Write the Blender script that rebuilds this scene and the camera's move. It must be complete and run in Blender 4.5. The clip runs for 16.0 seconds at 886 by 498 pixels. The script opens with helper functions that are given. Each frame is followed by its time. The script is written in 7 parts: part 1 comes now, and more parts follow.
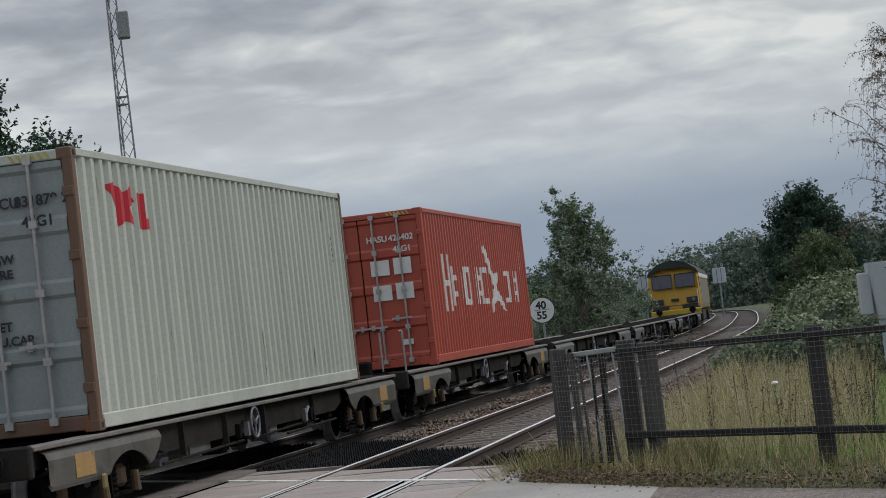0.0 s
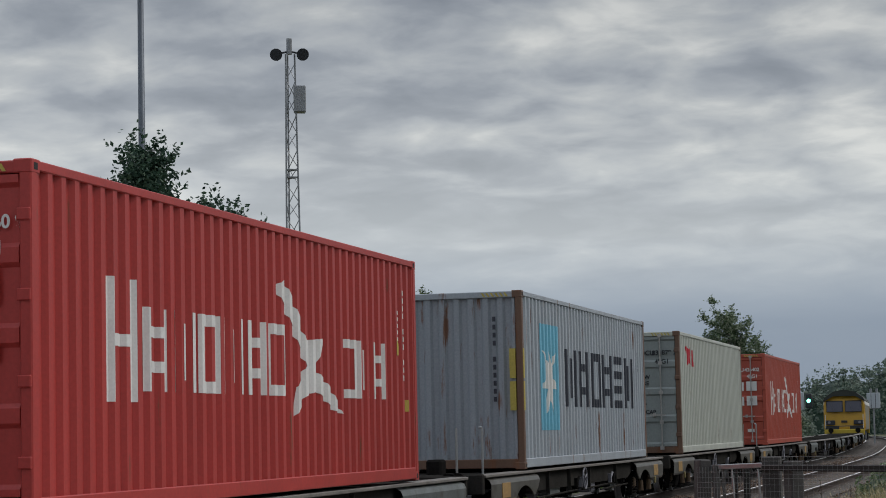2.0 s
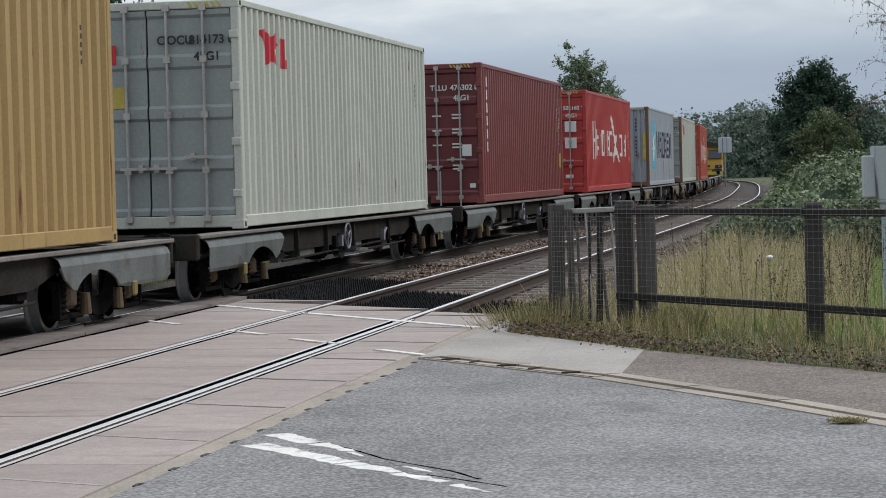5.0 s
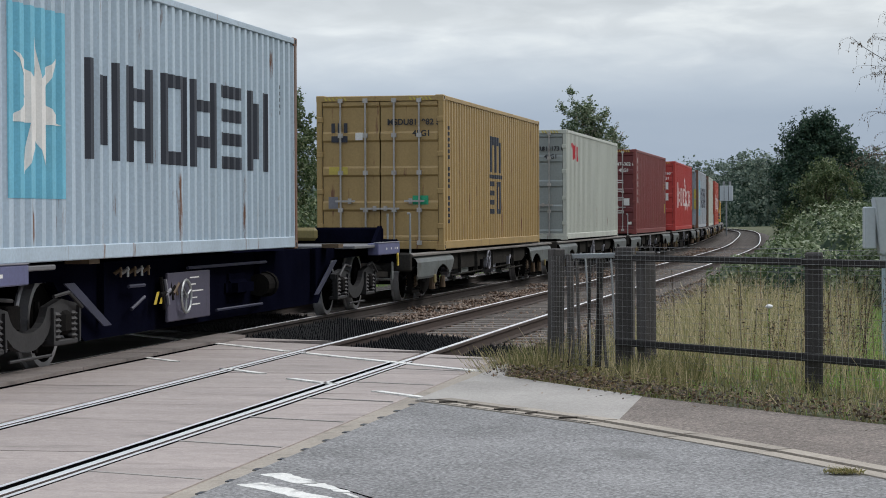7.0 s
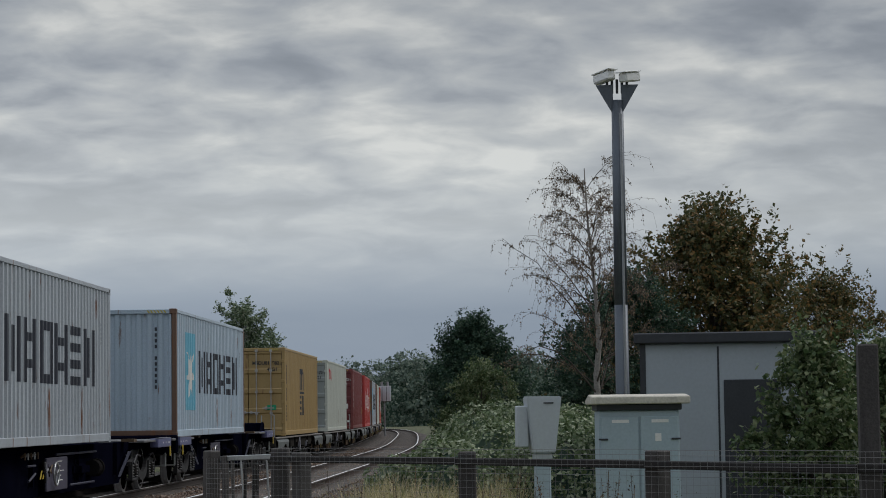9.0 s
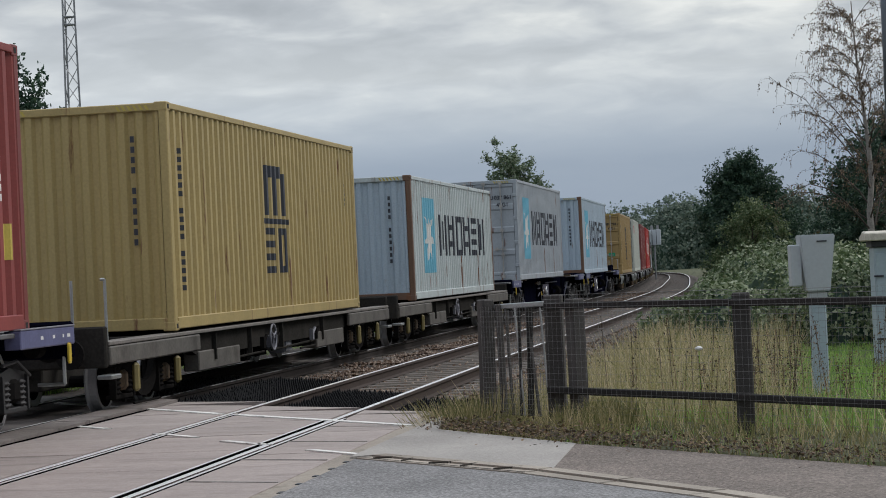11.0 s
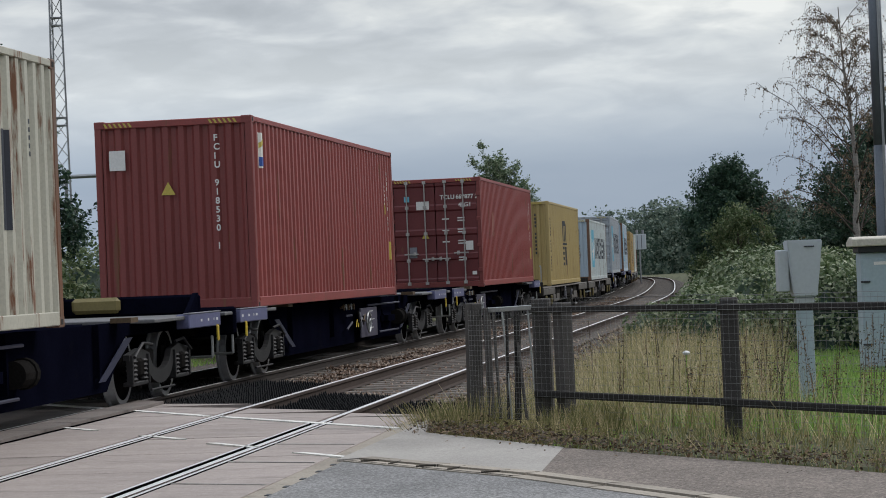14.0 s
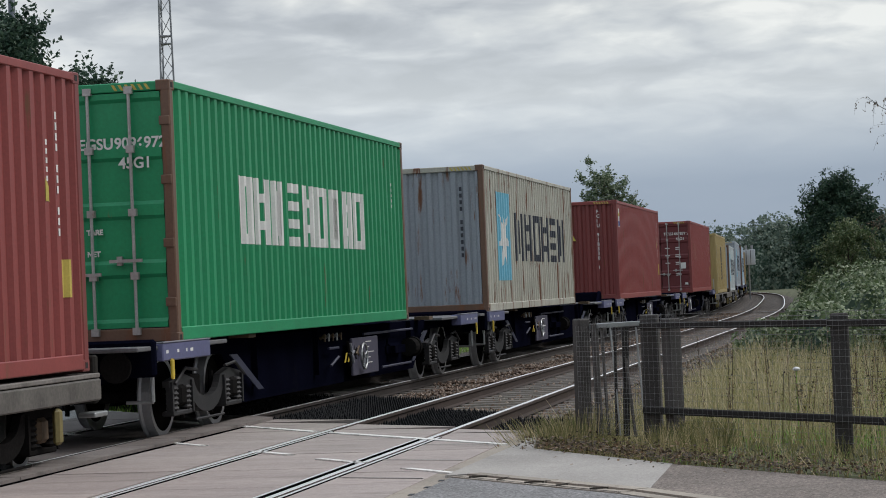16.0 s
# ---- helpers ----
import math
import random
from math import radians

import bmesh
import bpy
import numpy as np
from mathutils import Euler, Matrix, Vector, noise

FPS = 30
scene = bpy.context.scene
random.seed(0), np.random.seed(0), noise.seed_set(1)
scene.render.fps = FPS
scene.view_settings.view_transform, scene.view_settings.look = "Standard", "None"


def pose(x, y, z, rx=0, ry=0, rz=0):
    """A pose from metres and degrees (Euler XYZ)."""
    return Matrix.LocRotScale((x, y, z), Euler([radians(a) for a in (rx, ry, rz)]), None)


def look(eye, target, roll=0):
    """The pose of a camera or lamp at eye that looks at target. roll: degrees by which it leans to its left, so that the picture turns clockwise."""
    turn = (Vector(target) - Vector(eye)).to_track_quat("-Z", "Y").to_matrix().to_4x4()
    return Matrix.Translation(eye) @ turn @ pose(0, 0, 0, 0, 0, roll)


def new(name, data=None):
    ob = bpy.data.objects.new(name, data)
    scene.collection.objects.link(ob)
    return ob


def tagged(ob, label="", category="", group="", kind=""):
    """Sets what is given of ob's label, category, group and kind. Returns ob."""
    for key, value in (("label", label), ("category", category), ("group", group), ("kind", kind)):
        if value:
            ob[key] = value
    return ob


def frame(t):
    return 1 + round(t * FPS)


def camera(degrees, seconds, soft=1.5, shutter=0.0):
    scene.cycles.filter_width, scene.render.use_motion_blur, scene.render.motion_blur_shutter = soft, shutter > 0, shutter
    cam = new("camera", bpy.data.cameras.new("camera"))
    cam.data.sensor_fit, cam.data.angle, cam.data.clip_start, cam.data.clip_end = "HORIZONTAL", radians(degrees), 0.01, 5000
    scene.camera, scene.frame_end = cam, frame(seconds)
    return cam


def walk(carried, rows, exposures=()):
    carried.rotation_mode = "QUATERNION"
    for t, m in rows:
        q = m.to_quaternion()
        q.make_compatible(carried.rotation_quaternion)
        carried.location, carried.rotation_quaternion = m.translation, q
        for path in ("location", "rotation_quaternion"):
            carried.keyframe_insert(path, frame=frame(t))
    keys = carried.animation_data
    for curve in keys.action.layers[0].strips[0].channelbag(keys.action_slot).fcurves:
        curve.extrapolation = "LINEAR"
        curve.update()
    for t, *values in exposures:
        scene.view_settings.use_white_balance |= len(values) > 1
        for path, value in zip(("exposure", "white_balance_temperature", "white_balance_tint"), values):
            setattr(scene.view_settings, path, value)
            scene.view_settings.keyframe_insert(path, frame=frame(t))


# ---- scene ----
# seconds, heading, pitch, roll of the hand-held camera, which stands still
GAZE = [
    (0, 10.80, 2.04, -6.54),
    (0.5, 10.28, 1.89, -4.26),
    (1, 10.09, 2.83, -2.89),
    (1.2, 11.19, 3.45, -2.70),
    (1.5, 13.20, 4.40, -2.28),
    (1.7, 14.24, 4.86, -1.82),
    (2, 14.67, 4.68, -1.22),
    (2.2, 14.32, 3.84, -1.26),
    (2.3, 13.99, 3.20, -1.28),
    (2.4, 13.57, 2.50, -1.60),
    (2.5, 13.03, 1.79, -2.07),
    (2.6, 12.68, 1.13, -2.47),
    (2.8, 11.71, -0.04, -2.73),
    (3, 10.88, -0.86, -3.03),
    (3.5, 10.45, -1.34, -2.51),
    (4, 11.14, -1.82, -2.06),
    (4.2, 11.17, -1.94, -2.07),
    (6.3, 11.40, -1.38, 0.44),
    (6.5, 11.48, -1.32, 0.58),
    (7, 11.11, -0.83, -0.24),
    (7.1, 10.81, -0.47, -0.46),
    (7.4, 8.67, 1.33, -1.04),
    (7.5, 7.54, 1.98, -1.18),
    (7.6, 6.47, 2.69, -1.04),
    (7.7, 5.27, 3.24, -1.26),
    (7.9, 3.16, 4.11, -1.65),
    (8, 2.38, 4.33, -0.75),
    (8.2, 1.50, 4.56, -0.69),
    (10.3, 6.06, 1.94, -1.40),
    (10.5, 6.74, 1.33, -1.70),
    (11, 9.30, 0.51, -2.62),
    (11.5, 10.58, -0.07, -2.75),
    (12, 11.36, -0.53, -3.11),
    (12.5, 11.54, -0.45, -3.63),
    (12.7, 10.49, -0.05, -3.34),
    (13, 9.56, 0.68, -2.97),
    (13.5, 8.76, 0.96, -2.34),
    (14, 8.91, 0.58, -2.30),
    (14.5, 9.46, 0.13, -2.23),
    (15, 10.03, 0.49, -1.81),
    (15.5, 10.55, 0.81, -1.91),
    (16, 11.65, 1.10, -2.37),
]
EYE = Vector((0.0, 0.0, 1.494))
# the camera sways a little sideways in the second half of the pan
SWAY = ([0, 7.9, 10.3, 10.5, 11.0, 11.5, 16], [0, 0, -0.07, -0.07, -0.03, 0, 0])


def aim(t, heading, pitch, roll):
    h, p = radians(heading), radians(pitch)
    way = Vector((math.cos(h) * math.cos(p), math.sin(h) * math.cos(p), math.sin(p)))
    eye = EYE + Vector((0, float(np.interp(t, *SWAY)), 0))
    return look(eye, eye + way * 10, roll)


cam = camera(22.41, 16.0, soft=0.95)
walk(cam, [(t, aim(t, a, b, c)) for t, a, b, c in GAZE],
     exposures=[(0, -0.31), (1.0, -0.28), (1.5, -0.36), (2.5, -0.4), (3.0, 0.18), (3.5, 0.12), (7.2, 0.11), (7.9, -0.44), (8.2, -0.44), (10.3, -0.4), (11.0, -0.13), (12.0, 0.0), (12.5, 0.04), (13.5, -0.06), (14.5, -0.03), (16, -0.06)])

# ---- sky and light ----
world = bpy.data.worlds.new("overcast_sky")
scene.world = world
world.use_nodes = True
wn, wl = world.node_tree.nodes, world.node_tree.links
wn.clear()


def wnode(kind, **vals):
    n = wn.new(kind)
    for k, val in vals.items():
        n.inputs[k].default_value = val
    return n


def wmath(op, a, b=None):
    n = wn.new("ShaderNodeMath")
    n.operation = op
    for i, s in enumerate((a, b)):
        if s is None:
            continue
        if isinstance(s, (int, float)):
            n.inputs[i].default_value = s
        else:
            wl.new(s, n.inputs[i])
    return n.outputs[0]


def ramp_of(nodes, stops):
    r = nodes.new("ShaderNodeValToRGB")
    e = r.color_ramp.elements
    while len(e) < len(stops):
        e.new(0.5)
    for el, (p, c) in zip(e, stops):
        el.position, el.color = p, (*c, 1)
    return r


tc = wn.new("ShaderNodeTexCoord")
sep = wn.new("ShaderNodeSeparateXYZ")
wl.new(tc.outputs["Generated"], sep.inputs[0])
up = wmath("MAXIMUM", sep.outputs[2], 0.0)
den = wmath("ADD", up, 0.24)
comb = wn.new("ShaderNodeCombineXYZ")
wl.new(wmath("DIVIDE", sep.outputs[0], den), comb.inputs[0])
wl.new(wmath("DIVIDE", sep.outputs[1], den), comb.inputs[1])


def cloud(scale, detail, seed, stretch):
    m = wn.new("ShaderNodeMapping")
    m.inputs["Location"].default_value = (seed, seed * 0.7, seed)
    m.inputs["Rotation"].default_value = (0, 0, radians(14))
    m.inputs["Scale"].default_value = stretch
    wl.new(comb.outputs[0], m.inputs[0])
    n = wnode("ShaderNodeTexNoise", Scale=scale, Detail=detail, Roughness=0.5)
    n.inputs["Distortion"].default_value = 0.25
    wl.new(m.outputs[0], n.inputs["Vector"])
    return n.outputs[0]


big = cloud(2.1, 2.0, 3.1, (1.0, 0.8, 1))
mid = cloud(10.0, 5.0, 7.7, (0.95, 0.8, 1))
mixv = wmath("ADD", wmath("MULTIPLY", big, 0.5), wmath("MULTIPLY", mid, 0.5))
clouds = ramp_of(wn, [(0.37, (0.225, 0.258, 0.315)), (0.455, (0.305, 0.34, 0.40)), (0.515, (0.415, 0.45, 0.50)), (0.575, (0.52, 0.55, 0.58)), (0.66, (0.76, 0.775, 0.77))])
wl.new(mixv, clouds.inputs[0])
# the bluish-grey bank above the horizon, under a brighter band
low = ramp_of(wn, [(0.0, (1, 1, 1)), (0.055, (0.95, 0.95, 0.95)), (0.085, (0.35, 0.35, 0.35)), (0.13, (0, 0, 0))])
wl.new(up, low.inputs[0])
bank = wn.new("ShaderNodeMixRGB")
bank.inputs[2].default_value = (0.335, 0.41, 0.52, 1)
wl.new(low.outputs[0], bank.inputs[0])
wl.new(clouds.outputs[0], bank.inputs[1])
band = ramp_of(wn, [(0.045, (0, 0, 0)), (0.085, (0.33, 0.325, 0.285)), (0.15, (0.10, 0.10, 0.09)), (0.3, (0, 0, 0))])
wl.new(up, band.inputs[0])
glow = wn.new("ShaderNodeMixRGB")
glow.blend_type = "ADD"
glow.inputs[0].default_value = 1.0
wl.new(bank.outputs[0], glow.inputs[1])
wl.new(band.outputs[0], glow.inputs[2])
SUN_EL, SUN_AZ = 46.0, -62.0
sky = wn.new("ShaderNodeTexSky")
sky.sky_type, sky.sun_disc = "NISHITA", False
sky.sun_elevation, sky.sun_rotation = radians(SUN_EL), radians(90 - SUN_AZ)
b1, b2 = wnode("ShaderNodeBackground", Strength=0.08), wnode("ShaderNodeBackground", Strength=1.0)
wl.new(sky.outputs[0], b1.inputs[0])
# an overcast sky is far brighter overhead than low down
zenith = ramp_of(wn, [(0.14, (1, 1, 1)), (0.22, (0.86, 0.86, 0.86)), (0.36, (1, 1, 1)), (0.55, (2.0, 2.0, 2.0)), (1.0, (2.75, 2.75, 2.75))])
wl.new(up, zenith.inputs[0])
dome = wn.new("ShaderNodeMixRGB")
dome.blend_type = "MULTIPLY"
dome.inputs[0].default_value = 1.0
wl.new(glow.outputs[0], dome.inputs[1])
wl.new(zenith.outputs[0], dome.inputs[2])
# the cloud is thinner on the left of the line
side_light = wmath("MULTIPLY_ADD", sep.outputs[1], 0.3)
side_light.node.inputs[2].default_value = 0.99
tilt = wn.new("ShaderNodeMixRGB")
tilt.blend_type = "MULTIPLY"
tilt.inputs[0].default_value = 1.0
wl.new(dome.outputs[0], tilt.inputs[1])
wl.new(side_light, tilt.inputs[2])
wl.new(tilt.outputs[0], b2.inputs[0])
ms = wn.new("ShaderNodeMixShader")
ms.inputs[0].default_value = 0.92
wl.new(b1.outputs[0], ms.inputs[1])
wl.new(b2.outputs[0], ms.inputs[2])
wo = wn.new("ShaderNodeOutputWorld")
wl.new(ms.outputs[0], wo.inputs[0])

sun = new("sun", bpy.data.lights.new("sun", "SUN"))
sun.data.energy, sun.data.angle, sun.data.color = 1.75, radians(28), (1.0, 0.97, 0.95)
sa, se = radians(SUN_AZ), radians(SUN_EL)
sun.matrix_world = look((40 * math.cos(sa) * math.cos(se), 40 * math.sin(sa) * math.cos(se), 40 * math.sin(se)), (0, 0, 0))


# ---- materials ----
def material(name, rgb, rough=0.6, metal=0.0, vary=0.25, scale=3.0, fine=40.0, bump=0.15, dirt=None, dirt_amount=0.0, dirt_scale=1.2, stretch=(1, 1, 1), rand=0.0, grain=1.0, crisp=False, speck=0.0, speck_scale=30.0):
    """Base colour with a coarse and a fine variation, stains of another colour, and relief."""
    m = bpy.data.materials.new(name)
    m.use_nodes = True
    n, l = m.node_tree.nodes, m.node_tree.links
    p = n["Principled BSDF"]
    co = n.new("ShaderNodeTexCoord")
    mp = n.new("ShaderNodeMapping")
    mp.inputs["Scale"].default_value = stretch
    l.new(co.outputs["Object"], mp.inputs[0])
    a = n.new("ShaderNodeTexNoise")
    a.inputs["Scale"].default_value, a.inputs["Detail"].default_value = scale, 4
    b = n.new("ShaderNodeTexNoise")
    b.inputs["Scale"].default_value, b.inputs["Detail"].default_value = fine, 3
    l.new(mp.outputs[0], a.inputs["Vector"])
    l.new(co.outputs["Object"], b.inputs["Vector"])
    add = n.new("ShaderNodeMath")
    add.operation = "ADD"
    l.new(a.outputs[0], add.inputs[0])
    gm = n.new("ShaderNodeMath")
    gm.operation = "MULTIPLY_ADD"
    gm.inputs[1].default_value, gm.inputs[2].default_value = grain, 0.5 - 0.5 * grain
    l.new(b.outputs[0], gm.inputs[0])
    l.new(gm.outputs[0], add.inputs[1])
    r = n.new("ShaderNodeMapRange")
    r.inputs[1].default_value, r.inputs[2].default_value = 0.6, 1.4
    r.inputs[3].default_value, r.inputs[4].default_value = 1 - vary, 1 + vary
    l.new(add.outputs[0], r.inputs[0])
    last = r.outputs[0]
    if rand:
        oi = n.new("ShaderNodeObjectInfo")
        rr = n.new("ShaderNodeMapRange")
        rr.inputs[3].default_value, rr.inputs[4].default_value = 1 - rand, 1 + rand
        l.new(oi.outputs["Random"], rr.inputs[0])
        mm = n.new("ShaderNodeMath")
        mm.operation = "MULTIPLY"
        l.new(last, mm.inputs[0])
        l.new(rr.outputs[0], mm.inputs[1])
        last = mm.outputs[0]
    if speck:
        vo = n.new("ShaderNodeTexVoronoi")
        vo.inputs["Scale"].default_value = speck_scale
        l.new(co.outputs["Object"], vo.inputs["Vector"])
        bw = n.new("ShaderNodeRGBToBW")
        l.new(vo.outputs["Color"], bw.inputs[0])
        vr = n.new("ShaderNodeMapRange")
        vr.inputs[1].default_value, vr.inputs[2].default_value = 0.2, 0.85
        vr.inputs[3].default_value, vr.inputs[4].default_value = 1 - speck, 1 + speck
        l.new(bw.outputs[0], vr.inputs[0])
        vm = n.new("ShaderNodeMath")
        vm.operation = "MULTIPLY"
        l.new(last, vm.inputs[0])
        l.new(vr.outputs[0], vm.inputs[1])
        last = vm.outputs[0]
    mul = n.new("ShaderNodeMixRGB")
    mul.blend_type, mul.inputs[0].default_value, mul.inputs[1].default_value = "MULTIPLY", 1.0, (*rgb, 1)
    l.new(last, mul.inputs[2])
    col = mul.outputs[0]
    if dirt:
        d = n.new("ShaderNodeTexNoise")
        d.inputs["Scale"].default_value, d.inputs["Detail"].default_value, d.inputs["Roughness"].default_value = dirt_scale, 6, 0.65
        l.new(mp.outputs[0], d.inputs["Vector"])
        dr = n.new("ShaderNodeMapRange")
        dr.inputs[1].default_value, dr.inputs[2].default_value = 0.72 - dirt_amount * 0.4, 0.86 - dirt_amount * 0.3
        if crisp:
            dr.inputs[1].default_value, dr.inputs[2].default_value = 0.68 - dirt_amount * 0.26, 0.75 - dirt_amount * 0.26
        l.new(d.outputs[0], dr.inputs[0])
        mx = n.new("ShaderNodeMixRGB")
        mx.inputs[2].default_value = (*dirt, 1)
        l.new(dr.outputs[0], mx.inputs[0])
        l.new(col, mx.inputs[1])
        col = mx.outputs[0]
    l.new(col, p.inputs["Base Color"])
    p.inputs["Roughness"].default_value, p.inputs["Metallic"].default_value = rough, metal
    if bump:
        bp = n.new("ShaderNodeBump")
        bp.inputs["Strength"].default_value, bp.inputs["Distance"].default_value = bump, 0.01
        l.new(b.outputs[0], bp.inputs["Height"])
        l.new(bp.outputs[0], p.inputs["Normal"])
    return m


def leaf_material(name, c1, c2, c3=None):
    """Leaves that differ from one to the next, and let some light through."""
    m = bpy.data.materials.new(name)
    m.use_nodes = True
    n, l = m.node_tree.nodes, m.node_tree.links
    p = n["Principled BSDF"]
    g = n.new("ShaderNodeNewGeometry")
    stops = [(0.0, c1), (0.6, c2)] + ([(0.93, c3)] if c3 else [])
    r = ramp_of(n, stops)
    l.new(g.outputs["Random Per Island"], r.inputs[0])
    l.new(r.outputs[0], p.inputs["Base Color"])
    p.inputs["Roughness"].default_value = 0.5
    p.inputs["Specular IOR Level"].default_value = 0.3
    t = n.new("ShaderNodeBsdfTranslucent")
    l.new(r.outputs[0], t.inputs[0])
    x = n.new("ShaderNodeMixShader")
    x.inputs[0].default_value = 0.3
    l.new(p.outputs[0], x.inputs[1])
    l.new(t.outputs[0], x.inputs[2])
    l.new(x.outputs[0], n["Material Output"].inputs[0])
    return m


def paint(name, rgb, rust=0.15, rough=0.45, streak=0.16):
    """Container paint: faded, streaked downwards, with patches of rust."""
    return material(name, rgb, rough, 0.0, streak, 1.3, 30.0, 0.05, (0.17, 0.075, 0.038), rust, 3.2, (1.6, 1.6, 0.2), crisp=True)


ASPHALT = material("asphalt", (0.215, 0.212, 0.21), 0.95, 0, 0.4, 1.0, 45, 1.0, (0.105, 0.103, 0.10), 0.3, 0.9, grain=2.2, speck=0.28, speck_scale=55)
FOOTWAY = material("footway_tarmac", (0.185, 0.156, 0.135), 0.95, 0, 0.4, 0.9, 50, 0.9, (0.10, 0.083, 0.068), 0.36, 1.1, grain=2.0, speck=0.3, speck_scale=45)
CONCRETE = material("concrete", (0.33, 0.31, 0.285), 0.9, 0, 0.3, 0.8, 45, 0.6, (0.2, 0.185, 0.17), 0.3, 1.3)
KERB_STONE = material("kerb_concrete", (0.32, 0.282, 0.235), 0.9, 0, 0.3, 1.2, 45, 0.6, (0.17, 0.15, 0.12), 0.34, 2.2, rand=0.14)
DECK = material("deck_panel", (0.342, 0.292, 0.268), 0.75, 0, 0.22, 0.9, 45, 0.4, (0.18, 0.155, 0.14), 0.42, 1.6, (1.9, 0.4, 1), rand=0.06, grain=0.8, speck=0.06, speck_scale=14)
# two darker decks: the train's shade put into the colour, over oil stains
DECK_OIL_SHADE = material("deck_panel_oil_shade", (0.085, 0.072, 0.065), 0.75, 0, 0.35, 1.1, 45, 0.5, (0.05, 0.043, 0.038), 0.5, 1.4, (1.6, 0.5, 1), rand=0.1)
DECK_GRIME_SHADE = material("deck_panel_grime_shade", (0.19, 0.163, 0.148), 0.75, 0, 0.35, 1.1, 45, 0.5, (0.08, 0.068, 0.06), 0.45, 1.4, (1.6, 0.5, 1), rand=0.1)
LITTER_DARK = material("crack_dirt", (0.05, 0.043, 0.036), 0.95, 0, 0.3)
GUARD = material("guard_rubber", (0.0045, 0.0047, 0.0058), 0.7, 0, 0.5, 4, 40, 0.2)
# stones darkened for shade under the train as well as for oil
BALLAST_OIL_SHADE = material("ballast_oil_shade", (0.022, 0.018, 0.016), 0.95, 0, 0.5, 2.5, 26, 1.0)
WHITE_LINE = material("road_paint", (0.72, 0.71, 0.67), 0.8, 0, 0.25, 4, 60, 0.3, (0.2, 0.195, 0.19), 0.5, 5)
# black for gaps and cracks, the shade of their depth put into the colour
GAP_SHADE = material("gap_shade", (0.004, 0.004, 0.0045), 0.95, 0, 0.4, 3, 40, 0.3)
BALLAST = material("ballast_bed", (0.062, 0.050, 0.042), 0.95, 0, 0.5, 2.5, 26, 1.0, (0.045, 0.036, 0.031), 0.35, 9, speck=0.75, speck_scale=15)
STONE = leaf_material("ballast_stone", (0.08, 0.05, 0.036), (0.23, 0.148, 0.10), (0.38, 0.30, 0.235))
RAIL_TOP = material("rail_steel", (0.86, 0.85, 0.84), 0.42, 0.75, 0.06, 3, 60, 0.03)
# darker copy of the rail rust, with the train's shade in its colour
RAIL_SHADED = material("rail_shaded", (0.028, 0.020, 0.016), 0.85, 0.1, 0.3, 3, 40, 0.3)
RAIL_SIDE = material("rail_rust", (0.05, 0.033, 0.026), 0.85, 0.1, 0.3, 3, 40, 0.3)
SLEEPER = material("sleeper_concrete", (0.135, 0.117, 0.102), 0.9, 0, 0.3, 3, 40, 0.4, (0.1, 0.08, 0.065), 0.4, 2, rand=0.15)
SLEEPER_FAR = material("sleeper_grimy", (0.08, 0.068, 0.058), 0.9, 0, 0.3, 3, 40, 0.4)
GROUND = material("ground_soil", (0.075, 0.082, 0.038), 0.95, 0, 0.45, 0.5, 12, 0.6, (0.11, 0.095, 0.055), 0.35, 0.4)
WOOD = material("fence_wood", (0.058, 0.053, 0.050), 0.85, 0, 0.4, 4, 60, 0.5, (0.125, 0.117, 0.11), 0.33, 3, (3, 3, 0.4), rand=0.2)
WOOD_DARK = material("rail_wood", (0.017, 0.015, 0.014), 0.85, 0, 0.35, 4, 60, 0.5, (0.08, 0.075, 0.07), 0.3, 3, (3, 3, 3), rand=0.2)
WIRE = material("fence_wire", (0.25, 0.25, 0.25), 0.55, 0.3, 0.2)
PIPE = material("galvanised_tube", (0.42, 0.43, 0.43), 0.4, 0.8, 0.15)
CAB_GREY = material("cabinet_grey", (0.35, 0.435, 0.48), 0.55, 0, 0.1, 1.5, 30, 0.05, (0.2, 0.21, 0.2), 0.2, 1.4)
BOX_GREY = material("equipment_grey", (0.46, 0.50, 0.53), 0.5, 0, 0.08, 1.5, 30, 0.05, (0.28, 0.29, 0.28), 0.15, 1.4)
CAP_STONE = material("weathered_cap", (0.52, 0.49, 0.42), 0.85, 0, 0.25, 3, 40, 0.3, (0.2, 0.18, 0.14), 0.35, 3)
HUT_WALL = material("hut_wall", (0.36, 0.40, 0.44), 0.6, 0, 0.08, 1.0, 20, 0.05)
DARK = material("dark_trim", (0.03, 0.033, 0.04), 0.6, 0, 0.25, 3, 30, 0.1)
POLE = material("pole_steel", (0.10, 0.115, 0.135), 0.5, 0.4, 0.15)
GALV = material("mast_steel", (0.30, 0.31, 0.32), 0.5, 0.6, 0.15)
WHITE = material("white_enamel", (0.78, 0.78, 0.76), 0.5, 0, 0.05, 2, 20, 0.02)
BLACK = material("black_paint", (0.025, 0.027, 0.032), 0.55, 0, 0.2, 2, 20, 0.05)
BARK = material("bark", (0.07, 0.058, 0.048), 0.9, 0, 0.4, 6, 30, 0.6)
BIRCH_BARK = material("birch_bark", (0.26, 0.24, 0.22), 0.85, 0, 0.4, 6, 30, 0.4, (0.05, 0.045, 0.04), 0.4, 5)
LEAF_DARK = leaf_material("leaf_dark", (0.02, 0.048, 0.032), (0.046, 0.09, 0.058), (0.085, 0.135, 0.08))
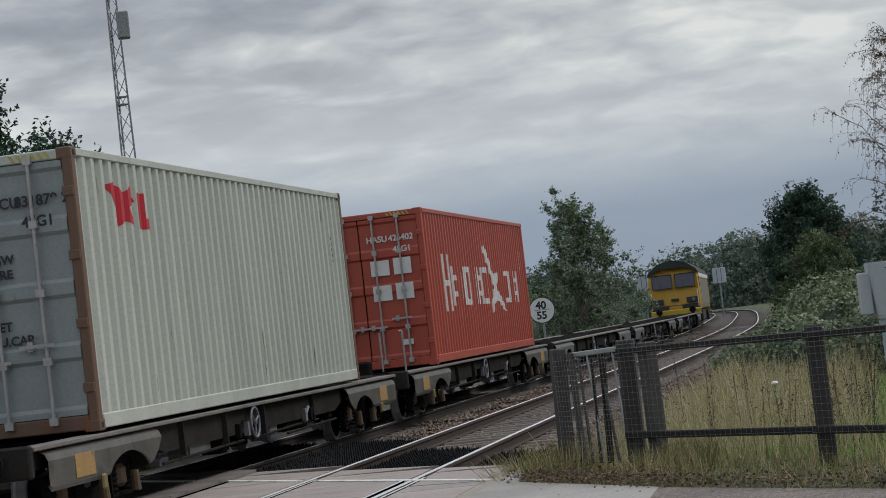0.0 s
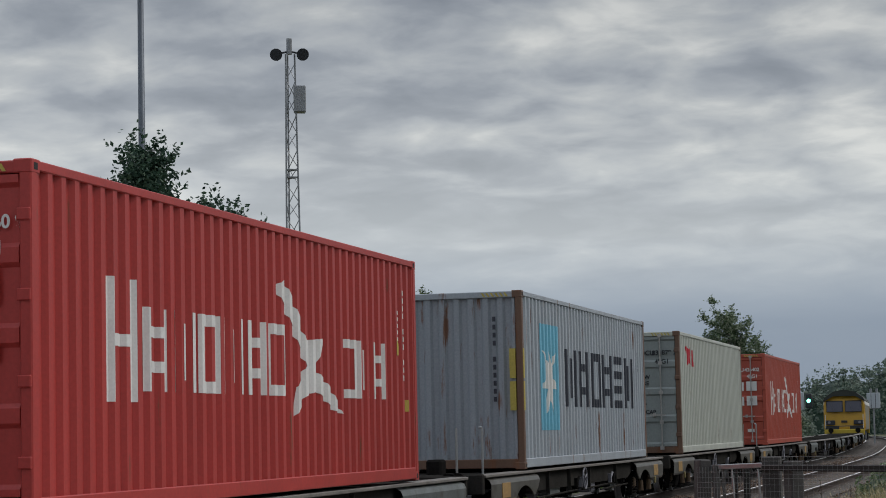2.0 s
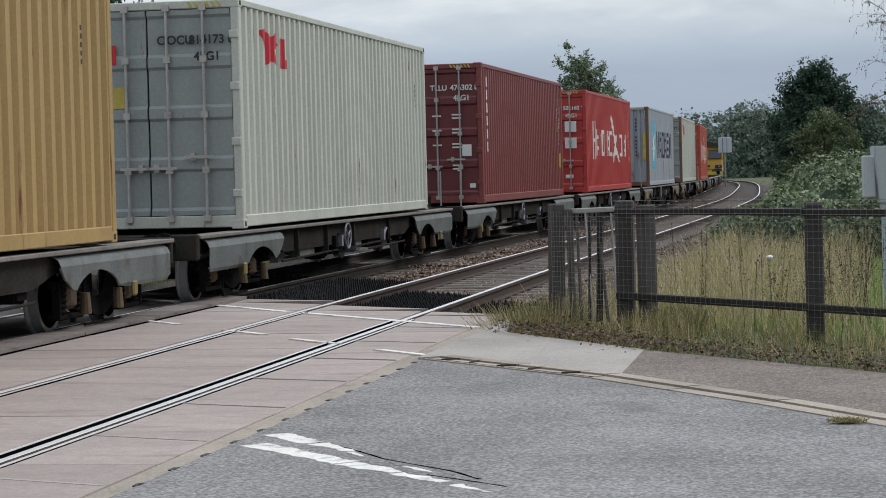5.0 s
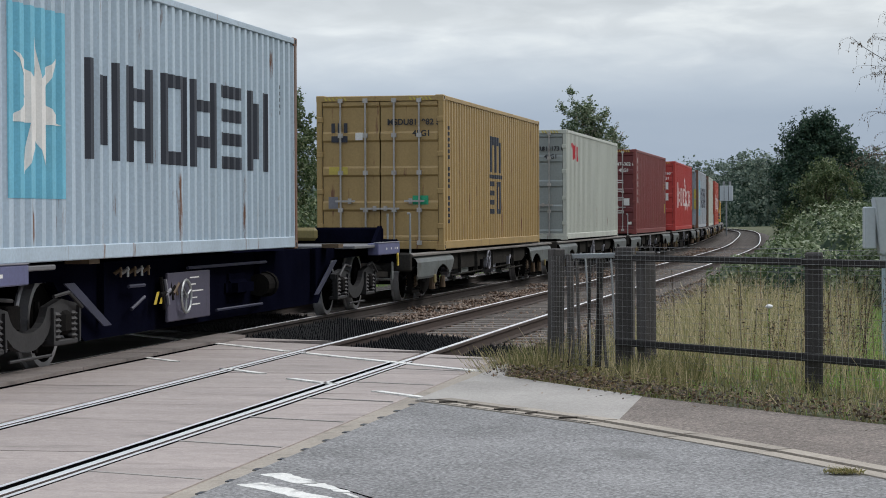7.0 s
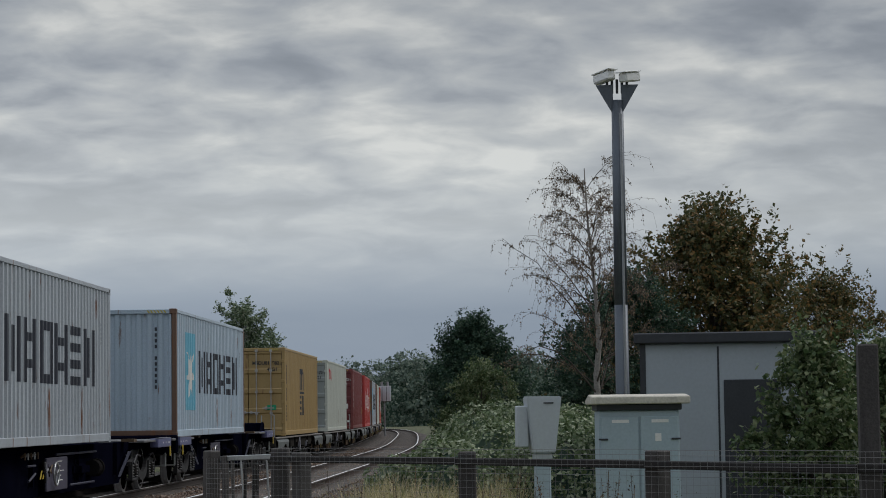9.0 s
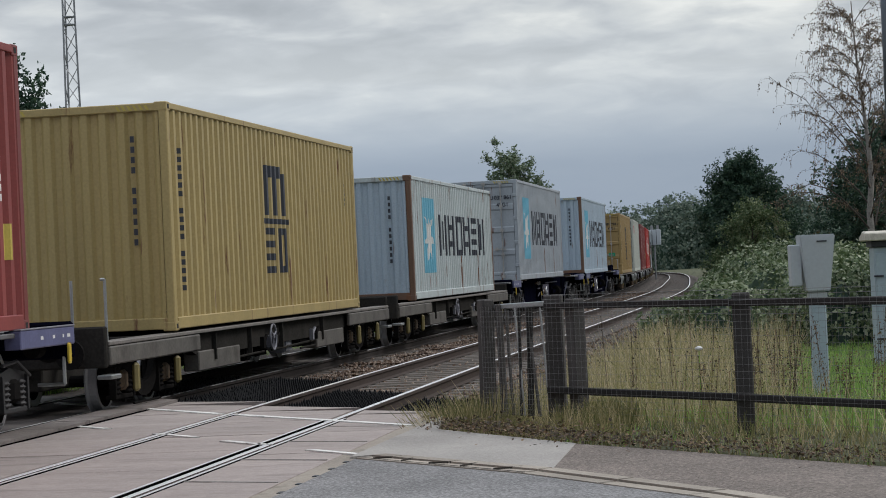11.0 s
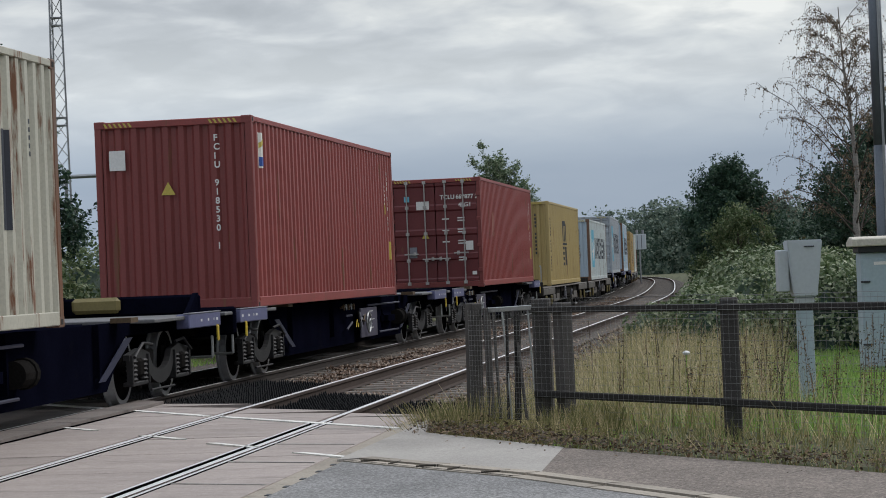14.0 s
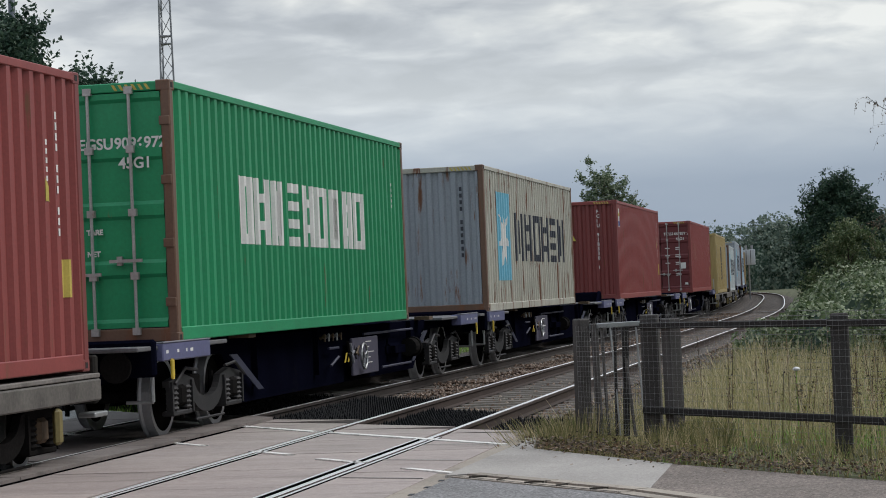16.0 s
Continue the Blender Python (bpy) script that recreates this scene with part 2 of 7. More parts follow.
LEAF_MID = leaf_material("leaf_mid", (0.042, 0.075, 0.03), (0.105, 0.15, 0.062), (0.23, 0.26, 0.14))
# the palest stop stands for bright glints on the birch leaves
LEAF_BIRCH = leaf_material("leaf_birch", (0.05, 0.09, 0.045), (0.13, 0.18, 0.095), (0.36, 0.41, 0.29))
LEAF_BRAMBLE = leaf_material("leaf_bramble", (0.05, 0.085, 0.035), (0.15, 0.205, 0.09), (0.40, 0.44, 0.30))
LEAF_AUTUMN = leaf_material("leaf_autumn", (0.05, 0.066, 0.028), (0.115, 0.115, 0.046), (0.27, 0.165, 0.065))
LEAF_SPARSE = leaf_material("leaf_sparse", (0.10, 0.075, 0.05), (0.19, 0.14, 0.095), (0.27, 0.19, 0.12))
# distance haze mixed into the leaf colour of far woods and bushes
LEAF_HAZED = leaf_material("leaf_hazed", (0.085, 0.125, 0.098), (0.14, 0.19, 0.145), (0.19, 0.235, 0.17))
GRASS_DRY = leaf_material("grass_dry", (0.17, 0.185, 0.065), (0.42, 0.37, 0.17), (0.76, 0.64, 0.42))
GRASS_GREEN = leaf_material("grass_green", (0.14, 0.27, 0.05), (0.26, 0.46, 0.09), (0.44, 0.52, 0.19))
GRASS_SEED = leaf_material("grass_seed", (0.32, 0.27, 0.16), (0.5, 0.42, 0.27), (0.62, 0.5, 0.36))
GRASS_TUFT = leaf_material("grass_tuft", (0.10, 0.12, 0.04), (0.25, 0.23, 0.095), (0.55, 0.45, 0.27))
LITTER = leaf_material("leaf_litter", (0.035, 0.026, 0.018), (0.095, 0.066, 0.04), (0.26, 0.17, 0.10))

# ---- mesh helpers ----
def part(name, bm, mat, parent=None, label="", smooth=False):
    me = bpy.data.meshes.new(name)
    bm.to_mesh(me)
    bm.free()
    me.materials.append(mat)
    if smooth:
        for f in me.polygons:
            f.use_smooth = True
    ob = new(name, me)
    ob.parent = parent
    return tagged(ob, label)


def raw(name, verts, faces, mat, parent=None, label=""):
    me = bpy.data.meshes.new(name)
    me.from_pydata(verts, [], faces)
    me.materials.append(mat)
    ob = new(name, me)
    ob.parent = parent
    return tagged(ob, label)


def quads(name, v, mat, parent=None):
    """v: an array (n, 4, 3) of separate four-cornered leaves."""
    n = len(v)
    me = bpy.data.meshes.new(name)
    me.vertices.add(n * 4)
    me.vertices.foreach_set("co", v.reshape(-1).astype(np.float32))
    me.loops.add(n * 4)
    me.loops.foreach_set("vertex_index", np.arange(n * 4, dtype=np.int32))
    me.polygons.add(n)
    me.polygons.foreach_set("loop_start", np.arange(0, n * 4, 4, dtype=np.int32))
    me.update(calc_edges=True)
    me.materials.append(mat)
    ob = new(name, me)
    ob.parent = parent
    return ob


def box(bm, x0, x1, y0, y1, z0, z1, m=None):
    vs = [bm.verts.new((x, y, z)) for x in (x0, x1) for y in (y0, y1) for z in (z0, z1)]
    if m is not None:
        for w in vs:
            w.co = m @ w.co
    for f in ((0, 1, 3, 2), (4, 6, 7, 5), (0, 4, 5, 1), (2, 3, 7, 6), (0, 2, 6, 4), (1, 5, 7, 3)):
        bm.faces.new([vs[i] for i in f])
    return vs


def rbox(x0, x1, y0, y1, z0, z1, r=0.01, m=None, seg=1):
    bm = bmesh.new()
    box(bm, x0, x1, y0, y1, z0, z1, m)
    bmesh.ops.bevel(bm, geom=bm.edges[:], offset=r, segments=seg, affect="EDGES")
    return bm


def tube(bm, a, b, r0, r1=None, n=8):
    a, b = Vector(a), Vector(b)
    r1 = r0 if r1 is None else r1
    d = (b - a).normalized()
    u = d.orthogonal().normalized()
    w = d.cross(u)
    ra = [bm.verts.new(a + (u * math.cos(k * 2 * math.pi / n) + w * math.sin(k * 2 * math.pi / n)) * r0) for k in range(n)]
    rb = [bm.verts.new(b + (u * math.cos(k * 2 * math.pi / n) + w * math.sin(k * 2 * math.pi / n)) * r1) for k in range(n)]
    for k in range(n):
        bm.faces.new((ra[k], ra[(k + 1) % n], rb[(k + 1) % n], rb[k]))
    bm.faces.new(ra[::-1])
    bm.faces.new(rb)


def extrude_xz(bm, outline, y0, y1):
    """A flat outline in x and z, given thickness along y."""
    a = [bm.verts.new((x, y0, z)) for x, z in outline]
    b = [bm.verts.new((x, y1, z)) for x, z in outline]
    n = len(outline)
    for i in range(n):
        bm.faces.new((a[i], a[(i + 1) % n], b[(i + 1) % n], b[i]))
    bm.faces.new(a[::-1])
    bm.faces.new(b)


def slab(name, outline, z0, z1, mat, parent=None):
    """A flat outline in x and y, given height."""
    bm = bmesh.new()
    a = [bm.verts.new((x, y, z0)) for x, y in outline]
    b = [bm.verts.new((x, y, z1)) for x, y in outline]
    n = len(outline)
    for i in range(n):
        bm.faces.new((a[i], a[(i + 1) % n], b[(i + 1) % n], b[i]))
    bm.faces.new(a[::-1])
    bm.faces.new(b)
    bmesh.ops.recalc_face_normals(bm, faces=bm.faces[:])
    return part(name, bm, mat, parent)


def thing(name, m, label, category, group="", kind=""):
    ob = new(name)
    ob.empty_display_size = 0.2
    ob.matrix_basis = m
    return tagged(ob, label, category, group, kind)


def words(text, size, mat, name, parent, m, bold=0.0):
    """Raised lettering as a mesh; m places its left end of the base line, reading along x."""
    cu = bpy.data.curves.new("writing", "FONT")
    cu.body, cu.size, cu.offset = text, size, bold
    cu.extrude = 0.0015
    ob = bpy.data.objects.new("writing", cu)
    scene.collection.objects.link(ob)
    dg = bpy.context.evaluated_depsgraph_get()
    me = bpy.data.meshes.new_from_object(ob.evaluated_get(dg))
    bpy.data.objects.remove(ob)
    me.materials.clear()
    me.materials.append(mat)
    out = new(name, me)
    out.parent = parent
    out.matrix_basis = m
    return out


# ---- the line of the tracks ----
BEND_S = [-15, 10, 30, 50, 75, 105, 140, 200, 260, 420]
BEND_K = [0.0012, 0.00094, -0.00078, 0.00014, 0.00024, 0.00121, 0.0, 0.0006, 0.003, 0.003]
STEP = 0.5
LINE_S = np.arange(-320, 560, STEP)
_k = np.interp(LINE_S, BEND_S, BEND_K)
_k[LINE_S < -15] = 0.0
LINE_TH = np.cumsum(_k) * STEP
_z = int(320 / STEP)
LINE_TH = LINE_TH - LINE_TH[_z]
LINE_X = np.cumsum(np.cos(LINE_TH)) * STEP
LINE_Y = np.cumsum(np.sin(LINE_TH)) * STEP
LINE_X, LINE_Y = LINE_X - LINE_X[_z], LINE_Y - LINE_Y[_z] + 8.80
NEAR = -3.40


def on_line(s, off=0.0):
    """Place and heading on the far track's centre line, or beside it (left is positive)."""
    x, y, th = (float(np.interp(s, LINE_S, v)) for v in (LINE_X, LINE_Y, LINE_TH))
    return x - math.sin(th) * off, y + math.cos(th) * off, th


def along(name, section, offs, s0, s1, step, mat, parent=None, closed=True):
    """A section (across, height) swept along the line."""
    ss = np.arange(s0, s1 + 1e-6, step)
    verts, faces, n = [], [], len(section)
    for s in ss:
        for o, z in section:
            x, y, _ = on_line(s, offs + o)
            verts.append((x, y, z))
    for i in range(len(ss) - 1):
        for j in range(n if closed else n - 1):
            k = (j + 1) % n
            faces.append((i * n + j, (i + 1) * n + j, (i + 1) * n + k, i * n + k))
    return raw(name, verts, faces, mat, parent)

# ---- ground, road, tracks ----
KERB = [(17.72, 3.67), (16.01, 2.1), (14.17, 0.79), (12.77, -0.1), (8.0, -3.1), (0.0, -8.0), (-14.0, -16.5)]
VERGE = [(22.3, 3.71), (20.5, 3.45), (18.37, 1.94), (16.0, -0.14), (12.0, -3.3), (4.0, -9.3), (-11.0, -19.5)]


def shifted(line, d):
    out = []
    for i, (x, y) in enumerate(line):
        a, b = line[max(i - 1, 0)], line[min(i + 1, len(line) - 1)]
        tx, ty = b[0] - a[0], b[1] - a[1]
        q = math.hypot(tx, ty)
        out.append((x - ty / q * d, y + tx / q * d))
    return out


def verge_side(x, y):
    """How far a place lies beyond the footway's back edge."""
    best = 1e9
    for (ax, ay), (bx, by) in zip(VERGE, VERGE[1:]):
        tx, ty = bx - ax, by - ay
        q = math.hypot(tx, ty)
        k = min(max(((x - ax) * tx + (y - ay) * ty) / q / q, 0), 1)
        px, py = ax + tx * k, ay + ty * k
        dd = math.hypot(x - px, y - py)
        if dd < abs(best):
            best = dd if (x - ax) * ty - (y - ay) * tx < 0 else -dd
    return best


def deck_end(y):
    return 23.9 + (y - 4.84) * 1.0


def ground_z(x, y):
    ly = float(np.interp(x, LINE_X, LINE_Y))
    d = y - ly
    bump = 0.05 * noise.noise(Vector((x * 0.35, y * 0.35, 0))) + 0.15 * noise.noise(Vector((x * 0.05, y * 0.05, 3)))
    if d > 0:
        k = min(max((d - 4.2) / 1.2, 0), 1)
    else:
        k = min(max((-d - 5.6) / 1.2, 0), 1)
    z = -0.55 + k * (0.52 + (bump if x > 24 or d > 8 else bump * 0.3))
    if d < 0 and (verge_side(x, y) < 0.15 or x < 3):
        z = min(z, -0.25)
    if d > 0 and x < deck_end(y) + 0.5 and y > 8:
        z = -0.3
    return z


def build_ground():
    xs = sorted(set([-3000, -800, -200, -60, -20] + [round(v, 2) for v in np.arange(0, 46, 0.7)] + list(range(46, 130, 3)) + list(range(130, 420, 12)) + [420, 600, 1000, 3000]))
    ys = sorted(set([-3000, -800, -200, -60, -30] + [round(v, 2) for v in np.arange(-16, 20, 0.7)] + list(range(20, 60, 4)) + [60, 100, 200, 500, 3000]))
    verts = [(x, y, ground_z(x, y)) for x in xs for y in ys]
    n = len(ys)
    faces = [(i * n + j, (i + 1) * n + j, (i + 1) * n + j + 1, i * n + j + 1) for i in range(len(xs) - 1) for j in range(n - 1)]
    tagged(raw("ground", verts, faces, GROUND), "rough grassy soil beside the railway", "ground", kind="structure")


build_ground()
road = slab("road", [(17.72, 3.67), *KERB[1:], (-60, -40), (-60, 3.5), (-5, 3.55)], -0.3, -0.006, ASPHALT)
tagged(road, "worn grey asphalt road with cracks", "road", kind="structure")
far_road = slab("road", [(30.3, 11.0), (62, 43), (40, 60), (-3, 11.0)], -0.4, -0.02, ASPHALT)
tagged(far_road, "grey asphalt road beyond the tracks", "road", kind="structure")
KERB_BACK = shifted(KERB, 0.28)
KERB_MID = shifted(KERB, 0.13)
kerb = thing("kerb", Matrix(), "weathered concrete kerb stones along the road", "kerb", kind="structure")
for fa, fb, h, w0, w1 in ((KERB, KERB_MID, 0.002, 0, 0), (shifted(KERB, 0.15), KERB_BACK, 0.014, 0, 0)):
    for i in range(len(fa) - 2):
        (ax, ay), (bx, by), (cx, cy), (dx, dy) = fa[i], fa[i + 1], fb[i + 1], fb[i]
        m = max(1, int(math.hypot(bx - ax, by - ay) / 0.9))
        for k in range(m):
            f0, f1 = k / m + 0.006, (k + 1) / m - 0.006
            lerp = lambda p, q, f: (p[0] + (q[0] - p[0]) * f, p[1] + (q[1] - p[1]) * f)
            slab("kerb_stone", [lerp((ax, ay), (bx, by), f0), lerp((ax, ay), (bx, by), f1), lerp((dx, dy), (cx, cy), f1), lerp((dx, dy), (cx, cy), f0)], -0.25, h + random.uniform(-0.002, 0.002), KERB_STONE, kerb)
foot = slab("pavement", [KERB_BACK[1], *KERB_BACK[2:], *VERGE[:1:-1]], -0.3, 0.006, FOOTWAY)
tagged(foot, "brownish tarmac footway with leaf litter", "pavement", kind="structure")
apron = slab("pavement", [KERB_BACK[1], VERGE[2], VERGE[1], VERGE[0], (17.75, 3.72), KERB_BACK[0]], -0.3, 0.010, CONCRETE)
tagged(apron, "pale concrete footway slab beside the crossing", "pavement", kind="structure")


def build_deck():
    deck = thing("crossing_deck", Matrix(), "worn brown-grey level crossing panels between the rails", "level crossing", kind="structure")
    for a, b, top, ln in ((-5.08, -4.235, -0.006, 2.4), (-4.06, -2.735, -0.008, 1.8), (-2.565, -1.33, -0.006, 1.8), (-1.31, -0.86, 0.032, 2.4), (-0.66, 0.66, -0.008, 1.8), (0.84, 2.0, -0.006, 2.4)):
        s, last = -8.0, False
        while not last:
            e = s + ln
            cor = []
            ends = []
            for o in (a, b):
                x, y, _ = on_line(e, o)
                lim = deck_end(y)
                ends.append(min(x, lim))
            last = all(on_line(e, o)[0] >= deck_end(on_line(e, o)[1]) for o in (a, b)) or e > 60
            p0, p1 = on_line(s + 0.008, a), on_line(s + 0.008, b)
            if p0[0] < deck_end(p0[1]) - 0.05 or p1[0] < deck_end(p1[1]) - 0.05:
                q0, q1 = on_line(e - 0.008, a), on_line(e - 0.008, b)
                f = [(p0[0], p0[1]), (min(q0[0], max(deck_end(q0[1]), p0[0] + 0.02)), q0[1]), (min(q1[0], max(deck_end(q1[1]), p1[0] + 0.02)), q1[1]), (p1[0], p1[1])]
                slab("panel", f, -0.2, top + random.uniform(-0.003, 0.003), DECK_OIL_SHADE if a > -0.7 else DECK_GRIME_SHADE if a > -1.4 else DECK, deck)
            s = e
    # pale strip along the asphalt's edge, with its bolts
    slab("edge_strip", [(-6, 3.9), (10, 3.95), (22.4, 4.1), (22.4, 3.62), (17.7, 3.60), (-6, 3.40)], -0.2, -0.012, KERB_STONE, deck)
    for k in range(34):
        x = 3.0 + k * 0.58
        y = 3.40 + (x + 6) * 0.0084 + 0.10
        bm = bmesh.new()
        box(bm, x - 0.05, x + 0.05, y - 0.018, y + 0.018, -0.02, -0.006)
        part("bolt", bm, DARK, deck)
    lines = [((23.84, 6.24), (21.3, 3.86), 0.10), ((27.6, 9.6), (24.1, 6.5), 0.10)]
    for (ax, ay), (bx, by), w in lines:
        q = math.hypot(bx - ax, by - ay)
        nx, ny = -(by - ay) / q * w / 2, (bx - ax) / q * w / 2
        slab("white_line", [(ax + nx, ay + ny), (bx + nx, by + ny), (bx - nx, by - ny), (ax - nx, ay - ny)], -0.02, 0.004, WHITE_LINE, deck)
    for cx, cy in ((21.0, 6.12), (19.75, 5.1), (22.6, 7.5), (25.2, 9.9), (18.4, 3.98)):
        ux, uy = 0.74 * 0.42, 0.67 * 0.42
        slab("white_dash", [(cx - ux, cy - uy - 0.05), (cx + ux, cy + uy - 0.05), (cx + ux, cy + uy + 0.05), (cx - ux, cy - uy + 0.05)], -0.02, 0.003, WHITE_LINE, deck)


build_deck()
for off in (NEAR - 0.7525 + 0.102, NEAR - 0.7525 - 0.102, NEAR + 0.7525 - 0.102, -0.7525 + 0.102):
    tagged(along("edge_angle", [(-0.016, 0.0012), (-0.016, 0.003), (0.016, 0.003), (0.016, 0.0012)], off, -8, 23.6 + (off - NEAR) * 1.0, 0.5, RAIL_TOP), "worn steel edge beside the flange groove", "steel edge", kind="structure")
# black walls and floors stand for the deep shade in the flange grooves
for off in (NEAR - 0.7525 + 0.102, NEAR - 0.7525 - 0.102, NEAR + 0.7525 - 0.102, -0.7525 + 0.102):
    tagged(along("groove_wall_shade", [(-0.020, -0.12), (-0.020, 0.001), (0.016, 0.001), (0.016, -0.12)], off, -8, 23.6 + (off - NEAR) * 1.0, 0.5, GAP_SHADE), "black groove wall under the steel edge, standing for shade", "rubber seal", kind="structure")
for rail_at in (NEAR - 0.7525, NEAR + 0.7525):
    for d in (-0.0635, 0.0635):
        off = rail_at + d
        tagged(along("groove_shade", [(-0.026, -0.12), (-0.026, -0.065), (0.026, -0.065), (0.026, -0.12)], off, -8, 23.4 + (off - NEAR) * 1.0, 0.5, GAP_SHADE), "black strip standing for shade in the groove beside the rail", "rubber seal", kind="structure")
for k in range(12):
    x, y, _ = on_line(3.2 + k * 1.8, -5.06)
    x2, y2, _ = on_line(3.5 + k * 1.8, -4.27)
    tagged(slab("joint_line", [(x, y), (x + 0.035, y), (x2 + 0.035, y2), (x2, y2)], -0.02, -0.0005, CONCRETE), "pale filled joint between crossing panels", "panel joint", kind="structure")
# the shadow line at the step's foot, laid as a black strip
tagged(along("step_shadow", [(-0.03, -0.1), (-0.03, 0.001), (0.03, 0.001), (0.03, -0.1)], -1.336, -8, 25.6, 0.5, GAP_SHADE), "dark strip laid as the shadow line along the step between the tracks", "joint", kind="structure")
# broken white markings on the asphalt, split by a crack
rng_k = random.Random(5)


def ragged(name, a, b, w0, w1, top, mat, jag, label, category):
    """A strip from a to b with torn edges."""
    ax, ay = a
    ux, uy = b[0] - ax, b[1] - ay
    q = math.hypot(ux, uy)
    nx, ny, m = -uy / q, ux / q, max(4, int(q / 0.07))
    one, two = [], []
    for i in range(m + 1):
        f = i / m
        w = (w0 + (w1 - w0) * f) / 2
        for side, out in ((1, one), (-1, two)):
            e = w * (1 + jag * rng_k.uniform(-1, 0.4)) * side
            out.append((ax + ux * f + nx * e, ay + uy * f + ny * e))
    return tagged(slab(name, one + two[::-1], -0.03, top, mat), label, category, kind="structure")


for a, b, w0, w1, jag in (((12.13, 3.50), (11.35, 2.78), 0.17, 0.16, 0.25), ((11.33, 2.76), (10.98, 2.43), 0.15, 0.12, 0.5), ((10.95, 2.41), (10.62, 2.12), 0.12, 0.1, 0.7), ((10.55, 2.04), (10.3, 1.83), 0.08, 0.05, 0.8), ((12.62, 3.50), (12.2, 3.17), 0.16, 0.15, 0.3), ((12.17, 3.13), (11.82, 2.86), 0.13, 0.07, 0.5), ((11.78, 2.86), (11.62, 2.75), 0.04, 0.03, 0.6), ((11.2, 2.43), (11.0, 2.25), 0.05, 0.03, 0.8)):
    ragged("road_marking", a, b, w0, w1, -0.003, WHITE_LINE, jag, "cracked white paint on the asphalt", "road marking")
for a, b in (((12.38, 3.30), (11.95, 2.90)), ((11.95, 2.90), (11.5, 2.60)), ((11.5, 2.60), (11.05, 2.16)), ((11.05, 2.16), (10.75, 1.96)), ((10.9, 2.25), (10.5, 1.78))):
    ragged("road_crack", a, b, 0.014, 0.02, -0.0045, GAP_SHADE, 0.9, "dark open crack in the asphalt", "road crack")
for f, lx, ly in ((0.12, 0.10, 0.22), (0.3, 0.22, 0.06), (0.47, 0.08, 0.2), (0.66, 0.22, 0.1), (0.85, 0.12, 0.2)):
    kx, ky = KERB[0][0] + (KERB[1][0] - KERB[0][0]) * f, KERB[0][1] + (KERB[1][1] - KERB[0][1]) * f
    ragged("kerb_crack", (kx + 0.02, ky), (kx + lx, ky - ly), 0.010, 0.014, 0.0165, LITTER_DARK, 0.9, "dark crack through the broken kerb", "kerb crack")
ragged("kerb_crack", (KERB[0][0] + 0.02, KERB[0][1] - 0.03), (KERB[1][0] + 0.02, KERB[1][1] - 0.02), 0.012, 0.02, 0.0055, LITTER_DARK, 0.8, "dark gap along the broken kerb", "kerb crack")
tagged(along("ballast_bed", [(-5.7, -0.52), (-5.0, -0.2), (-4.75, -0.2), (-4.55, -0.255), (-2.25, -0.255), (-2.05, -0.19), (-1.75, -0.24), (-1.55, -0.2), (1.4, -0.19), (1.9, -0.38), (4.3, -0.42), (4.8, -0.6)], 0, 18, 500, 1.0, BALLAST, closed=False), "brown-grey stone ballast under both tracks", "ballast", kind="structure")

tagged(along("ballast_bed", [(-5.7, -0.52), (-5.0, -0.2), (1.4, -0.19), (2.3, -0.52)], 0, -300, -5, 5.0, BALLAST, closed=False), "brown-grey stone ballast under both tracks", "ballast", kind="structure")

tagged(along("shaded_ballast", [(-1.0, -0.188), (-0.9, -0.184), (0.9, -0.184), (1.0, -0.188)], 0, 18, 200, 1.0, BALLAST_OIL_SHADE, closed=False), "oily stones between the far track's rails, darkened for the train's shade", "ballast", kind="structure")

RAIL = [(-0.026, -0.0012), (0.026, -0.0012), (0.035, -0.012), (0.035, -0.04), (0.011, -0.055), (0.011, -0.135), (0.07, -0.158), (-0.07, -0.158), (-0.011, -0.135), (-0.011, -0.055), (-0.035, -0.04), (-0.035, -0.012)]
HEAD = [(-0.030, -0.003), (-0.025, 0.0), (0.025, 0.0), (0.030, -0.003)]


def build_track(centre, label):
    tr = thing("railway_track", Matrix(), label, "railway track", kind="structure")
    for side in (-0.7525, 0.7525):
        r = along("rail", RAIL, centre + side, -290, 500, 1.0, RAIL_SHADED if centre == 0 else RAIL_SIDE, tr)
        along("rail_head", HEAD, centre + side, -290, 500, 1.0, RAIL_TOP, r, closed=False)
    bm = rbox(-0.13, 0.13, -1.25, 1.25, -0.36, -0.165, 0.02)
    first = part("sleeper", bm, SLEEPER, tr)
    s, k, n = 23.0, 0, 0
    far_v, far_f = [], []
    while s < 330:
        x, y, th = on_line(s, centre)
        m = pose(x, y, random.uniform(-0.004, 0.004), 0, 0, math.degrees(th) + random.uniform(-0.6, 0.6))
        if s < 120:
            if n == 0:
                first.matrix_basis = m
            else:
                o = bpy.data.objects.new("sleeper", first.data)
                scene.collection.objects.link(o)
                o.parent, o.matrix_basis = tr, m
            n += 1
        else:
            b0 = len(far_v)
            for dx in (-0.13, 0.13):
                for dy in (-1.25, 1.25):
                    w = m @ Vector((dx, dy, -0.165))
                    far_v.append(tuple(w))
            far_f.append((b0, b0 + 2, b0 + 3, b0 + 1))
        s += 0.65
    tagged(raw("far_sleepers", far_v, far_f, SLEEPER_FAR, tr), kind="stuff")
    return tr


build_track(0.0, "curving track of worn steel rails on sleepers, under the train")
build_track(NEAR, "curving track of bright steel rails on concrete sleepers")


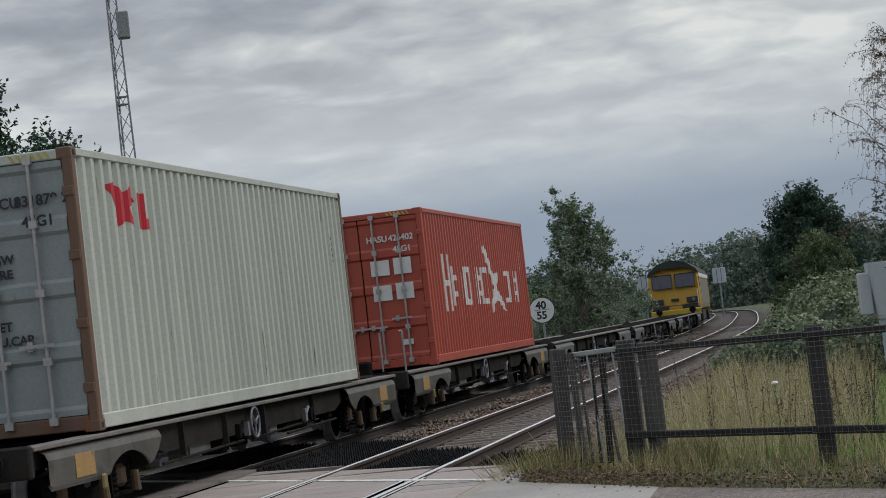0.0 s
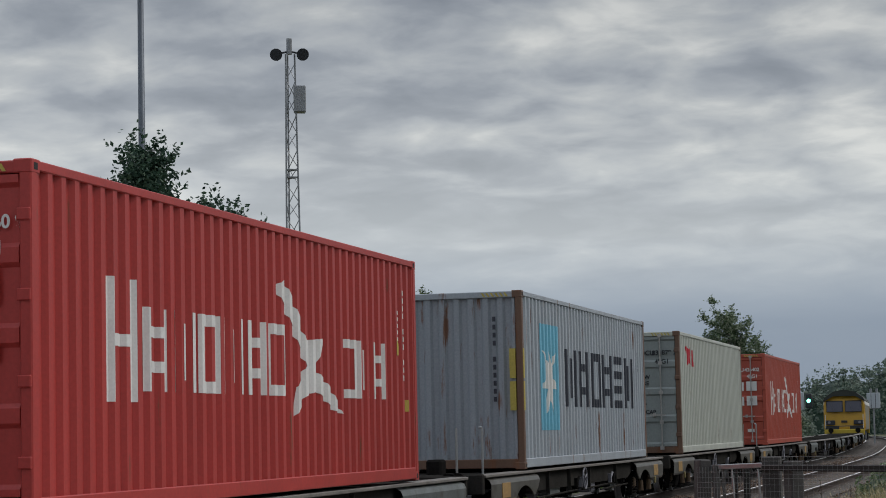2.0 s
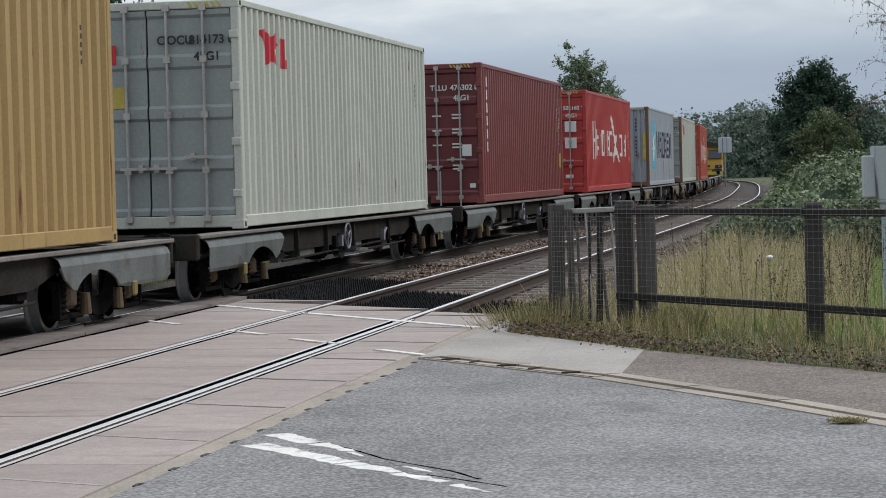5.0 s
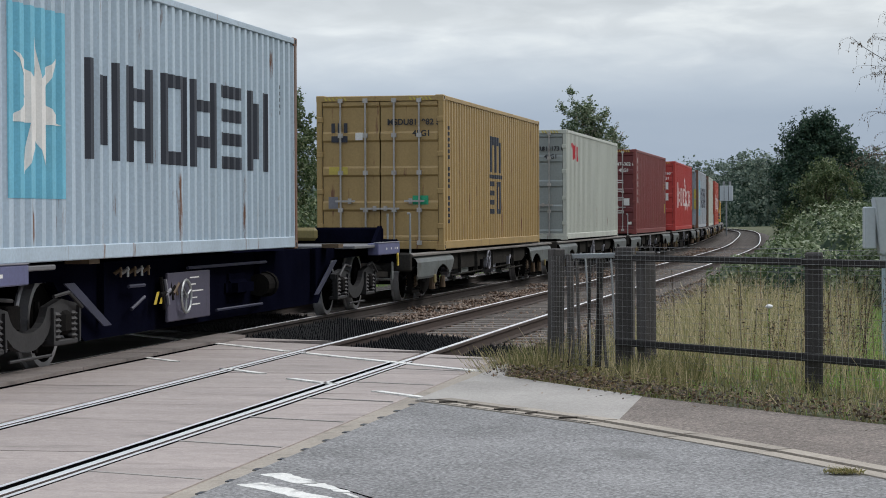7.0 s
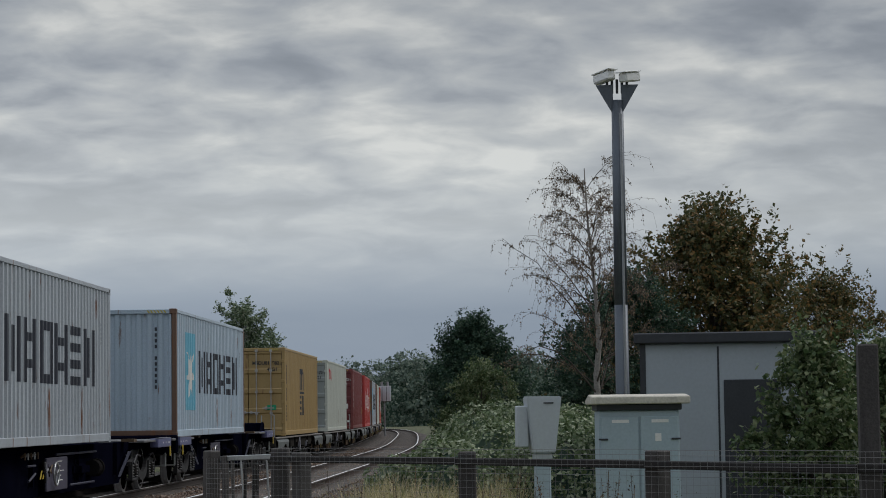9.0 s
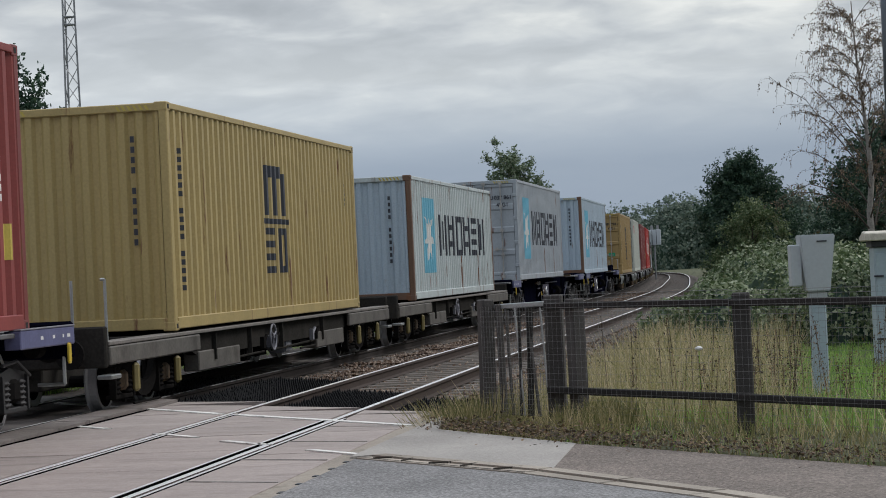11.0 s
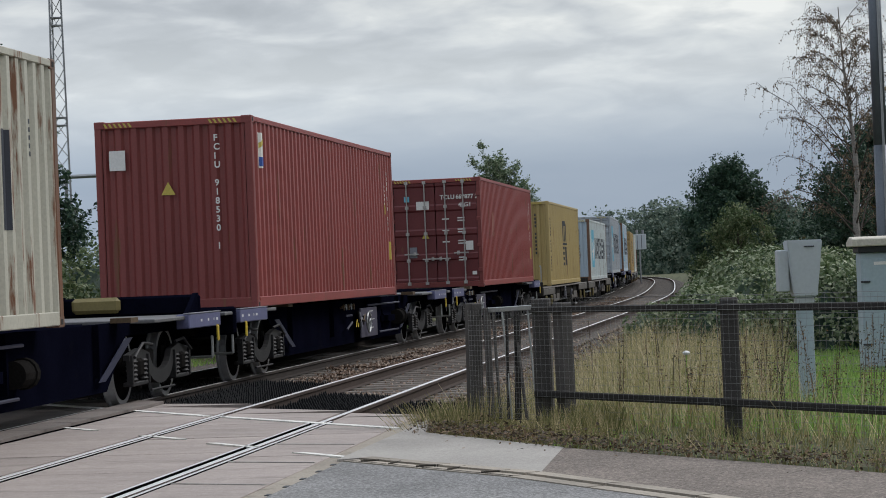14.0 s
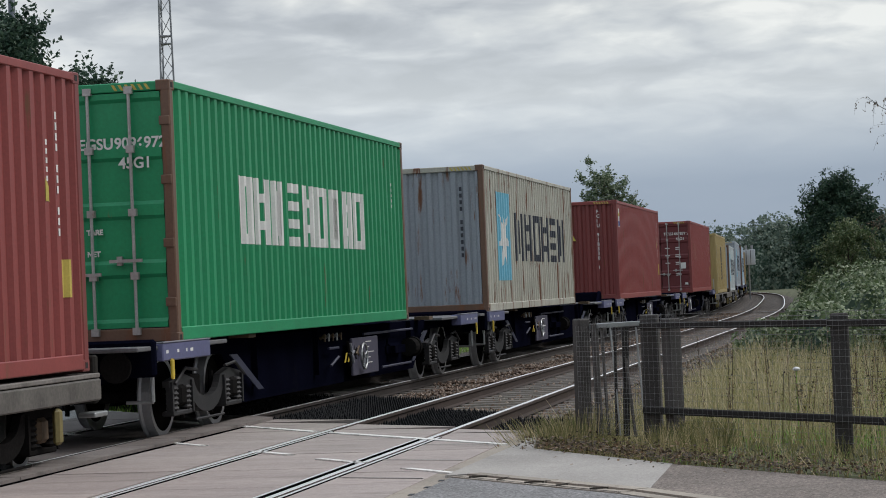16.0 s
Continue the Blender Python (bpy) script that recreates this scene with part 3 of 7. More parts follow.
def build_guards():
    """Black anti-trespass guards: rows of pointed ridges at the deck's end."""
    for a, b, ln, lab in ((-4.06, -2.74, 4.2, "between the rails"), (-2.60, -0.80, 6.4, "between the tracks"), (-0.66, 0.66, 6.4, "under the train"), (-5.4, -4.3, 3.2, "beside the track")):
        bm = bmesh.new()
        o = a + 0.06
        while o < b - 0.05:
            _, y, _ = on_line(24.5, o)
            s = deck_end(y) + 0.06
            e = s + ln
            while s < e:
                p, q = on_line(s, o), on_line(s + 0.13, o)
                h = random.uniform(-0.07, -0.03)
                v = [bm.verts.new((p[0], p[1] + d, -0.2)) for d in (-0.047, 0.047)] + [bm.verts.new((q[0], q[1] + d, -0.2)) for d in (0.047, -0.047)]
                t0, t1 = bm.verts.new((p[0] + 0.05, p[1], h)), bm.verts.new((q[0] - 0.05, q[1], h))
                bm.faces.new((v[0], v[1], t0))
                bm.faces.new((v[2], v[3], t1))
                bm.faces.new((v[1], v[2], t1, t0))
                bm.faces.new((v[3], v[0], t0, t1))
                s += 0.14
            o += 0.085
        tagged(part("trespass_guard", bm, GUARD), "black ridged rubber trespass guard " + lab, "trespass guard", "trespass guards", kind="stuff")


build_guards()


def build_stones():
    rng = np.random.default_rng(4)
    n = 21000
    s = 24.5 + 92 * rng.random(n) ** 1.7
    o = -5.3 + 7.0 * rng.random(n)
    r = rng.uniform(0.02, 0.05, n)
    o[:8000] = rng.uniform(-2.5, -0.9, 8000)
    verts, faces = [], []
    base = [(1, 0, 0), (0, 1, 0), (-1, 0, 0), (0, -1, 0), (0, 0, 1), (0, 0, -1)]
    tri = [(0, 1, 4), (1, 2, 4), (2, 3, 4), (3, 0, 4), (1, 0, 5), (2, 1, 5), (3, 2, 5), (0, 3, 5)]
    for i in range(n):
        x, y, _ = on_line(s[i], o[i])
        if x < deck_end(y) + (6.5 if -2.6 < o[i] < -0.8 else 4.4):
            continue
        if -1.0 < o[i] < 1.0 and rng.random() < 0.75:
            continue
        a, w = rng.uniform(0, 6.28), len(verts)
        k = rng.uniform(0.6, 1.25, 6)
        h = -0.2 + 0.10 * max(0, noise.noise(Vector((x * 0.8, y * 0.8, 9)))) * (1 if -2.6 < o[i] < -0.8 else 0.3)
        for (bx, by, bz), kk in zip(base, k):
            qx, qy = bx * math.cos(a) - by * math.sin(a), bx * math.sin(a) + by * math.cos(a)
            verts.append((x + qx * r[i] * kk, y + qy * r[i] * kk, h + bz * r[i] * kk * 0.8 + 0.01))
        faces += [(w + p, w + q, w + t) for p, q, t in tri]
    tagged(raw("ballast_stones", verts, faces, STONE), "loose brown-grey broken stones of the ballast", "ballast", kind="stuff")


build_stones()

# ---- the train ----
# wagon blue taken near black, to hold the shade under the containers
NAVY_SHADED = material("wagon_blue_shaded", (0.0036, 0.004, 0.0095), 0.6, 0, 0.4, 2, 30, 0.08, (0.010, 0.0095, 0.011), 0.3, 1.5)
BOGIE_GREY = material("bogie_grey", (0.026, 0.025, 0.026), 0.6, 0.2, 0.4, 4, 40, 0.2, (0.02, 0.018, 0.016), 0.35, 4)
PANEL_DARK = material("brake_panel", (0.06, 0.055, 0.085), 0.6, 0, 0.25, 3, 30, 0.05, (0.02, 0.018, 0.022), 0.3, 4)
GUSSET = material("gusset_blue", (0.03, 0.032, 0.06), 0.5, 0, 0.35, 2, 30, 0.1, (0.08, 0.075, 0.07), 0.3, 3)
EDGE_GREY = material("deck_edge_grey", (0.17, 0.155, 0.14), 0.7, 0, 0.4, 2, 30, 0.15, (0.07, 0.055, 0.045), 0.42, 2.5)
DECK_PLATE = material("deck_plate", (0.13, 0.13, 0.135), 0.6, 0.1, 0.3, 1.5, 30, 0.1, (0.06, 0.055, 0.05), 0.35, 1.2)
BLUE = material("wagon_blue_fascia", (0.115, 0.12, 0.225), 0.45, 0, 0.2, 3, 30, 0.05, (0.09, 0.08, 0.08), 0.25, 3)
WAGON_GREY = material("wagon_grey", (0.038, 0.036, 0.033), 0.75, 0, 0.35, 2, 30, 0.15, (0.05, 0.042, 0.036), 0.4, 2)
COVER_GREY = material("wagon_cover", (0.118, 0.13, 0.127), 0.5, 0, 0.4, 2.5, 30, 0.1, (0.055, 0.042, 0.034), 0.46, 3.0)
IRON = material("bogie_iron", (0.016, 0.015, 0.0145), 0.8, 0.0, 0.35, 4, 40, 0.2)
TYRE = material("wheel_steel", (0.36, 0.357, 0.365), 0.45, 0.5, 0.15, 4, 40, 0.05)
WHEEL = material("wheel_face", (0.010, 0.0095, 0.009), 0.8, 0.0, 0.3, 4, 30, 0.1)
AXLE_TAN = material("axlebox_tan", (0.10, 0.065, 0.035), 0.7, 0.1, 0.3, 6, 40, 0.1)
YELLOW = material("safety_yellow", (0.55, 0.40, 0.04), 0.5, 0, 0.15, 5, 40, 0.05, (0.15, 0.12, 0.07), 0.3, 4)
PANEL_GREY = material("wagon_panel", (0.20, 0.20, 0.225), 0.6, 0, 0.15, 3, 30, 0.05)
CHROME = material("bar_steel", (0.45, 0.43, 0.41), 0.45, 0.5, 0.2, 6, 40, 0.05, (0.2, 0.11, 0.07), 0.3, 5)
GASKET = material("door_gasket", (0.02, 0.02, 0.02), 0.8, 0, 0.1)
DULL_YELLOW = material("dull_yellow", (0.18, 0.145, 0.05), 0.6, 0, 0.2, 4, 30, 0.03, (0.1, 0.08, 0.05), 0.3, 4)
TAN_PATCH = material("tan_patch", (0.36, 0.22, 0.08), 0.6, 0, 0.3, 4, 30, 0.05, (0.14, 0.10, 0.06), 0.4, 4)
COVER_BRONZE = material("wagon_cover_brown", (0.105, 0.10, 0.088), 0.45, 0.1, 0.4, 2.5, 30, 0.1, (0.05, 0.04, 0.032), 0.46, 3.0)
BEAM_GREY = material("wagon_beam", (0.105, 0.096, 0.084), 0.7, 0, 0.4, 2.5, 30, 0.15, (0.035, 0.028, 0.023), 0.5, 1.6)
HAZARD = material("hazard_yellow", (0.50, 0.40, 0.08), 0.55, 0, 0.2, 4, 30, 0.03)
LETTER_WHITE = material("letter_white", (0.74, 0.73, 0.70), 0.5, 0, 0.12, 2, 40, 0.02)
LETTER_DARK = material("letter_navy", (0.03, 0.034, 0.048), 0.5, 0, 0.2, 2, 40, 0.02)
LETTER_RED = material("letter_red", (0.52, 0.025, 0.04), 0.5, 0, 0.15, 2, 40, 0.02)
SKY_BLUE = material("logo_blue", (0.16, 0.46, 0.60), 0.5, 0, 0.15, 2, 40, 0.02)
STICKER_GREEN = material("sticker_green", (0.02, 0.32, 0.16), 0.5)

GUARD.node_tree.nodes["Principled BSDF"].inputs["Specular IOR Level"].default_value = 0.15
# no specular, as these dark colours carry shade in themselves
for dull in (NAVY_SHADED, WAGON_GREY, IRON, WHEEL, GAP_SHADE):
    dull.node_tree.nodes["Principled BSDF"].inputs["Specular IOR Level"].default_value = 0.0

BOX_L, BOX_W = 12.192, 2.438
PITCH = 0.2765


def corrugation(x0, x1, pitch, depth):
    """Breaks of a trapezoid-folded sheet: along and inward."""
    out, x = [(x0, 0.0)], x0
    n = int(round((x1 - x0) / pitch))
    p = (x1 - x0) / n
    for i in range(n):
        a = x0 + i * p
        out += [(a + 0.17 * p, 0.0), (a + 0.34 * p, depth), (a + 0.66 * p, depth), (a + 0.83 * p, 0.0)]
    out.append((x1, 0.0))
    return out


SIDE_FOLD = corrugation(-BOX_L / 2 + 0.12, BOX_L / 2 - 0.12, PITCH, 0.046)
END_FOLD = corrugation(-BOX_W / 2 + 0.12, BOX_W / 2 - 0.12, 0.24, 0.045)


def fold_depth(fold, x):
    xs, ds = zip(*fold)
    return float(np.interp(x, xs, ds))


def folded(name, fold, z0, z1, place, mat, parent):
    """A folded sheet; place(u, depth, z) puts it on its wall."""
    verts, faces = [], []
    for u, d in fold:
        verts += [place(u, d, z0), place(u, d, z1)]
    for i in range(len(fold) - 1):
        faces.append((2 * i, 2 * i + 2, 2 * i + 3, 2 * i + 1))
    return raw(name, verts, faces, mat, parent)


def painted(name, shapes, fold, place, mat, parent, lift=-0.003, label=""):
    """Flat outlines (u, z) laid as paint on a folded sheet."""
    verts, faces = [], []
    for poly in shapes:
        cuts = sorted({round(u, 5) for u, _ in poly} | {round(u, 5) for u, _ in fold if min(p[0] for p in poly) < u < max(p[0] for p in poly)})
        for a, b in zip(cuts, cuts[1:]):
            m = (a + b) / 2
            hits = []
            for (u0, z0), (u1, z1) in zip(poly, poly[1:] + poly[:1]):
                if min(u0, u1) < m < max(u0, u1):
                    k = (z1 - z0) / (u1 - u0)
                    hits.append((z0 + (m - u0) * k, z0 + (a - u0) * k, z0 + (b - u0) * k))
            hits.sort()
            for lo, hi in zip(hits[::2], hits[1::2]):
                i = len(verts)
                da, db = fold_depth(fold, a) + lift, fold_depth(fold, b) + lift
                verts += [place(a, da, lo[1]), place(b, db, lo[2]), place(b, db, hi[2]), place(a, da, hi[1])]
                faces.append((i, i + 1, i + 2, i + 3))
    return raw(name, verts, faces, mat, parent, label)


def rect(u0, u1, z0, z1):
    return [(u0, z0), (u1, z0), (u1, z1), (u0, z1)]


def block_word(u0, u1, z0, z1, plan, thick=0.2):
    """A word mark as plain blocks: each digit of plan is one group of bars, no letters."""
    out, n = [], len(plan)
    w = (u1 - u0) / n
    h, m = z1 - z0, (z0 + z1) / 2
    for i, kind in enumerate(plan):
        a, b = u0 + i * w + 0.09 * w, u0 + (i + 1) * w - 0.09 * w
        t, q = (b - a) * thick * 1.5, h * 0.15
        c = (a + b) / 2
        if kind == "1":
            out += [rect(a, a + t, z0, z1), rect(c - t / 2, c + t / 2, z0 + q, z1 - q), rect(b - t, b, z0, z1)]
        elif kind == "2":
            out += [rect(a, a + t, z0, z1), rect(b - t, b, z0, z1), rect(a + t, b - t, z0, z0 + q), rect(a + t, b - t, z1 - q, z1)]
        elif kind == "3":
            out += [rect(a, b, z, z + q) for z in (z0, z0 + h * 0.283, z0 + h * 0.566, z1 - q)]
        else:
            out += [rect(a, a + t, z0, z1), rect(b - t, b, z0, z1), rect(a + t, b - t, z0 + 1.5 * q, z0 + 2.4 * q), rect(a + t, b - t, z1 - 2.4 * q, z1 - 1.5 * q)]
    return out


def star(cu, cz, ru, rz, n=7, inner=0.36):
    pts = []
    for i in range(2 * n):
        a = math.pi / 2 + i * math.pi / n
        k = 1 if i % 2 == 0 else inner
        pts.append((cu + ru * k * math.cos(a) + i * 1e-5, cz + rz * k * math.sin(a)))
    return pts


REAR = Matrix(((0, 0, -1, 0), (-1, 0, 0, 0), (0, 1, 0, 0), (0, 0, 0, 1)))


def container(label, mat, height, doors, post_mat=None, code=None, letter=None, stickers=(), hazard=True, end_mat=None, column=""):
    """A corrugated steel box; x runs forward, the rear end has doors or a folded wall."""
    c = thing("shipping_container", Matrix(), label, "shipping container", "containers on the train")
    pm, letter, em = post_mat or mat, letter or LETTER_WHITE, end_mat or mat
    hl, hw, h = BOX_L / 2, BOX_W / 2, height
    for sgn in (-1, 1):
        folded("side_panel", SIDE_FOLD, 0.16, h - 0.07, lambda u, d, z: (u, sgn * (hw - 0.012 - d), z), mat, c)
        part("top_rail", rbox(-hl + 0.16, hl - 0.16, sgn * hw - 0.03 if sgn > 0 else -hw, sgn * hw if sgn > 0 else -hw + 0.03, h - 0.09, h - 0.01, 0.008), mat, c)
        bm = rbox(-hl + 0.16, hl - 0.16, hw - 0.05 if sgn > 0 else -hw, hw if sgn > 0 else -hw + 0.05, 0.02, 0.17, 0.01)
        part("bottom_rail", bm, mat, c)
    roof = corrugation(-hl + 0.2, hl - 0.2, 0.42, 0.02)
    folded("roof", roof, -hw + 0.03, hw - 0.03, lambda u, d, z: (u, z, h - 0.02 - d), mat, c)
    part("floor", rbox(-hl + 0.1, hl - 0.1, -hw + 0.05, hw - 0.05, 0.06, 0.15, 0.005), GASKET, c)
    for sx in (-1, 1):
        for sy in (-1, 1):
            x0, x1 = (-hl + 0.004, -hl + 0.13) if sx < 0 else (hl - 0.13, hl - 0.004)
            y0, y1 = (-hw + 0.003, -hw + 0.11) if sy < 0 else (hw - 0.11, hw - 0.003)
            part("corner_post", rbox(x0, x1, y0, y1, 0.1, h - 0.1, 0.012), pm, c)
            for z0, z1 in ((0, 0.118), (h - 0.118, h)):
                x0, x1 = (-hl, -hl + 0.178) if sx < 0 else (hl - 0.178, hl)
                y0, y1 = (-hw, -hw + 0.162) if sy < 0 else (hw - 0.162, hw)
                cc = part("corner_casting", rbox(x0, x1, y0, y1, z0, z1, 0.01), pm, c)
                ym = y0 - 0.001 if sy < 0 else y1 + 0.001
                bm = bmesh.new()
                box(bm, (x0 + x1) / 2 - 0.035, (x0 + x1) / 2 + 0.035, ym - 0.001, ym + 0.001, z0 + 0.03, z1 - 0.03)
                part("casting_hole", bm, GASKET, cc)
    folded("front_wall", END_FOLD, 0.16, h - 0.1, lambda u, d, z: (hl - 0.03 - d, u, z), mat, c)
    for x0, x1 in ((-hl + 0.005, -hl + 0.1), (hl - 0.1, hl - 0.005)):
        part("header", rbox(x0, x1, -hw + 0.1, hw - 0.1, h - 0.115, h - 0.012, 0.01), mat, c)
        part("sill", rbox(x0, x1, -hw + 0.1, hw - 0.1, 0.02, 0.17, 0.01), pm, c)
    if hazard:
        bm = bmesh.new()
        for sy in (-1, 1):
            for k in range(6):
                y = sy * (hw - 0.22) - sy * k * 0.075
                v = [bm.verts.new((-hl + 0.001, y + a, z)) for a, z in ((0, h - 0.1), (0.035, h - 0.1), (0.075, h - 0.035), (0.04, h - 0.035))]
                bm.faces.new(v)
        tagged(part("hazard_stripes", bm, HAZARD, c), kind="stuff")
    if doors:
        for sy in (-1, 1):
            y0, y1 = (0.012, hw - 0.12) if sy > 0 else (-hw + 0.12, -0.012)
            zs = [0.18 + (h - 0.31) * k / 4 for k in range(5)]
            bm = bmesh.new()
            prof = [(-hl + 0.075, 0.18), (-hl + 0.016, 0.18)]
            for k in range(4):
                prof += [(-hl + 0.016, zs[k] + 0.06), (-hl + 0.046, zs[k] + 0.10), (-hl + 0.046, zs[k + 1] - 0.10), (-hl + 0.016, zs[k + 1] - 0.06)]
            prof += [(-hl + 0.016, h - 0.125), (-hl + 0.075, h - 0.125)]
            extrude_xz(bm, prof, y0, y1)
            bmesh.ops.recalc_face_normals(bm, faces=bm.faces[:])
            d = part("door", bm, em, c)
            part("door_seal", rbox(-hl + 0.045, -hl + 0.06, y1 - 0.004 if sy > 0 else y0 - 0.02, y1 + 0.02 if sy > 0 else y0 + 0.004, 0.18, h - 0.13, 0.003), GASKET, d)
            for f in (0.24, 0.68):
                y = sy * (0.012 + f * (hw - 0.132))
                bm = bmesh.new()
                tube(bm, (-hl - 0.018, y, 0.1), (-hl - 0.018, y, h - 0.06), 0.019, n=7)
                for z in (0.14, 0.75, h * 0.5, h - 0.75, h - 0.1):
                    box(bm, -hl - 0.04, -hl + 0.02, y - 0.045, y + 0.045, z - 0.04, z + 0.04)
                part("locking_bar", bm, CHROME, d)
                bm = bmesh.new()
                z = 0.78 if f < 0.5 else 0.92
                box(bm, -hl - 0.05, -hl - 0.03, y - 0.28 * sy, y + 0.1 * sy, z - 0.02, z + 0.015)
                box(bm, -hl - 0.03, -hl + 0.02, y - 0.2 * sy, y - 0.14 * sy, z - 0.05, z + 0.05)
                bmesh.ops.recalc_face_normals(bm, faces=bm.faces[:])
                part("handle", bm, CHROME, d)
            for z in (0.45, 1.1, h - 1.1, h - 0.45):
                part("hinge", rbox(-hl - 0.015, -hl + 0.03, sy * hw - 0.13 if sy > 0 else -hw + 0.01, sy * hw - 0.01 if sy > 0 else -hw + 0.13, z - 0.05, z + 0.05, 0.008), pm, d)
        if code:
            for text, u, z, sz in code:
                words(text, sz, letter, "code", c, Matrix.Translation((-hl + 0.0145, -u, z)) @ REAR, 0.004)
            bm = bmesh.new()
            rnd = random.Random(7)
            for k, z in enumerate(np.linspace(h - 1.1, h - 2.15, 8)):
                for u0, u1 in ((0.2, 0.44), (0.66, 0.98)):
                    if k % 2 == 0 or u0 > 0.5:
                        e = u1 - rnd.uniform(0, 0.1)
                        box(bm, -hl + 0.0465, -hl + 0.049, -e, -u0, z - 0.022, z + 0.022)
            tagged(part("small_print", bm, letter, c), kind="stuff")
    else:
        folded("rear_wall", END_FOLD, 0.16, h - 0.1, lambda u, d, z: (-hl + 0.03 + d, u, z), em, c)
        bm = bmesh.new()
        if column:
            words("\n".join(column), 0.135, letter, "code", c, Matrix.Translation((-hl + 0.026, -0.62, h - 0.36)) @ REAR, 0.003)
        for k in range(0 if column else 11):
            if k != 4:
                box(bm, -hl + 0.022, -hl + 0.0255, -0.775, -0.725, h - 0.5 - k * 0.13, h - 0.42 - k * 0.13)
        if column:
            bm.free()
        else:
            tagged(part("code_column", bm, letter, c), kind="stuff")
    for name, smat, shape in stickers:
        bm = bmesh.new()
        vs = [bm.verts.new((-hl + (0.008 if name == "label_mark" else 0.012), -u, z)) for u, z in shape]
        bm.faces.new(vs)
        part(name, bm, smat, c)
    # small code bars on the long side, near its top
    side = lambda u, d, z: (u, -(hw - 0.012 - d), z)
    painted("code_mark", [rect(hl - 0.95, hl - 0.87, h - 0.75 - k * 0.085, h - 0.70 - k * 0.085) for k in range(5)], SIDE_FOLD, side, letter, c)["kind"] = "stuff"
    return c


def side_place(u, d, z):
    return (u - BOX_L / 2, -(BOX_W / 2 - 0.012 - d), z)


FOLD_U = [(u + BOX_L / 2, d) for u, d in SIDE_FOLD]


def on_side(c, name, shapes, mat, lift=-0.004, label=""):
    """Paint on the long side; bars of a word mark are parts of their own."""
    if name.startswith("code"):
        return tagged(painted(name, shapes, FOLD_U, side_place, mat, c, lift, label), kind="stuff")
    for sh in shapes:
        painted(name, [sh], FOLD_U, side_place, mat, c, lift, label)


def mark_bluestar(c, h):
    k = h / 2.9
    on_side(c, "logo_panel", [rect(1.45, 2.95, 0.62 * k, 2.42 * k)], SKY_BLUE)
    on_side(c, "logo_star", [star(2.2, 1.5 * k, 0.66, 0.78 * k)], LETTER_WHITE, -0.008)
    on_side(c, "logo_bar", block_word(3.5, 10.75, 1.03 * k, 2.05 * k, "142431", 0.17), LETTER_DARK)


def mark_redsouth(c):
    on_side(c, "logo_bar", [rect(1.6, 1.75, 0.95, 2.05), rect(2.14, 2.29, 0.95, 2.05), rect(1.75, 2.14, 1.44, 1.55)] + block_word(2.45, 6.7, 1.05, 1.82, "412142", 0.115) + block_word(8.75, 10.7, 1.05, 1.75, "214", 0.115), LETTER_WHITE)
    on_side(c, "logo_figure", [[(6.3, 2.22), (6.6, 2.32), (7.1, 1.95), (7.35, 1.68), (8.0, 1.72), (7.75, 1.35), (8.3, 1.15), (8.75, 0.86), (8.4, 0.9), (7.75, 1.12), (7.3, 1.05), (6.95, 0.82), (7.0, 1.15), (7.35, 1.4), (7.1, 1.6), (6.75, 1.9), (6.45, 2.12)]], LETTER_WHITE, -0.006)


def mark_threebars(c, u=5.2):
    on_side(c, "logo_bar", [rect(u, u + 0.3, 1.55, 2.3), rect(u + 0.55, u + 0.85, 1.55, 2.3), rect(u + 1.1, u + 1.4, 1.55, 2.2), rect(u + 0.3, u + 0.55, 2.12, 2.3), rect(u + 0.85, u + 1.1, 2.12, 2.3), rect(u - 0.1, u + 1.55, 1.42, 1.5)] + block_word(u, u + 1.5, 0.68, 1.36, "32", 0.2), LETTER_DARK)
    on_side(c, "code_column", [rect(0.55, 0.63, 0.5 + k * 0.11, 0.57 + k * 0.11) for k in range(17) if k not in (5, 10)], LETTER_DARK)


def mark_redflower(c):
    on_side(c, "logo_mark", [[(1.1, 2.55), (1.35, 2.6), (1.6, 2.45), (1.9, 2.6), (2.0, 2.4), (1.75, 2.33), (1.9, 2.12), (1.6, 2.2), (1.35, 2.08), (1.3, 2.3)], rect(2.05, 2.3, 2.1, 2.5), rect(2.3, 2.5, 2.1, 2.22)], LETTER_RED)


def warning(u, z, s=0.16):
    return ("warning_triangle", HAZARD, [(u - s, z), (u + s, z), (u, z + 2 * s * 0.9)])


def side_signs(c, yellow=True):
    """Yellow height mark and small labels at the forward end of the long side."""
    shapes = [rect(11.62, 11.8, 0.72, 1.08)] if yellow else [rect(11.62, 11.76, 0.9, 1.05)]
    on_side(c, "height_label", shapes, HAZARD, -0.006)
    on_side(c, "warning_label", [[(11.2, 1.62), (11.42, 1.62), (11.21, 1.84)]], HAZARD, -0.006)
    on_side(c, "code_mark", [rect(11.5, 11.545, 1.3 + 0.1 * k, 1.37 + 0.1 * k) for k in range(12) if k not in (3, 7)], LETTER_WHITE, -0.006)


def code(a, b, c):
    return [(a, 0.14, 2.34, 0.155), (b, 0.56, 2.34, 0.155), (c, 0.62, 2.13, 0.155)]


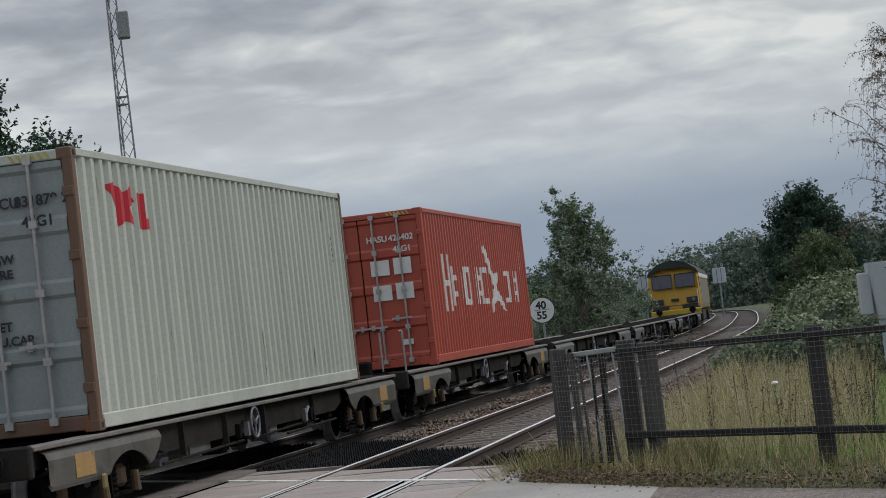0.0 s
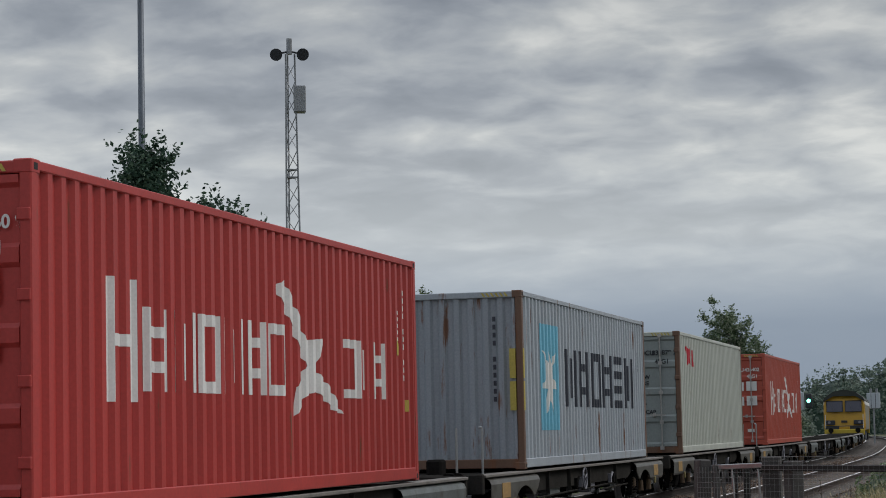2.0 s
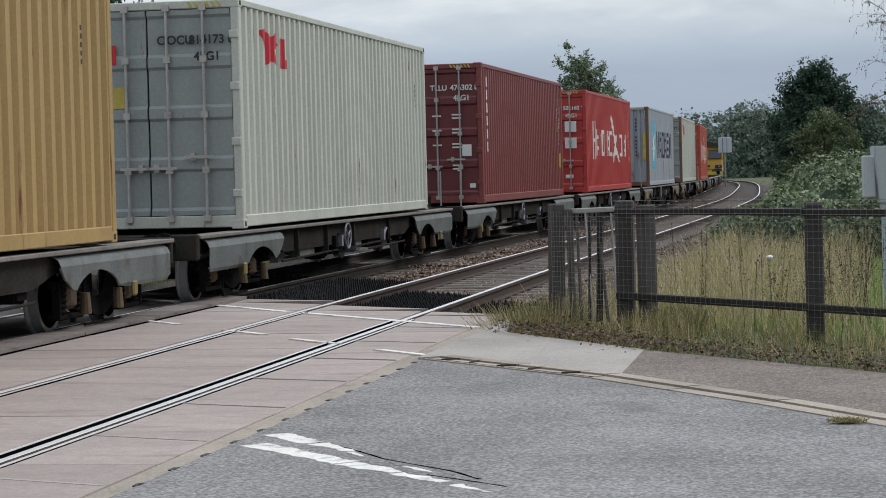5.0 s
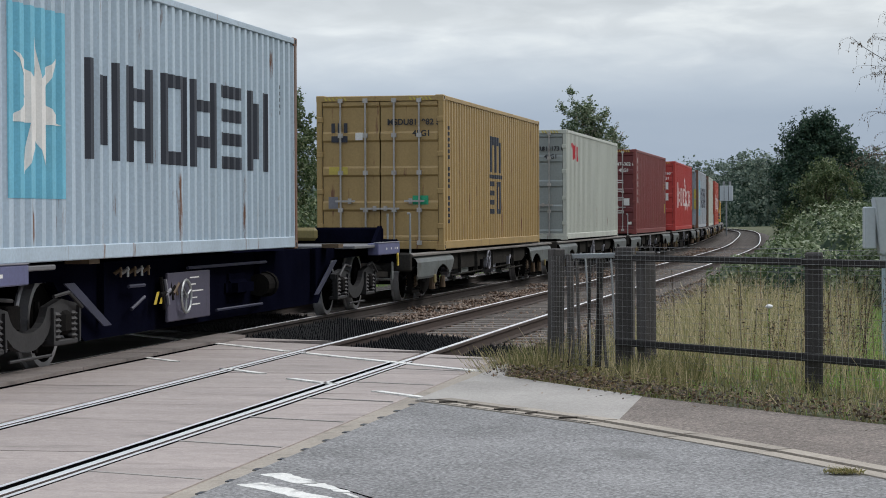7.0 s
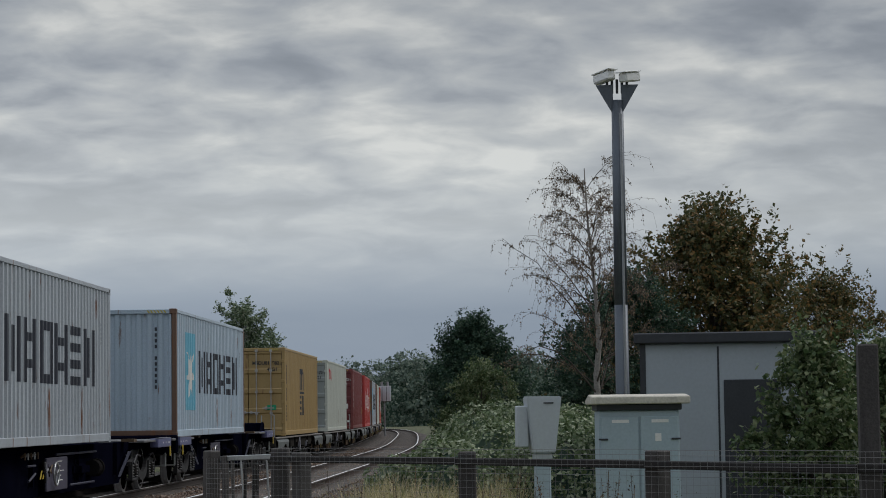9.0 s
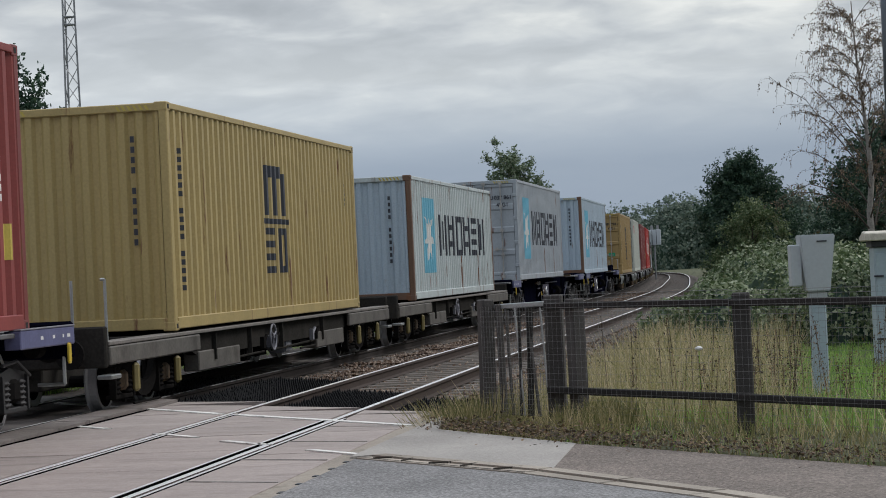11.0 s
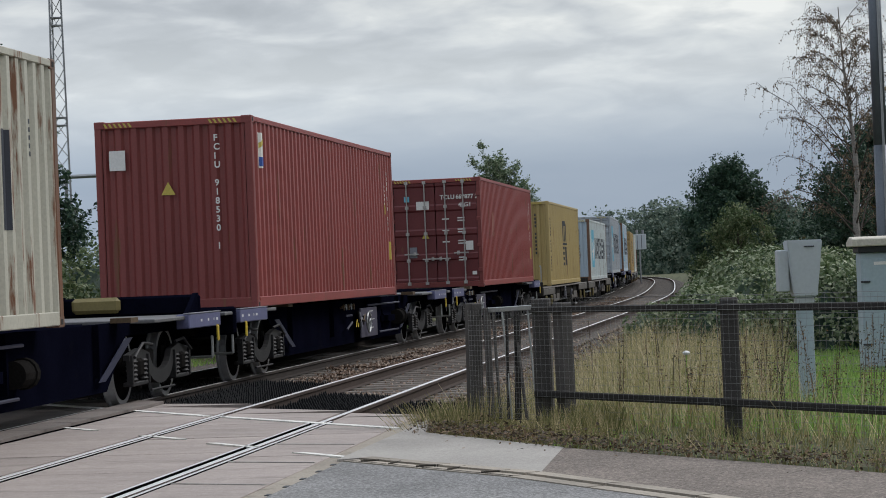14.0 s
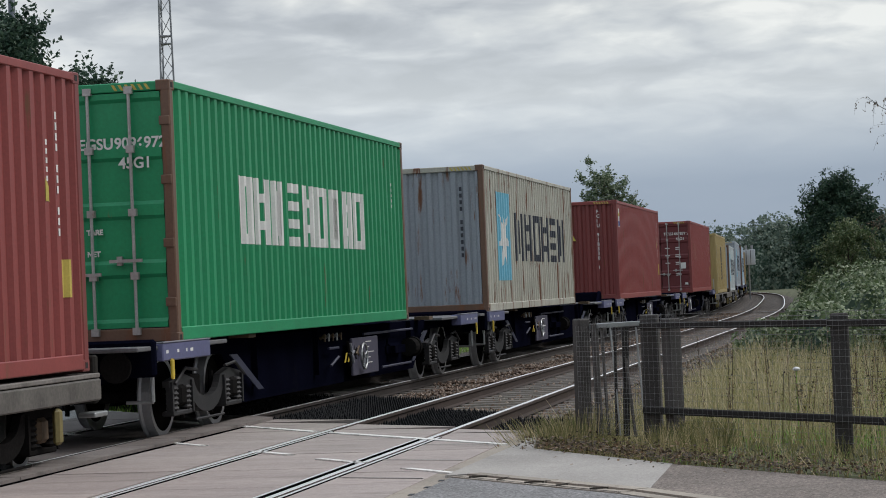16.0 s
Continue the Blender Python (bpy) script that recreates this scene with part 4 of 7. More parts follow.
def labels_white():
    return [("label", LETTER_WHITE, rect(0.17, 0.52, 1.72, 2.0)), ("label", LETTER_WHITE, rect(0.60, 0.93, 1.72, 2.02)), ("label", LETTER_WHITE, rect(0.17, 0.52, 1.26, 1.54)), ("label", LETTER_WHITE, rect(0.60, 0.93, 1.26, 1.56)), ("label", LETTER_WHITE, rect(0.6, 0.82, 0.42, 0.52))]


P_WHITE = paint("paint_cream", (0.499, 0.519, 0.459), 0.10)
P_RED = paint("paint_red", (0.419, 0.043, 0.036), 0.12)
P_ORANGE = paint("paint_orange_red", (0.419, 0.075, 0.045), 0.12)
P_GREY = paint("paint_grey", (0.369, 0.404, 0.438), 0.3)
P_BLUEGREY = paint("paint_pale_blue", (0.417, 0.505, 0.582), 0.25)
P_RUSTY = paint("paint_rusty_grey", (0.452, 0.441, 0.371), 0.5)
P_BROWN = paint("paint_maroon", (0.20, 0.045, 0.041), 0.22)
P_BRICK = paint("paint_brick", (0.262, 0.056, 0.050), 0.26)
P_GOLD = paint("paint_gold", (0.37, 0.252, 0.10), 0.22)
P_YELLOW = paint("paint_mustard", (0.419, 0.319, 0.133), 0.24)
P_GREEN = paint("paint_green", (0.014, 0.263, 0.107), 0.08)
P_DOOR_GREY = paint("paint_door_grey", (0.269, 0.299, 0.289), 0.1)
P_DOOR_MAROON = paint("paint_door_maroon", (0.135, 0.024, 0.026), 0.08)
# container grey darkened for ends that face away from the light, with more rust
P_END_SHADED = paint("paint_end_shaded", (0.299, 0.329, 0.360), 0.42)
P_PALE = paint("paint_pale", (0.507, 0.561, 0.561), 0.35)
P_RUST = paint("paint_rust_post", (0.150, 0.085, 0.055), 0.5)

HC = 2.896
gold_stk = [("yellow_label", HAZARD, rect(-0.98, -0.62, 1.42, 1.56)), ("green_label", STICKER_GREEN, rect(0.62, 0.92, 0.85, 1.02)), ("white_label", LETTER_WHITE, rect(-0.47, -0.33, 2.06, 2.2)), ("grey_label", PANEL_GREY, rect(-0.99, -0.81, 0.78, 1.0)),
            ("logo_mark", LETTER_DARK, rect(-0.93, -0.86, 2.2, 2.38)), ("logo_mark", LETTER_DARK, rect(-0.81, -0.74, 2.2, 2.38)), ("logo_mark", LETTER_DARK, rect(-0.69, -0.62, 2.2, 2.38)), ("logo_mark", LETTER_DARK, rect(-0.93, -0.79, 2.02, 2.14)), ("logo_mark", LETTER_DARK, rect(-0.75, -0.62, 2.02, 2.14))]
door_print = [("door_print", LETTER_WHITE, rect(xa, xb, z, z + 0.032)) for z in (1.82, 1.75, 1.52, 1.45, 1.22, 1.15, 0.78, 0.71) for xa, xb in ((0.58, 0.78),)] + [("door_print", LETTER_WHITE, rect(0.17, 0.36, z, z + 0.032)) for z in (1.80, 1.50, 1.20, 0.76)]
maroon_stk = [("label", LETTER_WHITE, rect(0.78, 0.98, 0.98, 1.22)), ("label", LETTER_WHITE, rect(0.93, 1.05, 0.33, 0.42)), warning(-0.28, 1.32, 0.1), ("label", LETTER_WHITE, rect(-0.5, -0.16, 2.08, 2.3)), ("label", PANEL_GREY, rect(-0.72, -0.52, 0.82, 1.1)), ("label", SKY_BLUE, rect(-0.82, -0.68, 2.3, 2.44))]
red_logo_door = [("logo_mark", LETTER_RED, rect(-0.7, -0.4, 2.1, 2.35)), ("label", HAZARD, rect(-0.5, -0.28, 1.55, 1.82))]

CARGO = []  # container, rear end on the train's own scale, floor height
FLOOR_OLD, FLOOR_NEW = 0.87, 1.06


def load(c, rear, floor):
    CARGO.append((c, rear + BOX_L / 2, floor))
    return c


c = load(container("orange-red corrugated container with white lettering blocks", P_ORANGE, HC, True, stickers=labels_white(), code=code("HASU", "426402", "45G1")), 53.50, FLOOR_OLD)
mark_redsouth(c)
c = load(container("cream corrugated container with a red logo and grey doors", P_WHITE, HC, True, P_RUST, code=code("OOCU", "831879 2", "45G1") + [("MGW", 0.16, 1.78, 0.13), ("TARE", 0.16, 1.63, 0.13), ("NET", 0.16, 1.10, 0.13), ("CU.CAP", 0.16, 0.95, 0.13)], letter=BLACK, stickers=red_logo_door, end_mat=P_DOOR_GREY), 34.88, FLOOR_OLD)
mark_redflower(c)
c = load(container("grey corrugated container with dark blocks and a star", P_GREY, HC, False, P_RUST, letter=LETTER_DARK, end_mat=P_END_SHADED), 17.60, FLOOR_OLD)
mark_bluestar(c, HC)
for x0, x1, y0, y1 in ((-6.1, -6.05, -1.1, -1.0), (-6.05, -5.96, -1.2225, -1.2165), (-6.1, -6.09, 1.02, 1.1)):
    bm = bmesh.new()
    box(bm, x0, x1, y0, y1, 0.95, 1.42)
    box(bm, x0, x1, y0, y1, 1.47, 1.95)
    part("height_label", bm, HAZARD, c)
c = load(container("red corrugated container with white lettering blocks", P_RED, HC, True, code=code("HASU", "502160 9", "45G1"), stickers=labels_white() + [("logo_figure", LETTER_WHITE, [(-0.98, 2.06), (-0.86, 2.14), (-0.80, 2.26), (-0.96, 2.36), (-0.94, 2.40), (-0.74, 2.30), (-0.56, 2.24), (-0.38, 2.26), (-0.56, 2.18), (-0.42, 2.06), (-0.68, 2.14), (-0.84, 2.08)]), ("round_label", material("label_navy", (0.02, 0.05, 0.18), 0.5), [(-0.62 + 0.055 * math.cos(k * math.pi / 6), 1.78 + 0.055 * math.sin(k * math.pi / 6)) for k in range(12)])]), -1.26, FLOOR_OLD)
mark_redsouth(c)
side_signs(c, False)
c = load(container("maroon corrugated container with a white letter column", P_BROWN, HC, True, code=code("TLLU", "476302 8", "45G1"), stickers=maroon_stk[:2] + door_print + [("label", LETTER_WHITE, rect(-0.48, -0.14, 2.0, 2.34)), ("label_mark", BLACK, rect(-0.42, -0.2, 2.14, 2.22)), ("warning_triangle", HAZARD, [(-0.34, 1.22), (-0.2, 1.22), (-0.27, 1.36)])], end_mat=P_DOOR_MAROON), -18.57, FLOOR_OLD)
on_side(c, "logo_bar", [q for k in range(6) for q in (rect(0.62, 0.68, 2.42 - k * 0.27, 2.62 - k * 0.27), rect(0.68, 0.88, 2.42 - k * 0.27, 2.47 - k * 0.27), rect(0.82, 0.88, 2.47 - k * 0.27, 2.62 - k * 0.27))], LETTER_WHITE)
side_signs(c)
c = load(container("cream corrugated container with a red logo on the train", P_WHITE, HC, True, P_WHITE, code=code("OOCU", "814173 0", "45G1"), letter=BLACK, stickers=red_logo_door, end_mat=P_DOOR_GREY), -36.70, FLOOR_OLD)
mark_redflower(c)
c = load(container("golden-brown corrugated container with dark logo bars", P_GOLD, HC, True, code=code("MSDU", "811982 5", "45G1"), letter=BLACK, stickers=gold_stk), -53.85, FLOOR_OLD)
mark_threebars(c)
c = load(container("pale blue-grey corrugated container with a star panel", P_BLUEGREY, HC, False, P_RUST, letter=LETTER_DARK), -76.97, FLOOR_NEW)
mark_bluestar(c, HC)
c = load(container("weathered grey container with doors and a star panel", P_GREY, HC, True, code=code("MSKU", "039 861", "45G1"), letter=LETTER_DARK), -97.12, FLOOR_NEW)
mark_bluestar(c, HC)
c = load(container("pale blue low container with rusty posts and star panel", P_PALE, 2.591, False, P_RUST, letter=LETTER_DARK, end_mat=P_BLUEGREY), -114.90, FLOOR_OLD)
mark_bluestar(c, 2.591)
c = load(container("mustard-yellow corrugated container with dark logo bars", P_YELLOW, HC, False, letter=LETTER_DARK), -132.99, FLOOR_OLD)
mark_threebars(c)
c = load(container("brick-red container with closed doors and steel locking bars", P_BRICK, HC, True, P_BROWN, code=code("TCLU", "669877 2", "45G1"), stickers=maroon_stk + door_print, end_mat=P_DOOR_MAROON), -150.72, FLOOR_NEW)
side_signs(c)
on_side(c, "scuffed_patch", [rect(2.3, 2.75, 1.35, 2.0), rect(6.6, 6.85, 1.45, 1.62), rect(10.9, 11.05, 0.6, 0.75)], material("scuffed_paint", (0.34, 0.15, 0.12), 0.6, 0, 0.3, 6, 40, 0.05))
# the end takes the darker maroon, which puts its shade into the paint
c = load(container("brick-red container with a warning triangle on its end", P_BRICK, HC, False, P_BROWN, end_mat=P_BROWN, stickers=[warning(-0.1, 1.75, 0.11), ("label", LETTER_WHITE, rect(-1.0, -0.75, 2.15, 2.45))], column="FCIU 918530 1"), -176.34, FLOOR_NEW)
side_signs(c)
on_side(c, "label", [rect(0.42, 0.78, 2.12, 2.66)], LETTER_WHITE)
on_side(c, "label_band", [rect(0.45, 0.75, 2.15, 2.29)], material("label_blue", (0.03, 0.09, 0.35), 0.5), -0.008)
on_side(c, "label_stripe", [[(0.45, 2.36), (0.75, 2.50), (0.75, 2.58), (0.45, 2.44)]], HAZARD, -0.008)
c = load(container("rust-stained grey-cream container with star and dark blocks", P_RUSTY, HC, False, P_RUST, letter=LETTER_DARK, end_mat=P_END_SHADED), -197.85, FLOOR_NEW)
mark_bluestar(c, HC)
c = load(container("green corrugated container with white block lettering", P_GREEN, HC, True, P_RUST, code=[("EGSU", 0.14, 2.16, 0.17), ("9096972", 0.56, 2.16, 0.17), ("45G1", 0.6, 1.94, 0.17), ("TARE", 0.2, 1.22, 0.08), ("NET", 0.2, 0.98, 0.08)]), -217.39, FLOOR_NEW)
on_side(c, "logo_bar", block_word(2.55, 9.35, 1.12, 1.95, "241342142", 0.28), LETTER_WHITE)
c = load(container("brick-red container with yellow height label", P_BRICK, HC, False, P_BROWN), -232.45, FLOOR_OLD)
side_signs(c)


# ---- wagons ----
def wheelset(parent, x, r, name="wheelset"):
    """Axle with two flanged wheels, turning about y."""
    w = new(name)
    w.parent, w.location = parent, (x, 0, r)
    w.empty_display_size = 0.1
    bm = bmesh.new()
    tube(bm, (0, -0.95, 0), (0, 0.95, 0), 0.07, n=10)
    part("axle", bm, IRON, w)
    for sy in (-1, 1):
        n = 28
        prof = [(0.69, 0.0), (0.69, r * 0.5), (0.70, r * 0.82), (0.685, r + 0.028), (0.705, r + 0.028), (0.725, r), (0.82, r - 0.006), (0.82, r * 0.86), (0.775, r * 0.8), (0.76, r * 0.3), (0.83, r * 0.24), (0.83, 0.0)]
        verts, tread, face = [], [], []
        for k in range(n):
            a = 2 * math.pi * k / n
            verts += [(q * math.cos(a), sy * y, q * math.sin(a)) for y, q in prof]
        m = len(prof)
        for k in range(n):
            for j in range(m - 1):
                f = (k * m + j, ((k + 1) % n) * m + j, ((k + 1) % n) * m + j + 1, k * m + j + 1)
                (tread if 2 <= j <= 6 else face).append(f)
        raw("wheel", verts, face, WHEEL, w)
        raw("tyre", verts, tread, TYRE, w)
    return w


SPINNING = []


def coil(cx, y, z0, z1, q, turns, mat, parent):
    """A coil spring as a stack of rings."""
    n, m = 10, 2 * turns + 1
    sv, sf = [], []
    for j in range(m):
        rr = q if j % 2 else q * 0.66
        sv += [(cx + rr * math.cos(2 * math.pi * i / n), y + rr * math.sin(2 * math.pi * i / n), z0 + (z1 - z0) * j / (m - 1)) for i in range(n)]
    for j in range(m - 1):
        sf += [(j * n + i, j * n + (i + 1) % n, (j + 1) * n + (i + 1) % n, (j + 1) * n + i) for i in range(n)]
    return raw("coil_spring", sv, sf, mat, parent)


def bogie(parent, x, r, spin, covered):
    """Two wheelsets in a cast frame with coil springs."""
    b = new("bogie")
    b.parent, b.location = parent, (x, 0, 0)
    base = 0.9 if covered else 1.0
    frame_mat = IRON if covered else BOGIE_GREY
    for sx in (-1, 1):
        w = wheelset(b, sx * base, r)
        if spin:
            SPINNING.append((w, r))
    for sy in (-1, 1):
        ya, yb = (0.96, 1.04) if sy > 0 else (-1.04, -0.96)
        # top beam with a hanging belly between the wheels
        low = [(base - 0.36, r + 0.10)] + [((base - 0.36) * math.cos(a), r + 0.10 - 0.34 * math.sin(a)) for a in np.linspace(0.25, math.pi - 0.25, 9)] + [(0.36 - base, r + 0.10)]
        top = [(-base - 0.42, r + 0.10), (-base - 0.42, r + 0.17), (-base + 0.1, r + 0.24), (0.36 - base + 0.12, r + 0.17)] + [((base - 0.52) * math.cos(a), r + 0.14 - 0.20 * math.sin(a)) for a in np.linspace(math.pi - 0.3, 0.3, 9)] + [(base - 0.48, r + 0.17), (base - 0.1, r + 0.24), (base + 0.42, r + 0.17), (base + 0.42, r + 0.10)]
        bm = bmesh.new()
        extrude_xz(bm, low + top, ya, yb)
        bmesh.ops.recalc_face_normals(bm, faces=bm.faces[:])
        part("side_frame", bm, frame_mat, b)
        for sx in (-1, 1):
            yo = (0.90, 1.08) if sy > 0 else (-1.08, -0.90)
            part("axlebox", rbox(sx * base - 0.12, sx * base + 0.12, yo[0], yo[1], r - 0.12, r + 0.12, 0.04), AXLE_TAN if covered else IRON, b)
            part("axlebox_wing", rbox(sx * base - 0.34, sx * base + 0.34, yo[0] + 0.02, yo[1] - 0.02, r - 0.22, r - 0.165, 0.012), frame_mat, b)
            for k in (-1, 1):
                coil(sx * base + k * 0.23, sy * 1.01, r - 0.165, r + 0.11, 0.078, 5, frame_mat, b)
                x0 = sx * base + k * 0.365
                bm = bmesh.new()
                extrude_xz(bm, [(x0 - 0.03, r + 0.16), (x0 - 0.02, r - 0.20), (x0 + 0.02, r - 0.20), (x0 + 0.03, r + 0.16)], min(sy * 0.99, sy * 1.07), max(sy * 0.99, sy * 1.07))
                bmesh.ops.recalc_face_normals(bm, faces=bm.faces[:])
                part("pedestal", bm, frame_mat, b)
            bm = bmesh.new()
            tube(bm, (sx * (base + 0.36), sy * 1.09, r + 0.14), (sx * (base - 0.02), sy * 1.09, r + 0.30), 0.02, n=6)
            tube(bm, (sx * (base - 0.02), sy * 1.09, r + 0.30), (sx * (base - 0.45), sy * 1.09, r + 0.27), 0.02, n=6)
            part("brake_pipe", bm, frame_mat, b)
            bm = bmesh.new()
            tube(bm, (sx * (base - 0.46), sy * 0.9, r - 0.28), (sx * (base - 0.40), sy * 0.9, r + 0.22), 0.03, n=6)
            part("brake_hanger", bm, IRON, b)
        bm = bmesh.new()
        tube(bm, (-0.55, sy * 1.06, r - 0.30), (0.55, sy * 1.06, r - 0.30), 0.016, n=6)
        part("brake_rod", bm, frame_mat, b)
    part("bolster", rbox(-0.18, 0.18, -0.9, 0.9, r - 0.05, r + 0.2, 0.02), IRON, b)
    return b


def buffers(parent, hl, z=0.95, mat=None):
    for sx in (-1, 1):
        for sy in (-1, 1):
            bm = bmesh.new()
            tube(bm, (sx * (hl - 0.62), sy * 0.87, z), (sx * (hl - 0.2), sy * 0.87, z), 0.10, n=12)
            tube(bm, (sx * (hl - 0.2), sy * 0.87, z), (sx * (hl - 0.06), sy * 0.87, z), 0.065, n=10)
            tube(bm, (sx * (hl - 0.07), sy * 0.87, z), (sx * (hl - 0.02), sy * 0.87, z), 0.17, n=16)
            part("buffer", bm, IRON, parent)


def handwheel(parent, x, y, z, r, mat):
    bm = bmesh.new()
    n, m = 20, 6
    ring = [[bm.verts.new((x + (r + 0.017 * math.cos(2 * math.pi * j / m)) * math.cos(2 * math.pi * k / n), y + 0.017 * math.sin(2 * math.pi * j / m), z + (r + 0.017 * math.cos(2 * math.pi * j / m)) * math.sin(2 * math.pi * k / n))) for j in range(m)] for k in range(n)]
    for k in range(n):
        for j in range(m):
            bm.faces.new((ring[k][j], ring[k][(j + 1) % m], ring[(k + 1) % n][(j + 1) % m], ring[(k + 1) % n][j]))
    for k in range(3):
        a = 2 * math.pi * k / 3 + 0.4
        tube(bm, (x, y, z), (x + r * math.cos(a), y, z + r * math.sin(a)), 0.014, n=6)
    tube(bm, (x, y + 0.12, z), (x, y - 0.02, z), 0.03, n=8)
    part("handwheel", bm, mat, parent, "round brake handwheel")


def grey_wagon(length, label, cover=COVER_GREY, rails=True, flat=False, patch=False):
    w = thing("flat_wagon", Matrix(), label, "flat wagon", "container wagons")
    hl, top = length / 2 - 0.35, 0.845
    bx = hl - 2.0
    for sy in (-1, 1):
        bm = bmesh.new()
        ya, yb = (1.02, 1.14) if sy > 0 else (-1.14, -1.02)
        o = bx - 1.9
        extrude_xz(bm, [(-hl + 0.1, 0.62), (-o - 0.3, 0.62), (-o + 0.3, 0.49), (o - 0.3, 0.49), (o + 0.3, 0.62), (hl - 0.1, 0.60), (hl - 0.1, 0.80), (-hl + 0.1, 0.80)], ya, yb)
        bmesh.ops.recalc_face_normals(bm, faces=bm.faces[:])
        part("side_sill", bm, WAGON_GREY, w)
        part("deck_edge", rbox(-hl, hl, 0.98 if sy > 0 else -1.24, 1.24 if sy > 0 else -0.98, 0.80, top, 0.008), EDGE_GREY, w)
        for k in (-4, -2, 0, 3):
            bm = bmesh.new()
            x = k * o / 5.0
            box(bm, x - 0.02, x + 0.02, 1.14 if sy > 0 else -1.2, 1.2 if sy > 0 else -1.14, 0.42, 0.79)
            part("rib", bm, WAGON_GREY, w)
        for sx in (-1, 1):
            if flat:
                y0, y1 = sorted((sy * 1.19, sy * 1.25))
                part("end_beam", rbox(min(sx * (bx - 1.9), sx * hl), max(sx * (bx - 1.9), sx * hl), y0, y1, 0.58, 0.79, 0.015), BEAM_GREY, w, "mottled grey-brown end beam")
                part("ballast_box", rbox(min(sx * (bx - 2.1), sx * (bx - 4.3)), max(sx * (bx - 2.1), sx * (bx - 4.3)), sorted((sy * 0.95, sy * 1.17))[0], sorted((sy * 0.95, sy * 1.17))[1], 0.30, 0.56, 0.015), BEAM_GREY, w)
                for xx in (-0.9, 0.9):
                    part("hanger", rbox(sx * bx + xx - 0.07, sx * bx + xx + 0.07, sorted((sy * 1.17, sy * 1.24))[0], sorted((sy * 1.17, sy * 1.24))[1], 0.22, 0.56, 0.03), DULL_YELLOW, w, "dull yellow lever")
                part("end_step", rbox(sx * (hl - 0.1) - 0.18, sx * (hl - 0.1) + 0.18, sorted((sy * 1.1, sy * 1.28))[0], sorted((sy * 1.1, sy * 1.28))[1], 0.42, 0.47, 0.01), PIPE, w)
                continue
            # rounded housing over the bogie, arched over the inner wheel
            bm = bmesh.new()
            sec = [(0.62, 0.40), (1.24, 0.40), (1.26, 0.44), (1.265, 0.69), (1.235, 0.755), (1.17, 0.79), (1.0, 0.795)]
            xs = [-1.75, -1.68, -0.3] + [0.0 + 1.3 * k / 14 for k in range(15)] + [1.42, 1.62, 1.75]
            lift = [0.06, 0.0, 0.0] + [0.02 + 0.2 * math.sin(math.pi * k / 14) ** 0.6 for k in range(15)] + [0.06, 0.16, 0.28]
            prev = None
            for xx, lf in zip(xs, lift):
                ring = [bm.verts.new((sx * (bx - xx), sy * y, min(max(z, 0.40 + lf), 0.795))) for y, z in sec[1:]]
                if prev:
                    for j in range(len(ring) - 1):
                        bm.faces.new((prev[j], ring[j], ring[j + 1], prev[j + 1]))
                prev = ring
            bmesh.ops.recalc_face_normals(bm, faces=bm.faces[:])
            shell = part("bogie_cover", bm, cover, w)
            if patch:
                y0, y1 = sorted((sy * 1.262, sy * 1.271))
                part("tan_patch", rbox(sx * (bx + 0.75) - 0.28, sx * (bx + 0.75) + 0.28, y0, y1, 0.47, 0.70, 0.003), TAN_PATCH, shell, "tan-yellow painted patch")
            bm = rbox(sx * (bx + 0.35) - 0.07, sx * (bx + 0.35) + 0.07, 1.285 if sy > 0 else -1.32, 1.32 if sy > 0 else -1.285, 0.30, 0.46, 0.02)
            part("yellow_handle", bm, DULL_YELLOW, w)
            for xx in (-0.9, 0.1):
                bm = bmesh.new()
                tube(bm, (sx * (bx + xx), sy * 1.2, 0.19), (sx * (bx + xx), sy * 1.2, 0.40), 0.06, 0.045, n=10)
                part("damper", bm, AXLE_TAN, w)
        # boxes, tanks and rodding hung under the sill
        y0, y1 = sorted((sy * 0.8, sy * 1.1))
        for k, (f, ln, zb, mat) in enumerate(((-0.86, 0.5, 0.34, PANEL_GREY), (-0.6, 0.9, 0.36, COVER_GREY), (-0.36, 0.35, 0.30, IRON), (-0.12, 0.7, 0.33, IRON), (0.16, 0.45, 0.31, PANEL_GREY), (0.42, 1.0, 0.36, IRON), (0.7, 0.55, 0.33, COVER_GREY), (0.9, 0.3, 0.38, IRON))):
            part("equipment_box" if k % 3 else "air_tank", rbox(f * o - ln / 2, f * o + ln / 2, y0, y1, zb, 0.52, 0.03 if k % 3 else 0.09, seg=3), mat, w)
        for xa, xb, zz in ((-0.95, -0.2, 0.37), (-0.1, 0.55, 0.40), (0.3, 0.95, 0.34)):
            bm = bmesh.new()
            tube(bm, (xa * o, sy * 1.13, zz), (xb * o, sy * 1.13, zz + 0.03), 0.018, n=6)
            part("brake_rod", bm, WAGON_GREY, w)
        handwheel(w, -bx * 0.28 + 1.2, sy * 1.22, 0.60, 0.19, PANEL_GREY)
        for x in (-1.2, -0.8, -0.4, 2.2, 2.5):
            bm = bmesh.new()
            tube(bm, (x, sy * 1.17, 0.5), (x + 0.16, sy * 1.19, 0.64), 0.025, n=6)
            box(bm, x - 0.05, x + 0.05, min(sy * 1.14, sy * 1.2), max(sy * 1.14, sy * 1.2), 0.45, 0.62)
            part("brake_lever", bm, PANEL_GREY if x in (-0.8, 2.2) else IRON, w)
    for x in np.linspace(-hl + 0.6, hl - 0.6, 9):
        part("cross_member", rbox(x - 0.08, x + 0.08, -1.0, 1.0, 0.62, 0.83, 0.01), WAGON_GREY, w)
